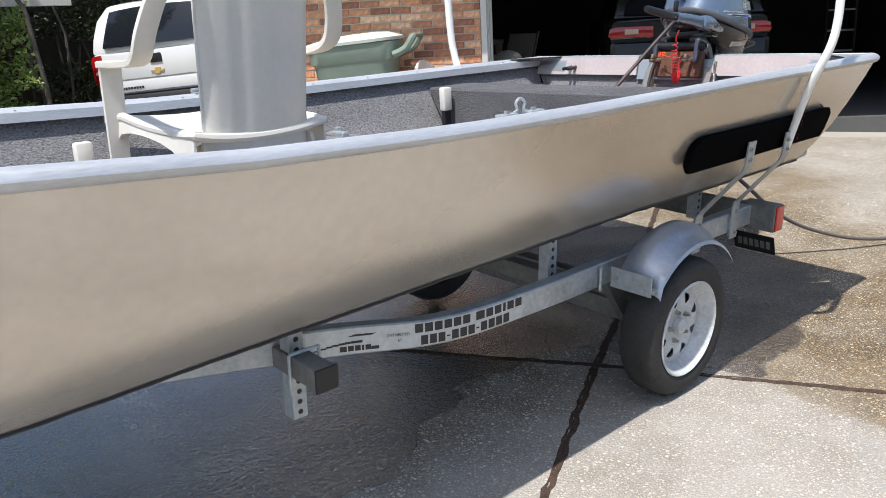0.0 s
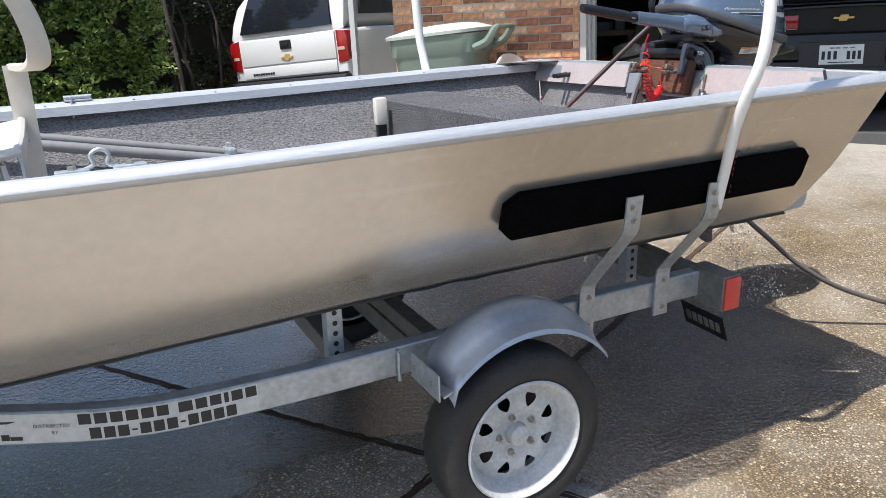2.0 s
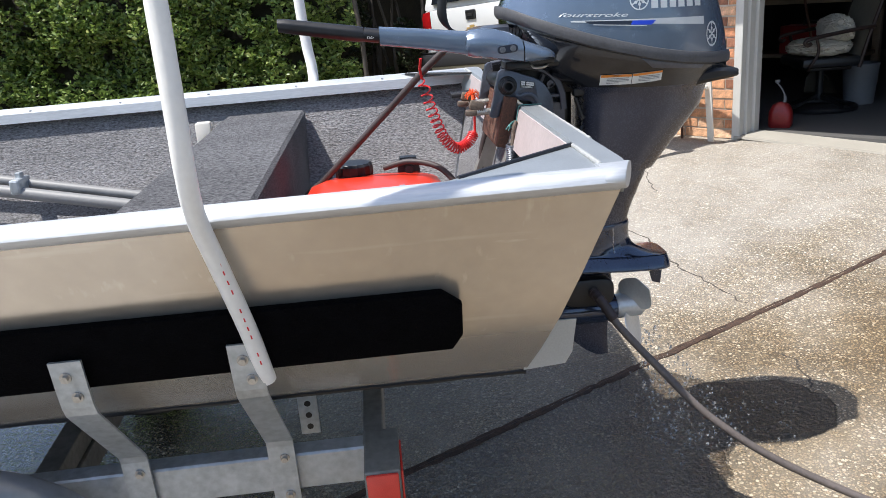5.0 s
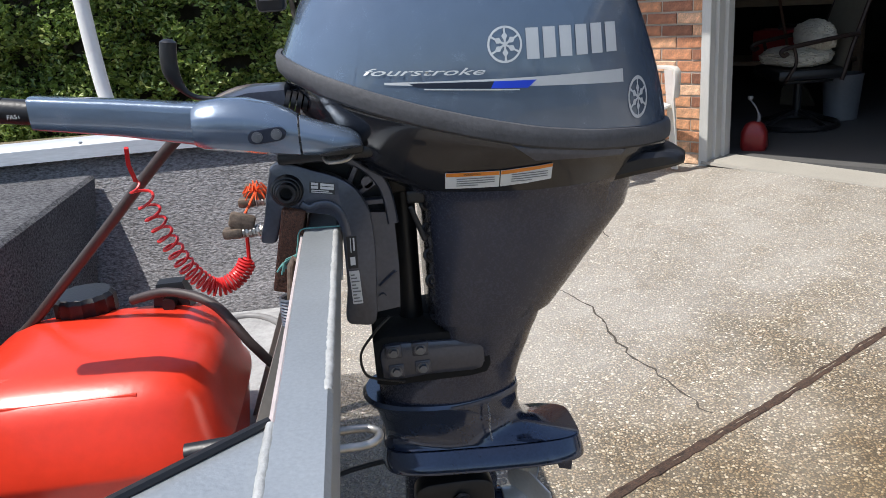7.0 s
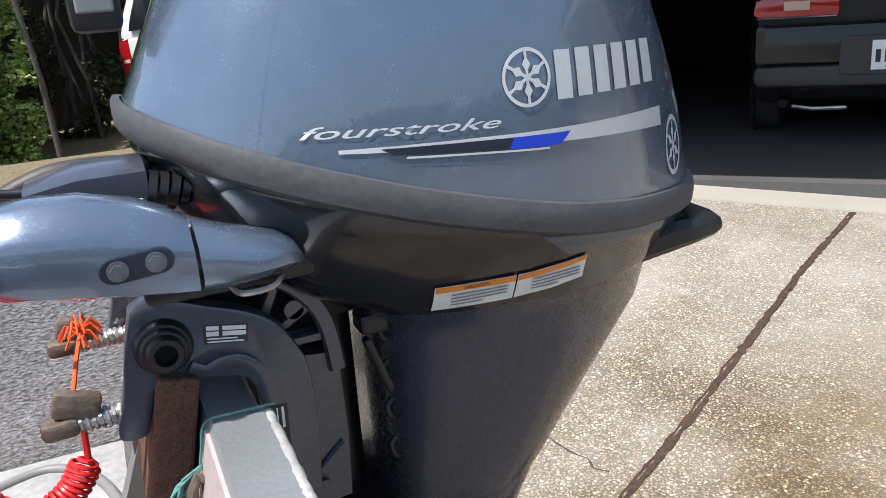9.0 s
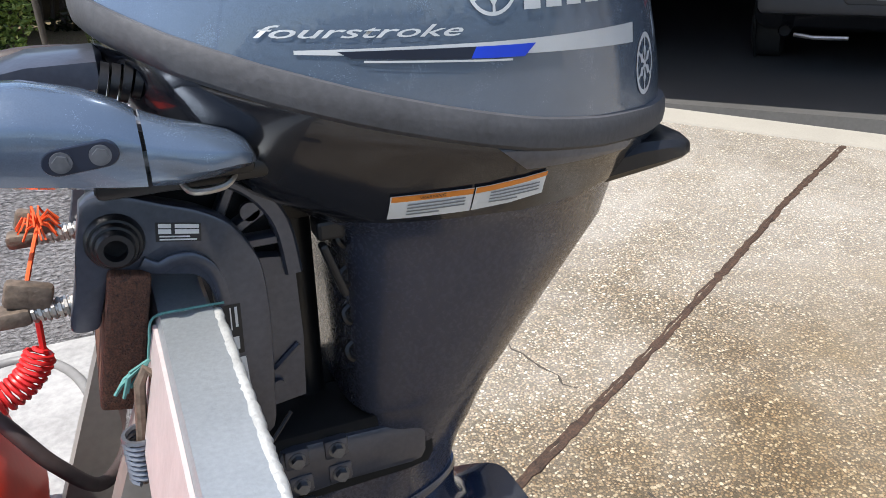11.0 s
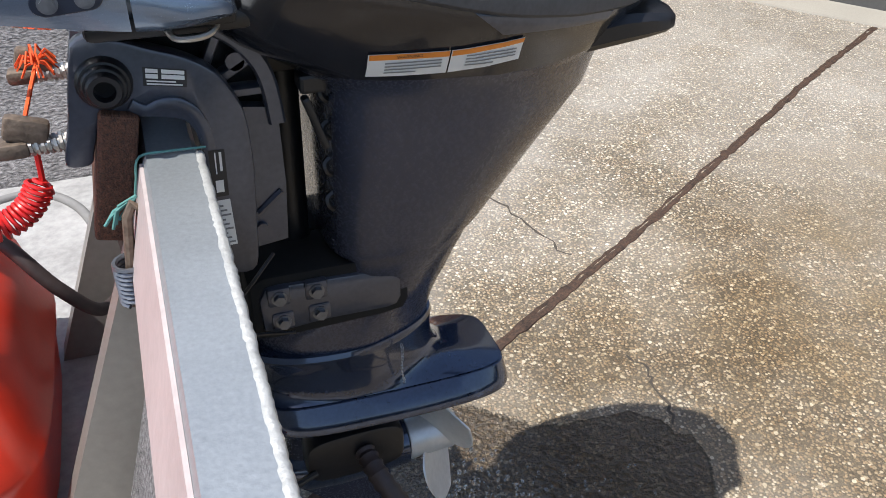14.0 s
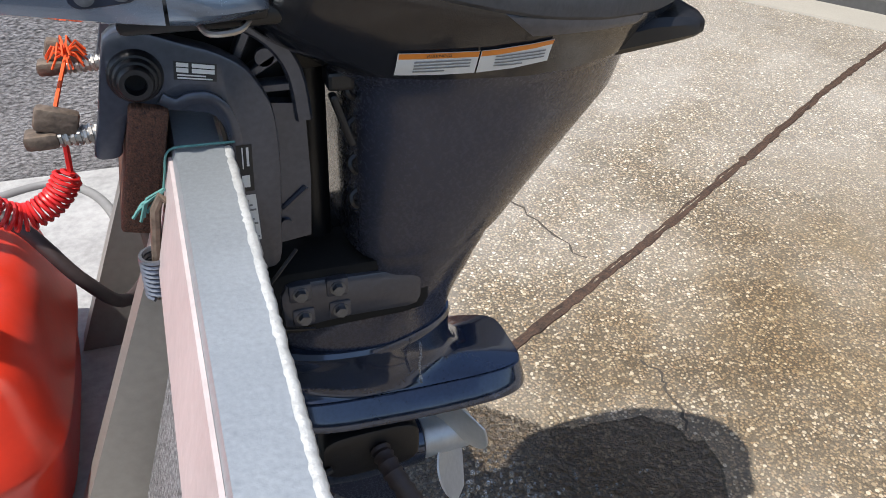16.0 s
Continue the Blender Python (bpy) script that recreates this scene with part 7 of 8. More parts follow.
# ---- hedge and trees ----
def leaf_mesh(name, count, where, size, seed, curl=0.25):
    """Many small bent leaves, each four corners and a fold, at places given by where(rng)."""
    rng = np.random.default_rng(seed)
    pts = where(rng, count)
    n = len(pts)
    d = rng.normal(size=(n, 3))
    d[:, 2] = np.abs(d[:, 2]) * 0.6
    d /= np.linalg.norm(d, axis=1)[:, None]
    s = np.cross(d, rng.normal(size=(n, 3)))
    s /= np.linalg.norm(s, axis=1)[:, None]
    up = np.cross(d, s)
    L = size * rng.uniform(0.6, 1.3, n)[:, None]
    W = L * 0.32
    v = np.empty((n, 4, 3))
    v[:, 0] = pts
    v[:, 1] = pts + d * L * 0.5 + s * W + up * L * curl
    v[:, 2] = pts + d * L
    v[:, 3] = pts + d * L * 0.5 - s * W + up * L * curl
    idx = np.arange(n) * 4
    tris = np.concatenate([np.stack([idx, idx + 1, idx + 2], 1), np.stack([idx, idx + 2, idx + 3], 1)], 1).reshape(-1, 3)
    me = bpy.data.meshes.new(name)
    me.from_pydata(v.reshape(-1, 3).tolist(), [], tris.tolist())
    return me


def leaf_material(name, dark, light, pale):
    m = bpy.data.materials.new(name)
    m.use_nodes = True
    n, l = m.node_tree.nodes, m.node_tree.links
    b = n["Principled BSDF"]
    geo, r = n.new("ShaderNodeNewGeometry"), n.new("ShaderNodeValToRGB")
    e = r.color_ramp.elements
    e.new(0.5), e.new(0.9)
    for el, (p, c) in zip(e, ((0.0, dark), (0.45, light), (0.85, light), (1.0, pale))):
        el.position, el.color = p, (*c, 1)
    l.new(geo.outputs["Random Per Island"], r.inputs[0]), l.new(r.outputs[0], b.inputs["Base Color"])
    b.inputs["Roughness"].default_value = 0.42
    tr = n.new("ShaderNodeBsdfTranslucent")
    l.new(r.outputs[0], tr.inputs[0])
    mx = n.new("ShaderNodeMixShader")
    mx.inputs[0].default_value = 0.35
    l.new(b.outputs[0], mx.inputs[1]), l.new(tr.outputs[0], mx.inputs[2])
    l.new(mx.outputs[0], n["Material Output"].inputs[0])
    return m


M_LEAF = leaf_material("hedge_leaves", (0.05, 0.1, 0.024), (0.21, 0.3, 0.07), (0.6, 0.66, 0.27))
# leaf colours darkened so the thicket reads as deep shade
M_THICKET = leaf_material("shade_dark_leaves", (0.014, 0.023, 0.009), (0.036, 0.05, 0.018), (0.16, 0.14, 0.08))
M_BARK = mat("grey_bark", (0.075, 0.064, 0.054), 0.9, 0, 0.3, 10, 60, 0.8, 50, stretch=(4, 4, 0.7))
# near-black brown of the solid blocks that stand in for shade behind leaves
M_SHADEMASS = mat("shaded_twigs", (0.035, 0.03, 0.02), 0.95, 0, 0.5, 6, 50, 0.8, 30)


def hedge_front(x):
    return 8.45 + 0.02 * (x + 1) + 0.22 * noise.noise((x * 0.9, 0, 3)) + 0.1 * noise.noise((x * 2.7, 5, 1))


def hedge_points(rng, count):
    out = []
    while len(out) < count:
        x, z, u = rng.uniform(-8.5, -0.55), rng.uniform(-0.1, 3.0), rng.random() ** 1.6
        lump = 0.32 * noise.noise((x * 1.6, z * 1.6, 7)) + 0.16 * noise.noise((x * 4.5, z * 4.5, 2))
        if noise.noise((x * 3.3, z * 3.3, 11)) < -0.28:
            continue
        y = hedge_front(x) + 0.25 + lump + u * 0.55 + 0.12 * max(0, z - 1.5)
        out.append((x, y, z))
    return np.array(out)


me = leaf_mesh("hedge", 52000, hedge_points, 0.075, 3)
me.materials.append(M_LEAF)
tagged(new("hedge", me), "tall sunlit hedge of small glossy green leaves", "hedge", kind="stuff")
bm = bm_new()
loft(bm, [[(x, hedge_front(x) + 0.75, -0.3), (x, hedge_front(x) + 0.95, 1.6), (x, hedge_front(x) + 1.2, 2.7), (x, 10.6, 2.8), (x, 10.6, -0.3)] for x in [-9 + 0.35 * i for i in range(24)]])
tagged(part("hedge_core", bm, M_SHADEMASS), "dark solid core standing in for shade inside the hedge", "hedge", kind="stuff")


def thicket_points(rng, count):
    out = []
    while len(out) < count:
        x, z = rng.uniform(-0.9, 3.4), rng.uniform(0.0, 3.1)
        if noise.noise((x * 2.0, z * 2.0, 31)) < -0.05:
            continue
        out.append((x, 10.4 + 0.4 * x + 0.7 * rng.random() + 0.5 * noise.noise((x, z, 2)), z))
    return np.array(out)


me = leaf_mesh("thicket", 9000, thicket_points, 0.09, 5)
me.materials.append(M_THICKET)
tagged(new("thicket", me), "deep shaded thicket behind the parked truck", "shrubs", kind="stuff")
bm = bm_new()
for i in range(26):
    r = random.Random(i)
    x = r.uniform(-1.0, 3.2)
    p = Vector((x, 10.5 + 0.4 * x + r.uniform(-0.2, 0.5), 0.0))
    pts = [p]
    for k in range(5):
        p = p + Vector((r.uniform(-0.22, 0.22), r.uniform(-0.1, 0.1), 0.75))
        pts.append(p)
    tube(bm, pts, [0.03 - 0.005 * k for k in range(6)], 6)
tagged(part("thicket_stems", bm, M_BARK), "thin grey stems in the shaded thicket", "shrubs", kind="stuff")
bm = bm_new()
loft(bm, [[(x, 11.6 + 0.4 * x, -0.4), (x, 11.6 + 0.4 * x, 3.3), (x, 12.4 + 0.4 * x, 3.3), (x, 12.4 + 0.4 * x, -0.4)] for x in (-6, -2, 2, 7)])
tagged(part("thicket_core", bm, M_SHADEMASS), "dark block standing in for shade behind the thicket", "backdrop", kind="structure")


def canopy_points(rng, count):
    out = []
    while len(out) < count:
        p = rng.uniform((-3.6, 8.3, 3.1), (-1.5, 10.0, 4.6))
        if noise.noise(tuple(p * 0.7)) > -0.05:
            out.append(p)
    return np.array(out)


tree = thing("tree", "slim grey-trunked tree with a leafy crown behind the hedge", "tree", Matrix.Translation((-0.52, 8.62, -0.1)))
bm = bm_new()
tube(bm, [(0.06, 0, 0), (0.03, 0, 1.0), (-0.06, 0, 1.9), (-0.5, 0.1, 2.8), (-1.1, 0.25, 3.6)], [0.034, 0.03, 0.028, 0.024, 0.016], 10)
for ang, z in ((2.4, 2.8), (3.1, 3.0), (3.8, 3.2), (2.8, 3.4)):
    tube(bm, [(-0.5 - 0.75 * (z - 2.8), 0.1 + 0.19 * (z - 2.8), z), (-0.8 + 0.6 * math.cos(ang), 0.3 + 0.6 * math.sin(ang), z + 0.4), (-1.2 + 1.1 * math.cos(ang), 0.4 + 1.1 * math.sin(ang), z + 0.9)], [0.03, 0.02, 0.008], 6)
part("trunk", bm, M_BARK, tree, "slim grey trunk", True)
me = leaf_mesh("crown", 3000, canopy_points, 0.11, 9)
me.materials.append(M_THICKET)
ob = new("crown", me)
ob.parent = tree
ob.matrix_parent_inverse = Matrix.Translation((-0.52, 8.62, -0.1)).inverted()



def far_wood_points(rng, count):
    out = []
    while len(out) < count:
        x, z = rng.uniform(-34, 34), rng.uniform(0.1, 1.0) ** 0.7 * 4.0
        if z > 2.9 + 0.9 * noise.noise((x * 0.22, 3, 0)) + 0.5 * noise.noise((x * 0.9, 7, 0)) or noise.noise((x * 0.5, z * 0.7, 9)) < -0.3:
            continue
        out.append((x, -14.5 - 2.0 * rng.random() + 0.6 * noise.noise((x * 0.4, z * 0.5, 2)), z - 0.9))
    return np.array(out)


# out of view; added to darken the low sky and its reflections
me = leaf_mesh("unseen_wood", 9000, far_wood_points, 0.5, 21)
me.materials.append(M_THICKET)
tagged(new("unseen_wood", me), "unseen leafy trees and shrubs added to darken the low sky opposite", "trees", kind="stuff")
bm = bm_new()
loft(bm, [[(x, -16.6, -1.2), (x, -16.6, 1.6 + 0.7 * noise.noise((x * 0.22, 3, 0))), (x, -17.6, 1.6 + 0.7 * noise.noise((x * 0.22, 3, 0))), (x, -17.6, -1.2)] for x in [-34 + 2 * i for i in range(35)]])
tagged(part("wood_core", bm, M_SHADEMASS), "dark block standing in for shade behind the unseen trees", "backdrop", kind="structure")

# ---- truck, car and yard things ----
M_WHITEP = mat("white_car_paint", (0.62, 0.63, 0.635), 0.25, 0, 0.03, 3, 60, coat=0.5)
M_BLACKP = mat("black_car_paint", (0.012, 0.012, 0.014), 0.25, 0.0, 0.1, 5, 200, coat=0.15, spec=0.3)
M_TINT = mat("tinted_glass", (0.01, 0.012, 0.016), 0.06, 0, 0.1, 3, 40)
M_CHROME = mat("chrome", (0.7, 0.7, 0.7), 0.12, 1.0, 0.05, 10, 80)
M_GOLD = mat("gold_badge", (0.62, 0.42, 0.16), 0.35, 0.5, 0.1, 30, 120)
M_GREYTRIM = mat("grey_bumper_plastic", (0.024, 0.024, 0.027), 0.55, 0, 0.12, 12, 90, 0.1, 120)
M_LENS = mat("tail_lens", (0.3, 0.007, 0.009), 0.15, 0, 0.15, 30, 90, 0.1, 60, coat=0.6)
M_LENSW = mat("clear_lens", (0.55, 0.4, 0.32), 0.15, 0, 0.1, 30, 90, coat=0.5)
M_PLATE = mat("plate_white", (0.7, 0.74, 0.74), 0.4, 0, 0.05)
M_BIN = mat("bin_green", (0.17, 0.22, 0.18), 0.5, 0, 0.1, 8, 80, 0.06, 90)
M_LID = mat("bin_lid_faded", (0.5, 0.55, 0.5), 0.5, 0, 0.08, 6, 70, 0.06, 80)
M_TOWEL = mat("pink_terry", (0.62, 0.24, 0.3), 0.95, 0, 0.12, 20, 200, 0.8, 180)
# fleece, sling, brown metal, bucket and toolbox red are darkened for the dim garage
M_FLEECE = mat("cream_fleece", (0.5, 0.46, 0.38), 0.95, 0, 0.08, 20, 120, 1.0, 60)
M_SLING = mat("tan_sling", (0.15, 0.135, 0.105), 0.85, 0, 0.12, 20, 200, 0.4, 300)
M_BROWNM = mat("brown_metal", (0.03, 0.016, 0.012), 0.45, 0.3, 0.2, 20, 120)
M_BUCKET = mat("dimmed_pale_bucket", (0.15, 0.155, 0.165), 0.5, 0, 0.06, 6, 60)
M_PLY = mat("bench_wood", (0.2, 0.14, 0.09), 0.75, 0, 0.3, 12, 90, 0.3, 60, stretch=(1, 8, 8))
M_TOOLRED = mat("red_toolbox_paint", (0.22, 0.014, 0.014), 0.4, 0, 0.15, 10, 80)
M_CANBLUE = mat("blue_tin", (0.02, 0.09, 0.4), 0.35, 0.2, 0.1, 20, 80)
M_POST = mat("grey_painted_post", (0.5, 0.52, 0.53), 0.5, 0.2, 0.1, 8, 60, 0.05, 60)


def rrect(hw, z0, z1, r, y, n=4):
    """A rounded rectangle standing across y."""
    out = []
    for cx, cz, a0 in ((hw - r, z1 - r, 0), (r - hw, z1 - r, 90), (r - hw, z0 + r, 180), (hw - r, z0 + r, 270)):
        for k in range(n + 1):
            a = radians(a0 + 90 * k / n)
            out.append(Vector((cx + r * math.cos(a), y, cz + r * math.sin(a))))
    return out


def shell(bm, stations, n=4):
    loft(bm, [rrect(hw, z0, z1, r, y, n) for y, hw, z0, z1, r in stations])


def wheel_of(car, x, y, z, r, s, w=0.2):
    bm = bm_new()
    rows = []
    for k in range(32):
        a = math.tau * k / 32
        rows.append([(x + s * dx, y + rr * math.cos(a), z + rr * math.sin(a)) for dx, rr in ((0, r * 0.64), (0.012, r * 0.85), (-0.01, r), (-w + 0.01, r), (-w, r * 0.85), (-w + 0.02, r * 0.64))])
    loft(bm, rows, True, False, True)
    wheel = part("wheel", bm, M_RUBBER, car, "black rubber tyre on a bright rim", True)
    bm = bm_new()
    disc(bm, (x - s * 0.03, y, z), (-s, 0, 0), r * 0.635, 0.04, 24)
    disc(bm, (x - s * 0.006, y, z), (-s, 0, 0), r * 0.16, 0.03, 12)
    for k in range(5):
        a = math.tau * k / 5
        tube(bm, [(x - s * 0.012, y + r * 0.12 * math.cos(a), z + r * 0.12 * math.sin(a)), (x - s * 0.012, y + r * 0.6 * math.cos(a), z + r * 0.6 * math.sin(a))], 0.03, 8)
    part("rim", bm, M_CHROME, wheel, "", True)


def badge(bm, x, y, z, w, h):
    """A plain slanted cross."""
    pts = [(-1, -0.35), (-0.42, -0.35), (-0.45, -1), (0.32, -1), (0.35, -0.35), (0.9, -0.35), (1, 0.35), (0.42, 0.35), (0.45, 1), (-0.32, 1), (-0.35, 0.35), (-0.9, 0.35)]
    prism(bm, [(px * w / 2, pz * h / 2) for px, pz in pts], 0.014, Matrix.Translation((x, y, z)) @ Matrix.Rotation(radians(90), 4, "X"), 0.003)


# pickup with a camper cap
truck = thing("pickup_truck", "white pickup truck with a tinted camper cap beside the house", "truck", at_house(-4.56, 2.15, -0.1, -3) @ Matrix.Rotation(radians(-3.6), 4, "Y"))
bm = bm_new()
shell(bm, [(0.03, 0.93, 0.62, 1.36, 0.05), (0.07, 0.955, 0.55, 1.375, 0.06), (1.0, 0.965, 0.5, 1.38, 0.06), (3.9, 0.965, 0.5, 1.34, 0.08), (5.2, 0.93, 0.5, 1.26, 0.15), (5.55, 0.85, 0.55, 1.15, 0.2)])
body = part("body", bm, M_WHITEP, truck, "", True)
bm = bm_new()
shell(bm, [(2.0, 0.93, 1.3, 1.42, 0.05), (2.06, 0.9, 1.3, 1.88, 0.12), (2.5, 0.86, 1.3, 1.95, 0.15), (3.3, 0.84, 1.3, 1.93, 0.15), (4.1, 0.88, 1.3, 1.36, 0.05)])
part("cab", bm, M_WHITEP, truck, "", True)
bm = bm_new()
shell(bm, [(0.05, 0.93, 1.37, 1.42, 0.02), (0.1, 0.925, 1.37, 1.60, 0.05), (0.2, 0.9, 1.37, 1.84, 0.1), (0.34, 0.86, 1.37, 2.0, 0.16), (0.8, 0.86, 1.37, 2.06, 0.18), (1.98, 0.86, 1.37, 2.04, 0.18)])
cap = part("camper_cap", bm, M_WHITEP, truck, "white camper cap over the bed", True)
bm = bm_new()
rows = []
for j in range(9):
    v = j / 8
    z = 1.44 + 0.5 * v
    y = 0.02 + 0.17 * v ** 1.3
    hw = (0.76 - 0.1 * v)
    rows.append([(u * hw, y - 0.02 * (1 - u * u), z - 0.03 * u * u * v) for u in [-1 + i / 5 for i in range(11)]])
loft(bm, rows, False, False)
loft(bm, [[(x, y + 0.02, z) for x, y, z in r] for r in rows], False, False)
glass = part("rear_window", bm, M_TINT, truck, "dark tinted lift-up window", True)
bm = bm_new()
box(bm, (-0.06, 0.028, 1.475), (0.06, 0.05, 1.505), None, 0.004)
part("latch", bm, M_GREYTRIM, glass)
for x in (-0.66, 0.62):
    bm = bm_new()
    box(bm, (x, 0.034, 1.5), (x + 0.06, 0.056, 1.515), None, 0.003)
    part("hinge", bm, M_CHROME, glass)
bm = bm_new()
for k in range(4):
    box(bm, (-0.1 + 0.05 * k, 0.036, 1.54), (-0.06 + 0.05 * k, 0.056, 1.575), None, 0.002)
part("maker_lettering", bm, M_LABEL, glass, "white maker lettering as plain bars")
bm = bm_new()
for k in range(9):
    box(bm, (-0.16 + 0.045 * k, 0.16, 1.80), (-0.12 + 0.045 * k, 0.2, 1.845), None, 0.002)
part("window_sticker", bm, M_LABEL, glass, "white sticker of plain bars")
bm = bm_new()
prism(bm, [(-0.79, 1.0), (0.79, 1.0), (0.795, 1.35), (-0.795, 1.35)], 0.03, Matrix.Translation((0, 0.034, 0)) @ Matrix.Rotation(radians(90), 4, "X"), 0.012)
prism(bm, [(-0.78, 0.83), (0.78, 0.83), (0.785, 0.985), (-0.785, 0.985)], 0.024, Matrix.Translation((0, 0.034, 0)) @ Matrix.Rotation(radians(90), 4, "X"), 0.01)
gate = part("tailgate", bm, M_WHITEP, truck, "", True)
bm = bm_new()
box(bm, (-0.09, -0.018, 1.19), (0.09, 0.01, 1.31), None, 0.012)
part("gate_handle", bm, M_BLACK, gate, "black recessed handle")
bm = bm_new()
box(bm, (-0.05, -0.028, 1.225), (0.05, -0.019, 1.265), None, 0.006)
part("handle_lever", bm, M_VOID, gate)
bm = bm_new()
badge(bm, 0.0, 0.002, 1.08, 0.2, 0.085)
part("emblem", bm, M_GOLD, gate, "gold cross emblem")
bm = bm_new()
for k in range(9):
    box(bm, (-0.62 + 0.042 * k, 0.0, 0.87), (-0.59 + 0.042 * k, 0.012, 0.9), None, 0.002)
part("model_lettering", bm, M_BLACK, gate, "small black lettering as plain bars")
for s in (-1, 1):
    bm = bm_new()
    prism(bm, [(s * x, z) for x, z in ((0.81, 0.93), (0.94, 0.95), (0.975, 1.0), (0.977, 1.28), (0.95, 1.345), (0.81, 1.36))], 0.3, Matrix.Translation((0, 0.315, 0)) @ Matrix.Rotation(radians(90), 4, "X"), 0.014)
    lamp = part("tail_light", bm, M_LENS, truck, "red tail light", True)
    bm = bm_new()
    box(bm, (s * 0.88 - 0.05, 0.008, 1.1), (s * 0.88 + 0.05, 0.014, 1.14), None, 0.002)
    part("reversing_lens", bm, M_LENSW, lamp)
bm = bm_new()
box(bm, (-0.97, -0.1, 0.62), (0.97, 0.06, 0.8), None, 0.03)
part("bumper", bm, M_GREYTRIM, truck, "", True)
bm = bm_new()
box(bm, (-0.95, -0.09, 0.801), (0.95, 0.03, 0.822), None, 0.008)
part("bumper_step", bm, M_BLACK, truck)
for s in (-1, 1):
    bm = bm_new()
    prism(bm, [(0.5, 1.55), (0.62, 1.86), (1.75, 1.86), (1.85, 1.55)], 0.02, Matrix.Translation((s * (0.9 if s > 0 else 0.88), 0, 0)) @ Matrix(((0, 0, 1, 0), (1, 0, 0, 0), (0, 1, 0, 0), (0, 0, 0, 1))) @ Matrix.Rotation(0, 4, "X"), 0.004)
    part("side_window", bm, M_TINT, truck, "dark cap window")
    bm = bm_new()
    prism(bm, [(2.2, 1.42), (2.4, 1.84), (3.25, 1.84), (3.75, 1.42)], 0.02, Matrix.Translation((s * (0.9 if s > 0 else 0.88), 0, 0)) @ Matrix(((0, 0, 1, 0), (1, 0, 0, 0), (0, 1, 0, 0), (0, 0, 0, 1))), 0.004)
    part("cab_window", bm, M_TINT, truck, "dark cab window")
    for y in (1.75, 4.75):
        # black disc proud of the truck's side paints in the shaded wheel well
        bm = bm_new()
        disc(bm, (s * 0.95, y, 0.5), (s, 0, 0), 0.45, 0.02, 32)
        part("wheel_arch", bm, M_VOID, truck, "black disc standing in for the shaded wheel well")
        wheel_of(truck, s * 0.985, y, 0.39, 0.385, s, 0.24)
for s in (-1, 1):
    bm = bm_new()
    box(bm, (s * 1.06 - 0.1, 3.55, 1.38), (s * 1.06 + 0.1, 3.68, 1.56), None, 0.03)
    part("mirror", bm, M_WHITEP, truck, "", True)

# car in the garage
car = thing("parked_car", "black car with red tail lights backed nose-in to the garage", "car", at_house(2.14, 1.0, FLOOR_Z))
bm = bm_new()
shell(bm, [(0.05, 0.84, 0.42, 1.05, 0.08), (0.12, 0.885, 0.34, 1.08, 0.1), (0.6, 0.91, 0.24, 1.1, 0.1), (3.3, 0.91, 0.24, 1.06, 0.1), (4.2, 0.87, 0.26, 0.95, 0.16), (4.6, 0.76, 0.34, 0.8, 0.2)])
part("body", bm, M_BLACKP, car, "", True)
bm = bm_new()
shell(bm, [(0.12, 0.80, 1.04, 1.12, 0.03), (0.28, 0.75, 1.04, 1.48, 0.12), (0.5, 0.72, 1.04, 1.6, 0.16), (2.2, 0.72, 1.04, 1.62, 0.18), (3.2, 0.78, 1.0, 1.12, 0.04)])
part("cabin", bm, M_BLACKP, car, "", True)
bm = bm_new()
loft(bm, [[(u * (0.7 - 0.08 * v), 0.1 + 0.19 * v - 0.03 * (1 - u * u), 1.1 + 0.36 * v) for u in [-1 + i / 4 for i in range(9)]] for v in [j / 5 for j in range(6)]], False, False)
part("rear_window", bm, M_TINT, car, "", True)
bm = bm_new()
loft(bm, [[(u * 0.74, y - 0.05 * (1 - u * u) + 0.02 * u * u, z - 0.015 * u * u) for u in [-1 + i / 5 for i in range(11)]] for y, z in ((0.08, 1.035), (0.01, 1.045), (0.012, 1.06), (0.09, 1.07))], False, False)
part("spoiler", bm, M_BLACKP, car, "glossy lip under the rear window", True)
bm = bm_new()
shell(bm, [(-0.02, 0.80, 0.58, 0.80, 0.02), (0.0, 0.85, 0.565, 0.82, 0.04), (0.2, 0.905, 0.56, 0.83, 0.04)])
bumper = part("bumper", bm, M_BLACKP, car, "", True)
bm = bm_new()
shell(bm, [(-0.035, 0.78, 0.44, 0.555, 0.03), (-0.005, 0.85, 0.425, 0.563, 0.05), (0.3, 0.9, 0.42, 0.563, 0.05)])
part("bumper_skirt", bm, M_GREYTRIM, car, "dull grey lower bumper", True)
bm = bm_new()
prism(bm, [(-0.34, 0.5), (0.34, 0.5), (0.36, 0.52), (0.36, 0.72), (0.35, 0.735), (-0.35, 0.735), (-0.36, 0.72), (-0.36, 0.52)], 0.02, Matrix.Translation((0, -0.024, 0)) @ Matrix.Rotation(radians(90), 4, "X"), 0.005)
part("plate_recess", bm, M_GREYTRIM, car)
bm = bm_new()
prism(bm, [(-0.185, 0.53), (0.185, 0.53), (0.185, 0.705), (-0.185, 0.705)], 0.004, Matrix.Translation((0, -0.046, 0)) @ Matrix.Rotation(radians(90), 4, "X"))
plate = part("number_plate", bm, M_PLATE, car, "white number plate with dark plain bars")
bm = bm_new()
for x in (-0.15, -0.1, -0.05, 0.06, 0.105, 0.15):
    box(bm, (x - 0.014, -0.053, 0.575), (x + 0.014, -0.051, 0.65))
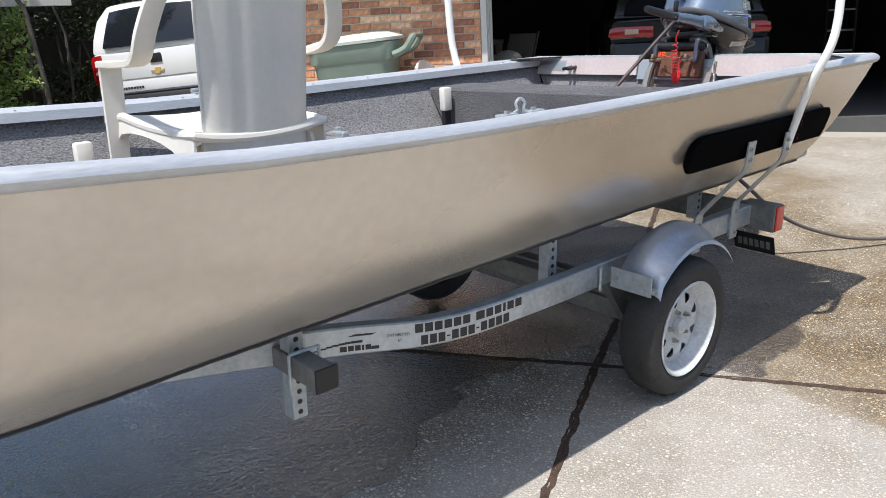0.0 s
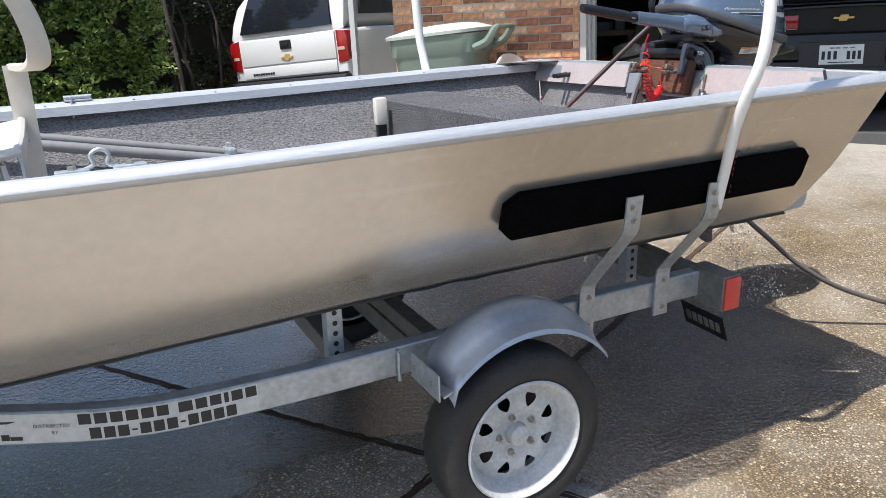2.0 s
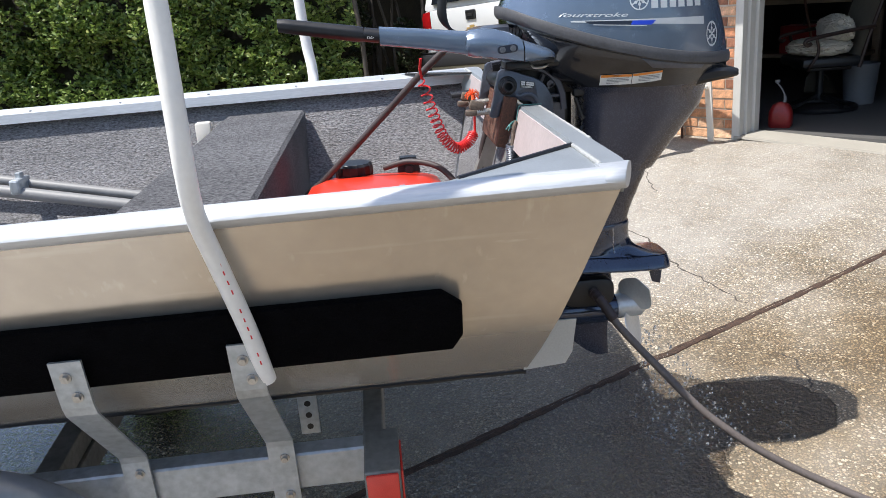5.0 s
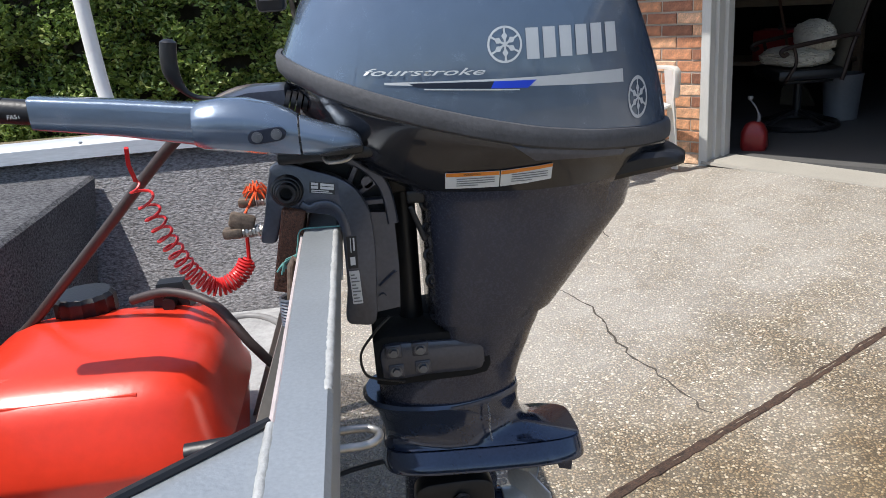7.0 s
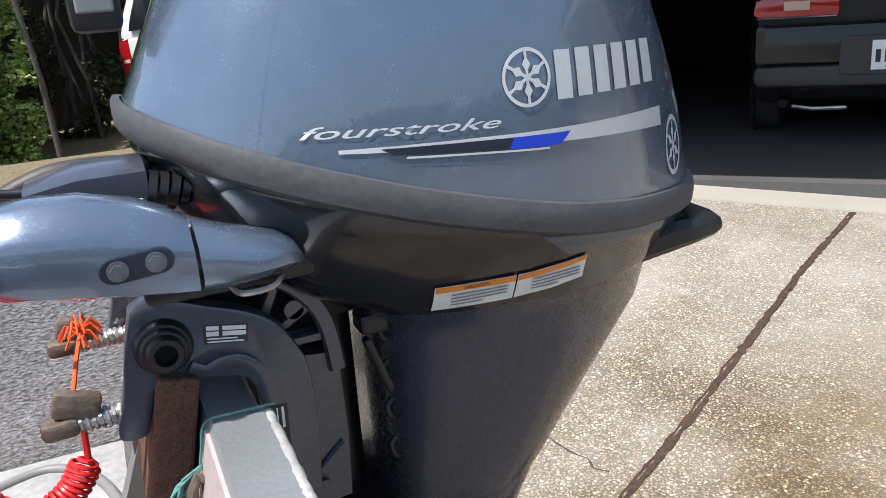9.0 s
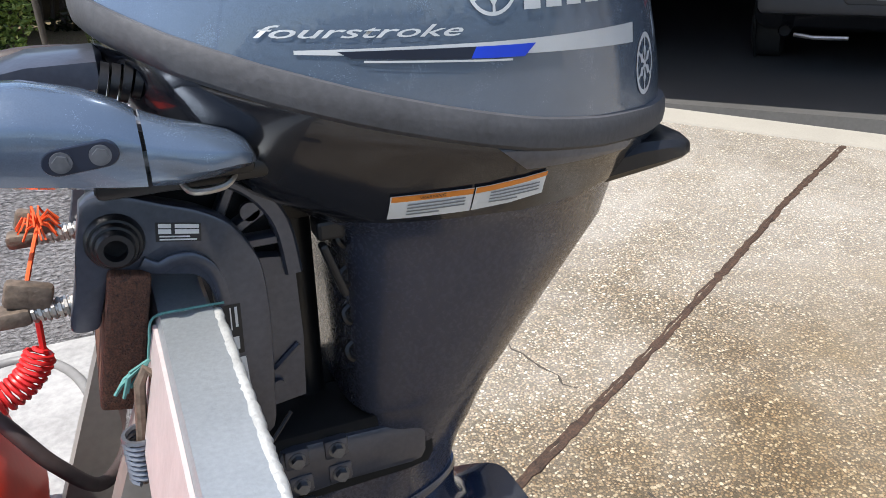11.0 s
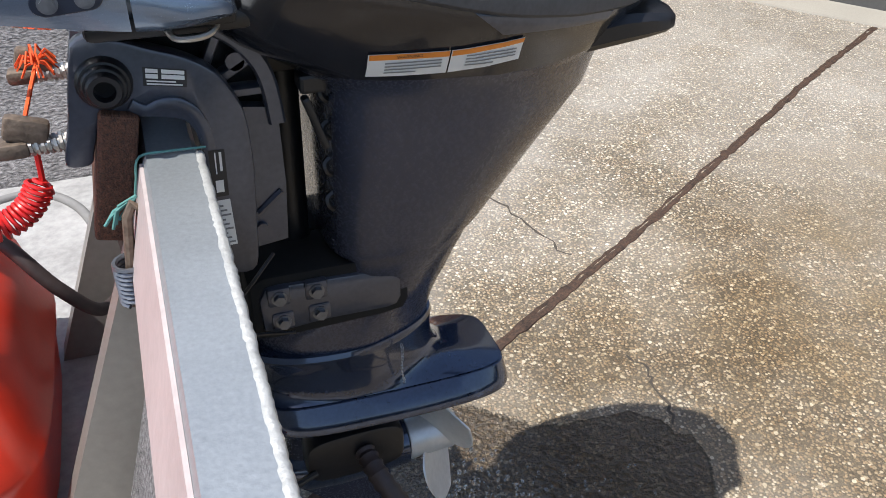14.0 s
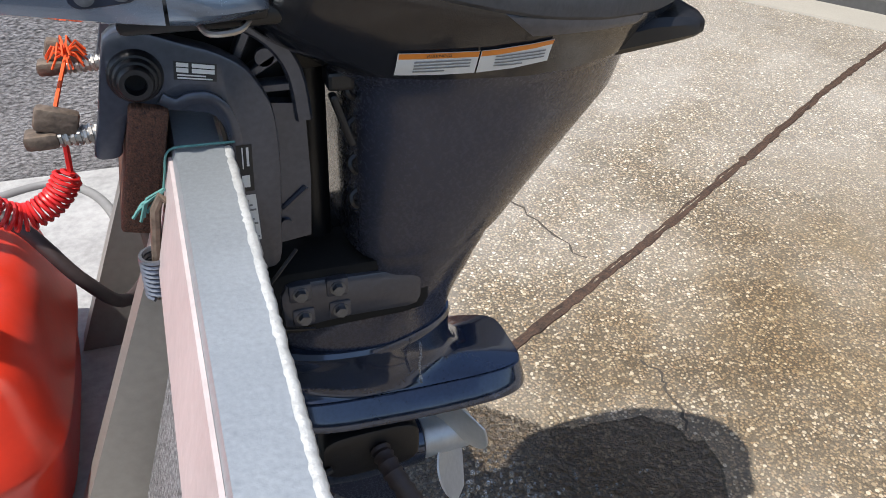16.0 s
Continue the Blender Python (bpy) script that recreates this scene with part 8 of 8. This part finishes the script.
box(bm, (-0.11, -0.053, 0.545), (0.11, -0.051, 0.553))
part("plate_bars", bm, M_NAVY, plate)
bm = bm_new()
for x in (-0.08, -0.03, 0.03, 0.09):
    box(bm, (x - 0.02, -0.053, 0.672), (x + 0.02, -0.051, 0.684))
part("plate_top_bars", bm, M_GREYPVC, plate)
bm = bm_new()
badge(bm, 0.0, -0.0, 0.945, 0.18, 0.055)
part("emblem", bm, M_GOLD, car, "gold cross emblem")
for s in (-1, 1):
    bm = bm_new()
    prism(bm, [(s * x, z) for x, z in ((0.38, 0.86), (0.84, 0.86), (0.875, 0.885), (0.86, 0.965), (0.8, 0.985), (0.38, 0.985))], 0.16, Matrix.Translation((0, 0.17, 0)) @ Matrix.Rotation(radians(90), 4, "X"), 0.012)
    lamp = part("tail_light", bm, M_LENS, car, "red tail light", True)
    bm = bm_new()
    box(bm, (s * 0.62 - 0.075, 0.0, 0.9), (s * 0.62 + 0.075, 0.008, 0.955), None, 0.003)
    part("reversing_lens", bm, M_LENSW, lamp)
    bm = bm_new()
    box(bm, (s * 0.62 - 0.23, -0.004, 0.855), (s * 0.62 + 0.23, 0.01, 0.862))
    part("chrome_edge", bm, M_CHROME, lamp)
    bm = bm_new()
    tube(bm, [(s * 0.67, y, 0.335) for y in (-0.06, 0.06, 0.3)], 0.038, 16, False)
    tube(bm, [(s * 0.67, y, 0.335) for y in (-0.058, 0.06)], 0.032, 16, False)
    exh = part("exhaust", bm, M_CHROME, car, "chrome exhaust tip", True)
    # black disc closing the pipe stands in for the shade inside it
    bm = bm_new()
    disc(bm, (s * 0.67, -0.02, 0.335), (0, 1, 0), 0.032, 0.01, 16)
    part("bore", bm, M_VOID, exh)
    bm = bm_new()
    box(bm, (s * 0.735 - 0.055, -0.012, 0.64), (s * 0.735 + 0.055, 0.0, 0.71), None, 0.004)
    part("reflector", bm, M_LENSW, bumper, "clear reflector")
    for y in (0.95, 3.7):
        # as on the truck, a black disc gives the wheel well's shade
        bm = bm_new()
        disc(bm, (s * 0.9, y, 0.36), (s, 0, 0), 0.38, 0.015, 28)
        part("wheel_arch", bm, M_VOID, car, "black disc standing in for the shaded wheel well")
        wheel_of(car, s * 0.93, y, 0.33, 0.33, s)
bm = bm_new()
tube(bm, [(-0.62, 0.1, 0.29), (-0.5, 0.06, 0.28), (-0.3, 0.06, 0.285)], 0.014, 8)
part("tow_hitch", bm, M_STEEL, car)

# rubbish bin by the brick wall
p = hp(-1.28, -0.38, 0)
bin_ = thing("trash_bin", "green-grey wheeled trash bin with a faded domed lid", "bin", Matrix.Translation((p.x, p.y, ground_z(p.x, p.y))) @ Matrix.Rotation(HOUSE_TURN, 4, "Z"))


def oblong(hx, hy, z, r, dx=0.0, tilt=0.0, n=6):
    out = []
    for cx, cy, a0 in ((hx - r, hy - r, 0), (r - hx, hy - r, 90), (r - hx, r - hy, 180), (hx - r, r - hy, 270)):
        for k in range(n + 1):
            a = radians(a0 + 90 * k / n)
            x = cx + r * math.cos(a)
            out.append(Vector((x + dx, cy + r * math.sin(a), z + tilt * x)))
    return out


TOPZ = 1.23 - (ground_z(p.x, p.y))
bm = bm_new()
loft(bm, [oblong(0.27, 0.23, 0.02, 0.1), oblong(0.29, 0.25, 0.1, 0.1), oblong(0.40, 0.285, TOPZ - 0.19, 0.14, 0, 0.05), oblong(0.405, 0.29, TOPZ - 0.175, 0.14, 0, 0.05),
          oblong(0.43, 0.3, TOPZ - 0.16, 0.15, 0, 0.05), oblong(0.45, 0.31, TOPZ, 0.16, 0, 0.05), oblong(0.42, 0.28, TOPZ, 0.15, 0, 0.05), oblong(0.4, 0.26, TOPZ - 0.12, 0.15, 0, 0.05)])
part("bin_body", bm, M_BIN, bin_, "two-tier green-grey body", True)
bm = bm_new()
loft(bm, [oblong(0.47, 0.33, TOPZ + 0.002, 0.2, -0.02, 0.07), oblong(0.475, 0.335, TOPZ + 0.03, 0.2, -0.02, 0.07), oblong(0.44, 0.31, TOPZ + 0.045, 0.2, -0.02, 0.07), oblong(0.3, 0.22, TOPZ + 0.085, 0.16, 0.02, 0.07), oblong(0.14, 0.1, TOPZ + 0.1, 0.08, 0.06, 0.07)])
part("lid", bm, M_LID, bin_, "pale domed lid", True)
bm = bm_new()
for s in (-1, 1):
    tube(bm, spline([(0.40, s * 0.24, TOPZ - 0.11), (0.52, s * 0.24, TOPZ - 0.06), (0.6, s * 0.23, TOPZ + 0.05), (0.615, s * 0.18, TOPZ + 0.06)], 12), [0.035] * 9 + [0.025] * 4, 8)
tube(bm, [(0.615, -0.2, TOPZ + 0.06), (0.615, 0.2, TOPZ + 0.06)], 0.02, 10)
part("bin_handle", bm, M_BIN, bin_, "", True)
for s in (-1, 1):
    bm = bm_new()
    tube(bm, [(0.3, s * 0.2, 0.13), (0.3, s * 0.26, 0.13)], 0.13, 24)
    part("wheel", bm, M_BLACK, bin_)

# resin chair with a towel
facing = Vector((0.475, -0.88)).normalized()
seat_m = Matrix.Translation((1.669, 3.577, plain_z(3.52))) @ Matrix.Rotation(math.atan2(facing.y, facing.x) - radians(90), 4, "Z") @ Matrix.Rotation(radians(2), 4, "X")
resin_chair("white slatted resin armchair against the brick wall", seat_m, True)
towel = thing("towel", "crumpled pink towel heaped on the white chair seat", "towel", seat_m)
bm = bm_new()
rows = []
for j in range(37):
    row = []
    for i in range(45):
        u, v = -1 + i / 22, -1 + j / 18
        r = min(1.0, math.hypot(u, v))
        edge = 1 - 0.14 * noise.noise((u * 2, v * 2, 4))
        x, y = u * 0.215 * edge * (1 - 0.15 * v * v) - 0.025, v * 0.14 * edge * (1 - 0.15 * u * u) + 0.03
        ridge = (0.5 - abs(noise.noise((u * 1.9 + 1.1 * v, v * 2.6 - 0.5 * u, 1)))) * 0.05 + (0.4 - abs(noise.noise((u * 4.5 + v, v * 6, 2)))) * 0.05
        row.append(Vector((x, y, 0.415 + (0.022 + 0.055 * (1 - r ** 2) ** 0.5 + ridge) * (1 - r ** 4))))
    rows.append(row)
loft(bm, rows, False, False)
loft(bm, [[Vector((q.x, q.y, 0.41)) for q in r] for r in rows], False, False)
part("cloth", bm, M_TOWEL, towel, "", True)
cane = thing("walking_stick", "thin wooden stick leaning on the brick wall", "stick", Matrix.Translation((0, 0, 0)))
bm = bm_new()
a, b = hp(-0.42, -0.12, 0), hp(-0.5, -0.022, 0.95)
tube(bm, [(a.x, a.y, ground_z(a.x, a.y)), b], 0.011, 8)
part("shaft", bm, M_WOOD, cane)

# garage things
gchair = thing("swivel_chair", "brown metal swivel patio chair with a tan sling back", "chair", at_house(0.04, 1.35, FLOOR_Z, -48))
bm = bm_new()
tube(bm, [(0.29 * math.cos(math.tau * k / 28), 0.29 * math.sin(math.tau * k / 28), 0.022) for k in range(28)], 0.022, 8, True, True)
for k in range(4):
    a = math.tau * k / 4 + 0.4
    tube(bm, [(0.28 * math.cos(a), 0.28 * math.sin(a), 0.03), (0.12 * math.cos(a), 0.12 * math.sin(a), 0.09), (0, 0, 0.12)], 0.016, 8)
part("swivel_base", bm, M_BLACK, gchair, "black ring base", True)
bm = bm_new()
tube(bm, [(0, 0, 0.08), (0, 0, 0.36)], 0.03, 12)
box(bm, (-0.18, -0.18, 0.34), (0.18, 0.18, 0.37), None, 0.01)
part("post", bm, M_BLACK, gchair, "", True)
bm = bm_new()
box(bm, (-0.27, -0.25, 0.37), (0.27, 0.24, 0.45), None, 0.03)
part("seat", bm, M_BLACK, gchair, "black seat pad", True)
bm = bm_new()
loft(bm, [[(x, 0.2 + 0.16 * v + 0.02 * (1 - (x / 0.25) ** 2), 0.44 + 0.52 * v) for x in [-0.25 + 0.1 * i for i in range(6)]] for v in [j / 6 for j in range(7)]], False, False)
loft(bm, [[(x, 0.21 + 0.16 * v + 0.02 * (1 - (x / 0.25) ** 2), 0.44 + 0.52 * v) for x in [-0.25 + 0.1 * i for i in range(6)]] for v in [j / 6 for j in range(7)]], False, False)
part("backrest", bm, M_SLING, gchair, "tan woven sling", True)
for s in (-1, 1):
    bm = bm_new()
    tube(bm, [(s * 0.26, 0.2, 0.36), (s * 0.26, 0.26, 0.6), (s * 0.25, 0.38, 0.98)], 0.016, 8)
    part("back_rail", bm, M_BROWNM, gchair, "", True)
    bm = bm_new()
    tube(bm, spline([(s * 0.29, 0.29, 0.68), (s * 0.29, 0.05, 0.65), (s * 0.29, -0.2, 0.61), (s * 0.29, -0.25, 0.585), (s * 0.29, -0.23, 0.56), (s * 0.29, -0.2, 0.575)], 20), 0.016, 8)
    tube(bm, spline([(s * 0.29, -0.16, 0.61), (s * 0.29, -0.14, 0.5), (s * 0.28, -0.19, 0.4), (s * 0.25, -0.2, 0.36)], 10), 0.013, 8)
    part("armrest", bm, M_BROWNM, gchair, "brown scrolled arm", True)


def fleece(label, c, size, seed):
    ob = thing("fleece_cushion", label, "cushion", gchair.matrix_basis @ Matrix.Translation(c))
    bm = bm_new()
    bmesh.ops.create_icosphere(bm, subdivisions=5, radius=1)
    for v in bm.verts:
        n = v.co.copy()
        lump = 1 + 0.1 * noise.noise(n * 2 + Vector((seed, 0, 0))) + 0.07 * noise.noise(n * 9 + Vector((0, seed, 0))) + 0.06 * noise.noise(n * 22)
        v.co = Vector((n.x * size[0], n.y * size[1], abs(n.z) ** 0.8 * math.copysign(1, n.z) * size[2])) * lump
    part("fleece", bm, M_FLEECE, ob, "", True)


fleece("cream fluffy fleece seat cushion on the swivel chair", (0, -0.03, 0.52), (0.26, 0.25, 0.075), 1)
fleece("cream fluffy fleece back cushion on the swivel chair", (0, 0.1, 0.655), (0.24, 0.12, 0.12), 5)
bucket = thing("bucket", "pale grey plastic bucket on the garage floor", "bucket", at_house(0.22, 1.78, FLOOR_Z))
bm = bm_new()
loft(bm, [[(r * math.cos(math.tau * k / 24), r * math.sin(math.tau * k / 24), z) for k in range(24)] for r, z in ((0.12, 0.0), (0.145, 0.33), (0.15, 0.33), (0.15, 0.345), (0.138, 0.345), (0.115, 0.02))])
part("pail", bm, M_BUCKET, bucket, "", True)
can = thing("gas_can", "red plastic gas can with a thin pale spout", "gas can", at_house(0.1, 0.44, FLOOR_Z, 15))
bm = bm_new()
loft(bm, [oblong(0.075, 0.06, 0.0, 0.03), oblong(0.085, 0.07, 0.02, 0.04), oblong(0.083, 0.068, 0.12, 0.04), oblong(0.06, 0.05, 0.17, 0.035), oblong(0.03, 0.03, 0.19, 0.02)])
part("can_body", bm, M_TOOLRED, can, "", True)
bm = bm_new()
tube(bm, spline([(0.02, 0, 0.185), (0.025, 0, 0.23), (0.0, 0, 0.29), (-0.03, 0, 0.33), (-0.035, 0, 0.36)], 12), [0.012] * 4 + [0.006] * 6 + [0.018] * 3, 10)
part("spout", bm, M_BUCKET, can, "pale spout", True)
bench = thing("workbench", "dark wooden workbench along the garage wall", "workbench", at_house(-0.85, 2.5, FLOOR_Z))
bm = bm_new()
box(bm, (-0.75, 0, 0.82), (0.85, 0.6, 0.88), None, 0.006)
part("benchtop", bm, M_PLY, bench)
for x in (-0.7, 0.76):
    for y in (0.04, 0.5):
        bm = bm_new()
        box(bm, (x, y, 0), (x + 0.07, y + 0.07, 0.818), None, 0.005)
        part("leg", bm, M_PLY, bench)
bm = bm_new()
box(bm, (-0.7, 0.03, 0.3), (0.8, 0.55, 0.34), None, 0.004)
part("shelf", bm, M_PLY, bench)
tools = thing("toolbox", "dark red metal toolbox on the workbench shelf", "toolbox", at_house(-0.55, 2.72, FLOOR_Z + 0.34))
bm = bm_new()
box(bm, (-0.28, -0.14, 0.0), (0.28, 0.14, 0.27), None, 0.01)
tb = part("case", bm, M_TOOLRED, tools)
bm = bm_new()
tube(bm, [(-0.1, 0, 0.268), (-0.09, 0, 0.31), (0.09, 0, 0.31), (0.1, 0, 0.268)], 0.01, 8)
part("handle", bm, M_BLACK, tools)
tin = thing("tin_can", "blue tin with white plain bars on the workbench", "tin", at_house(-0.68, 2.7, FLOOR_Z + 0.88))
bm = bm_new()
disc(bm, (0, 0, 0), (0, 0, 1), 0.075, 0.22, 24)
part("tin_body", bm, M_CANBLUE, tin, "", True)
bm = bm_new()
for k in range(3):
    box(bm, (-0.03, -0.081, 0.05 + 0.05 * k), (0.035, -0.072, 0.075 + 0.05 * k))
part("tin_bars", bm, M_LABEL, tin, "white plain bars")
for dx, dy, h, w in ((-0.42, 2.75, 0.1, 0.2), (-0.2, 2.66, 0.14, 0.09), (-1.2, 2.75, 0.18, 0.14)):
    cb = thing("carton", "pale cardboard carton on the garage workbench", "carton", at_house(dx, dy, FLOOR_Z + 0.88, 20 * dx))
    bm = bm_new()
    box(bm, (-w / 2, -0.06, 0), (w / 2, 0.06, h), None, 0.004)
    part("carton_box", bm, M_BUCKET, cb)
broom = thing("broom", "broom with an orange-brown handle leaning on the workbench", "broom", Matrix.Translation((0, 0, 0)))
a, b = hp(-0.3, 2.2, FLOOR_Z + 0.2), hp(-0.62, 2.49, FLOOR_Z + 1.1)
bm = bm_new()
tube(bm, [a, b], 0.013, 8)
part("broom_handle", bm, M_WOOD, broom)
bm = bm_new()
d = (b - a).normalized()
loft(bm, [[a + d * k + ALONG.to_3d() * (w * c) + INWARD.to_3d() * (0.025 * s) for c, s in ((-1, -1), (1, -1), (1, 1), (-1, 1))] for k, w in ((-0.19, 0.14), (-0.05, 0.1), (0.02, 0.04))])
part("bristles", bm, M_SLING, broom)
ladder = thing("ladder", "grey aluminium ladder standing against the garage wall", "ladder", at_house(4.85, 4.4, FLOOR_Z))
for s in (-1, 1):
    bm = bm_new()
    box(bm, (s * 0.2 - 0.012, -0.03, 0), (s * 0.2 + 0.012, 0.03, 2.1))
    part("rail", bm, M_GREYTRIM, ladder)
for k in range(7):
    bm = bm_new()
    box(bm, (-0.187, -0.02, 0.15 + 0.29 * k), (0.187, 0.02, 0.18 + 0.29 * k), None, 0.004)
    part("rung", bm, M_GALV, ladder, "pale aluminium rung")

# carport
bm = bm_new()
box(bm, (-0.035, -0.035, -0.25), (0.035, 0.035, 2.6), Matrix.Translation((1.32, 6.93, 0)) @ Matrix.Rotation(HOUSE_TURN, 4, "Z"), 0.004)
tagged(part("carport_post", bm, M_POST), "grey painted steel carport post", "post", kind="structure")
bm = bm_new()
box(bm, (-2.6, 9.55, 1.885), (0.3, 9.65, 2.1), None, 0.004)
tagged(part("carport_beam", bm, M_SOFFIT), "weathered pale carport eave beam", "beam", kind="structure")
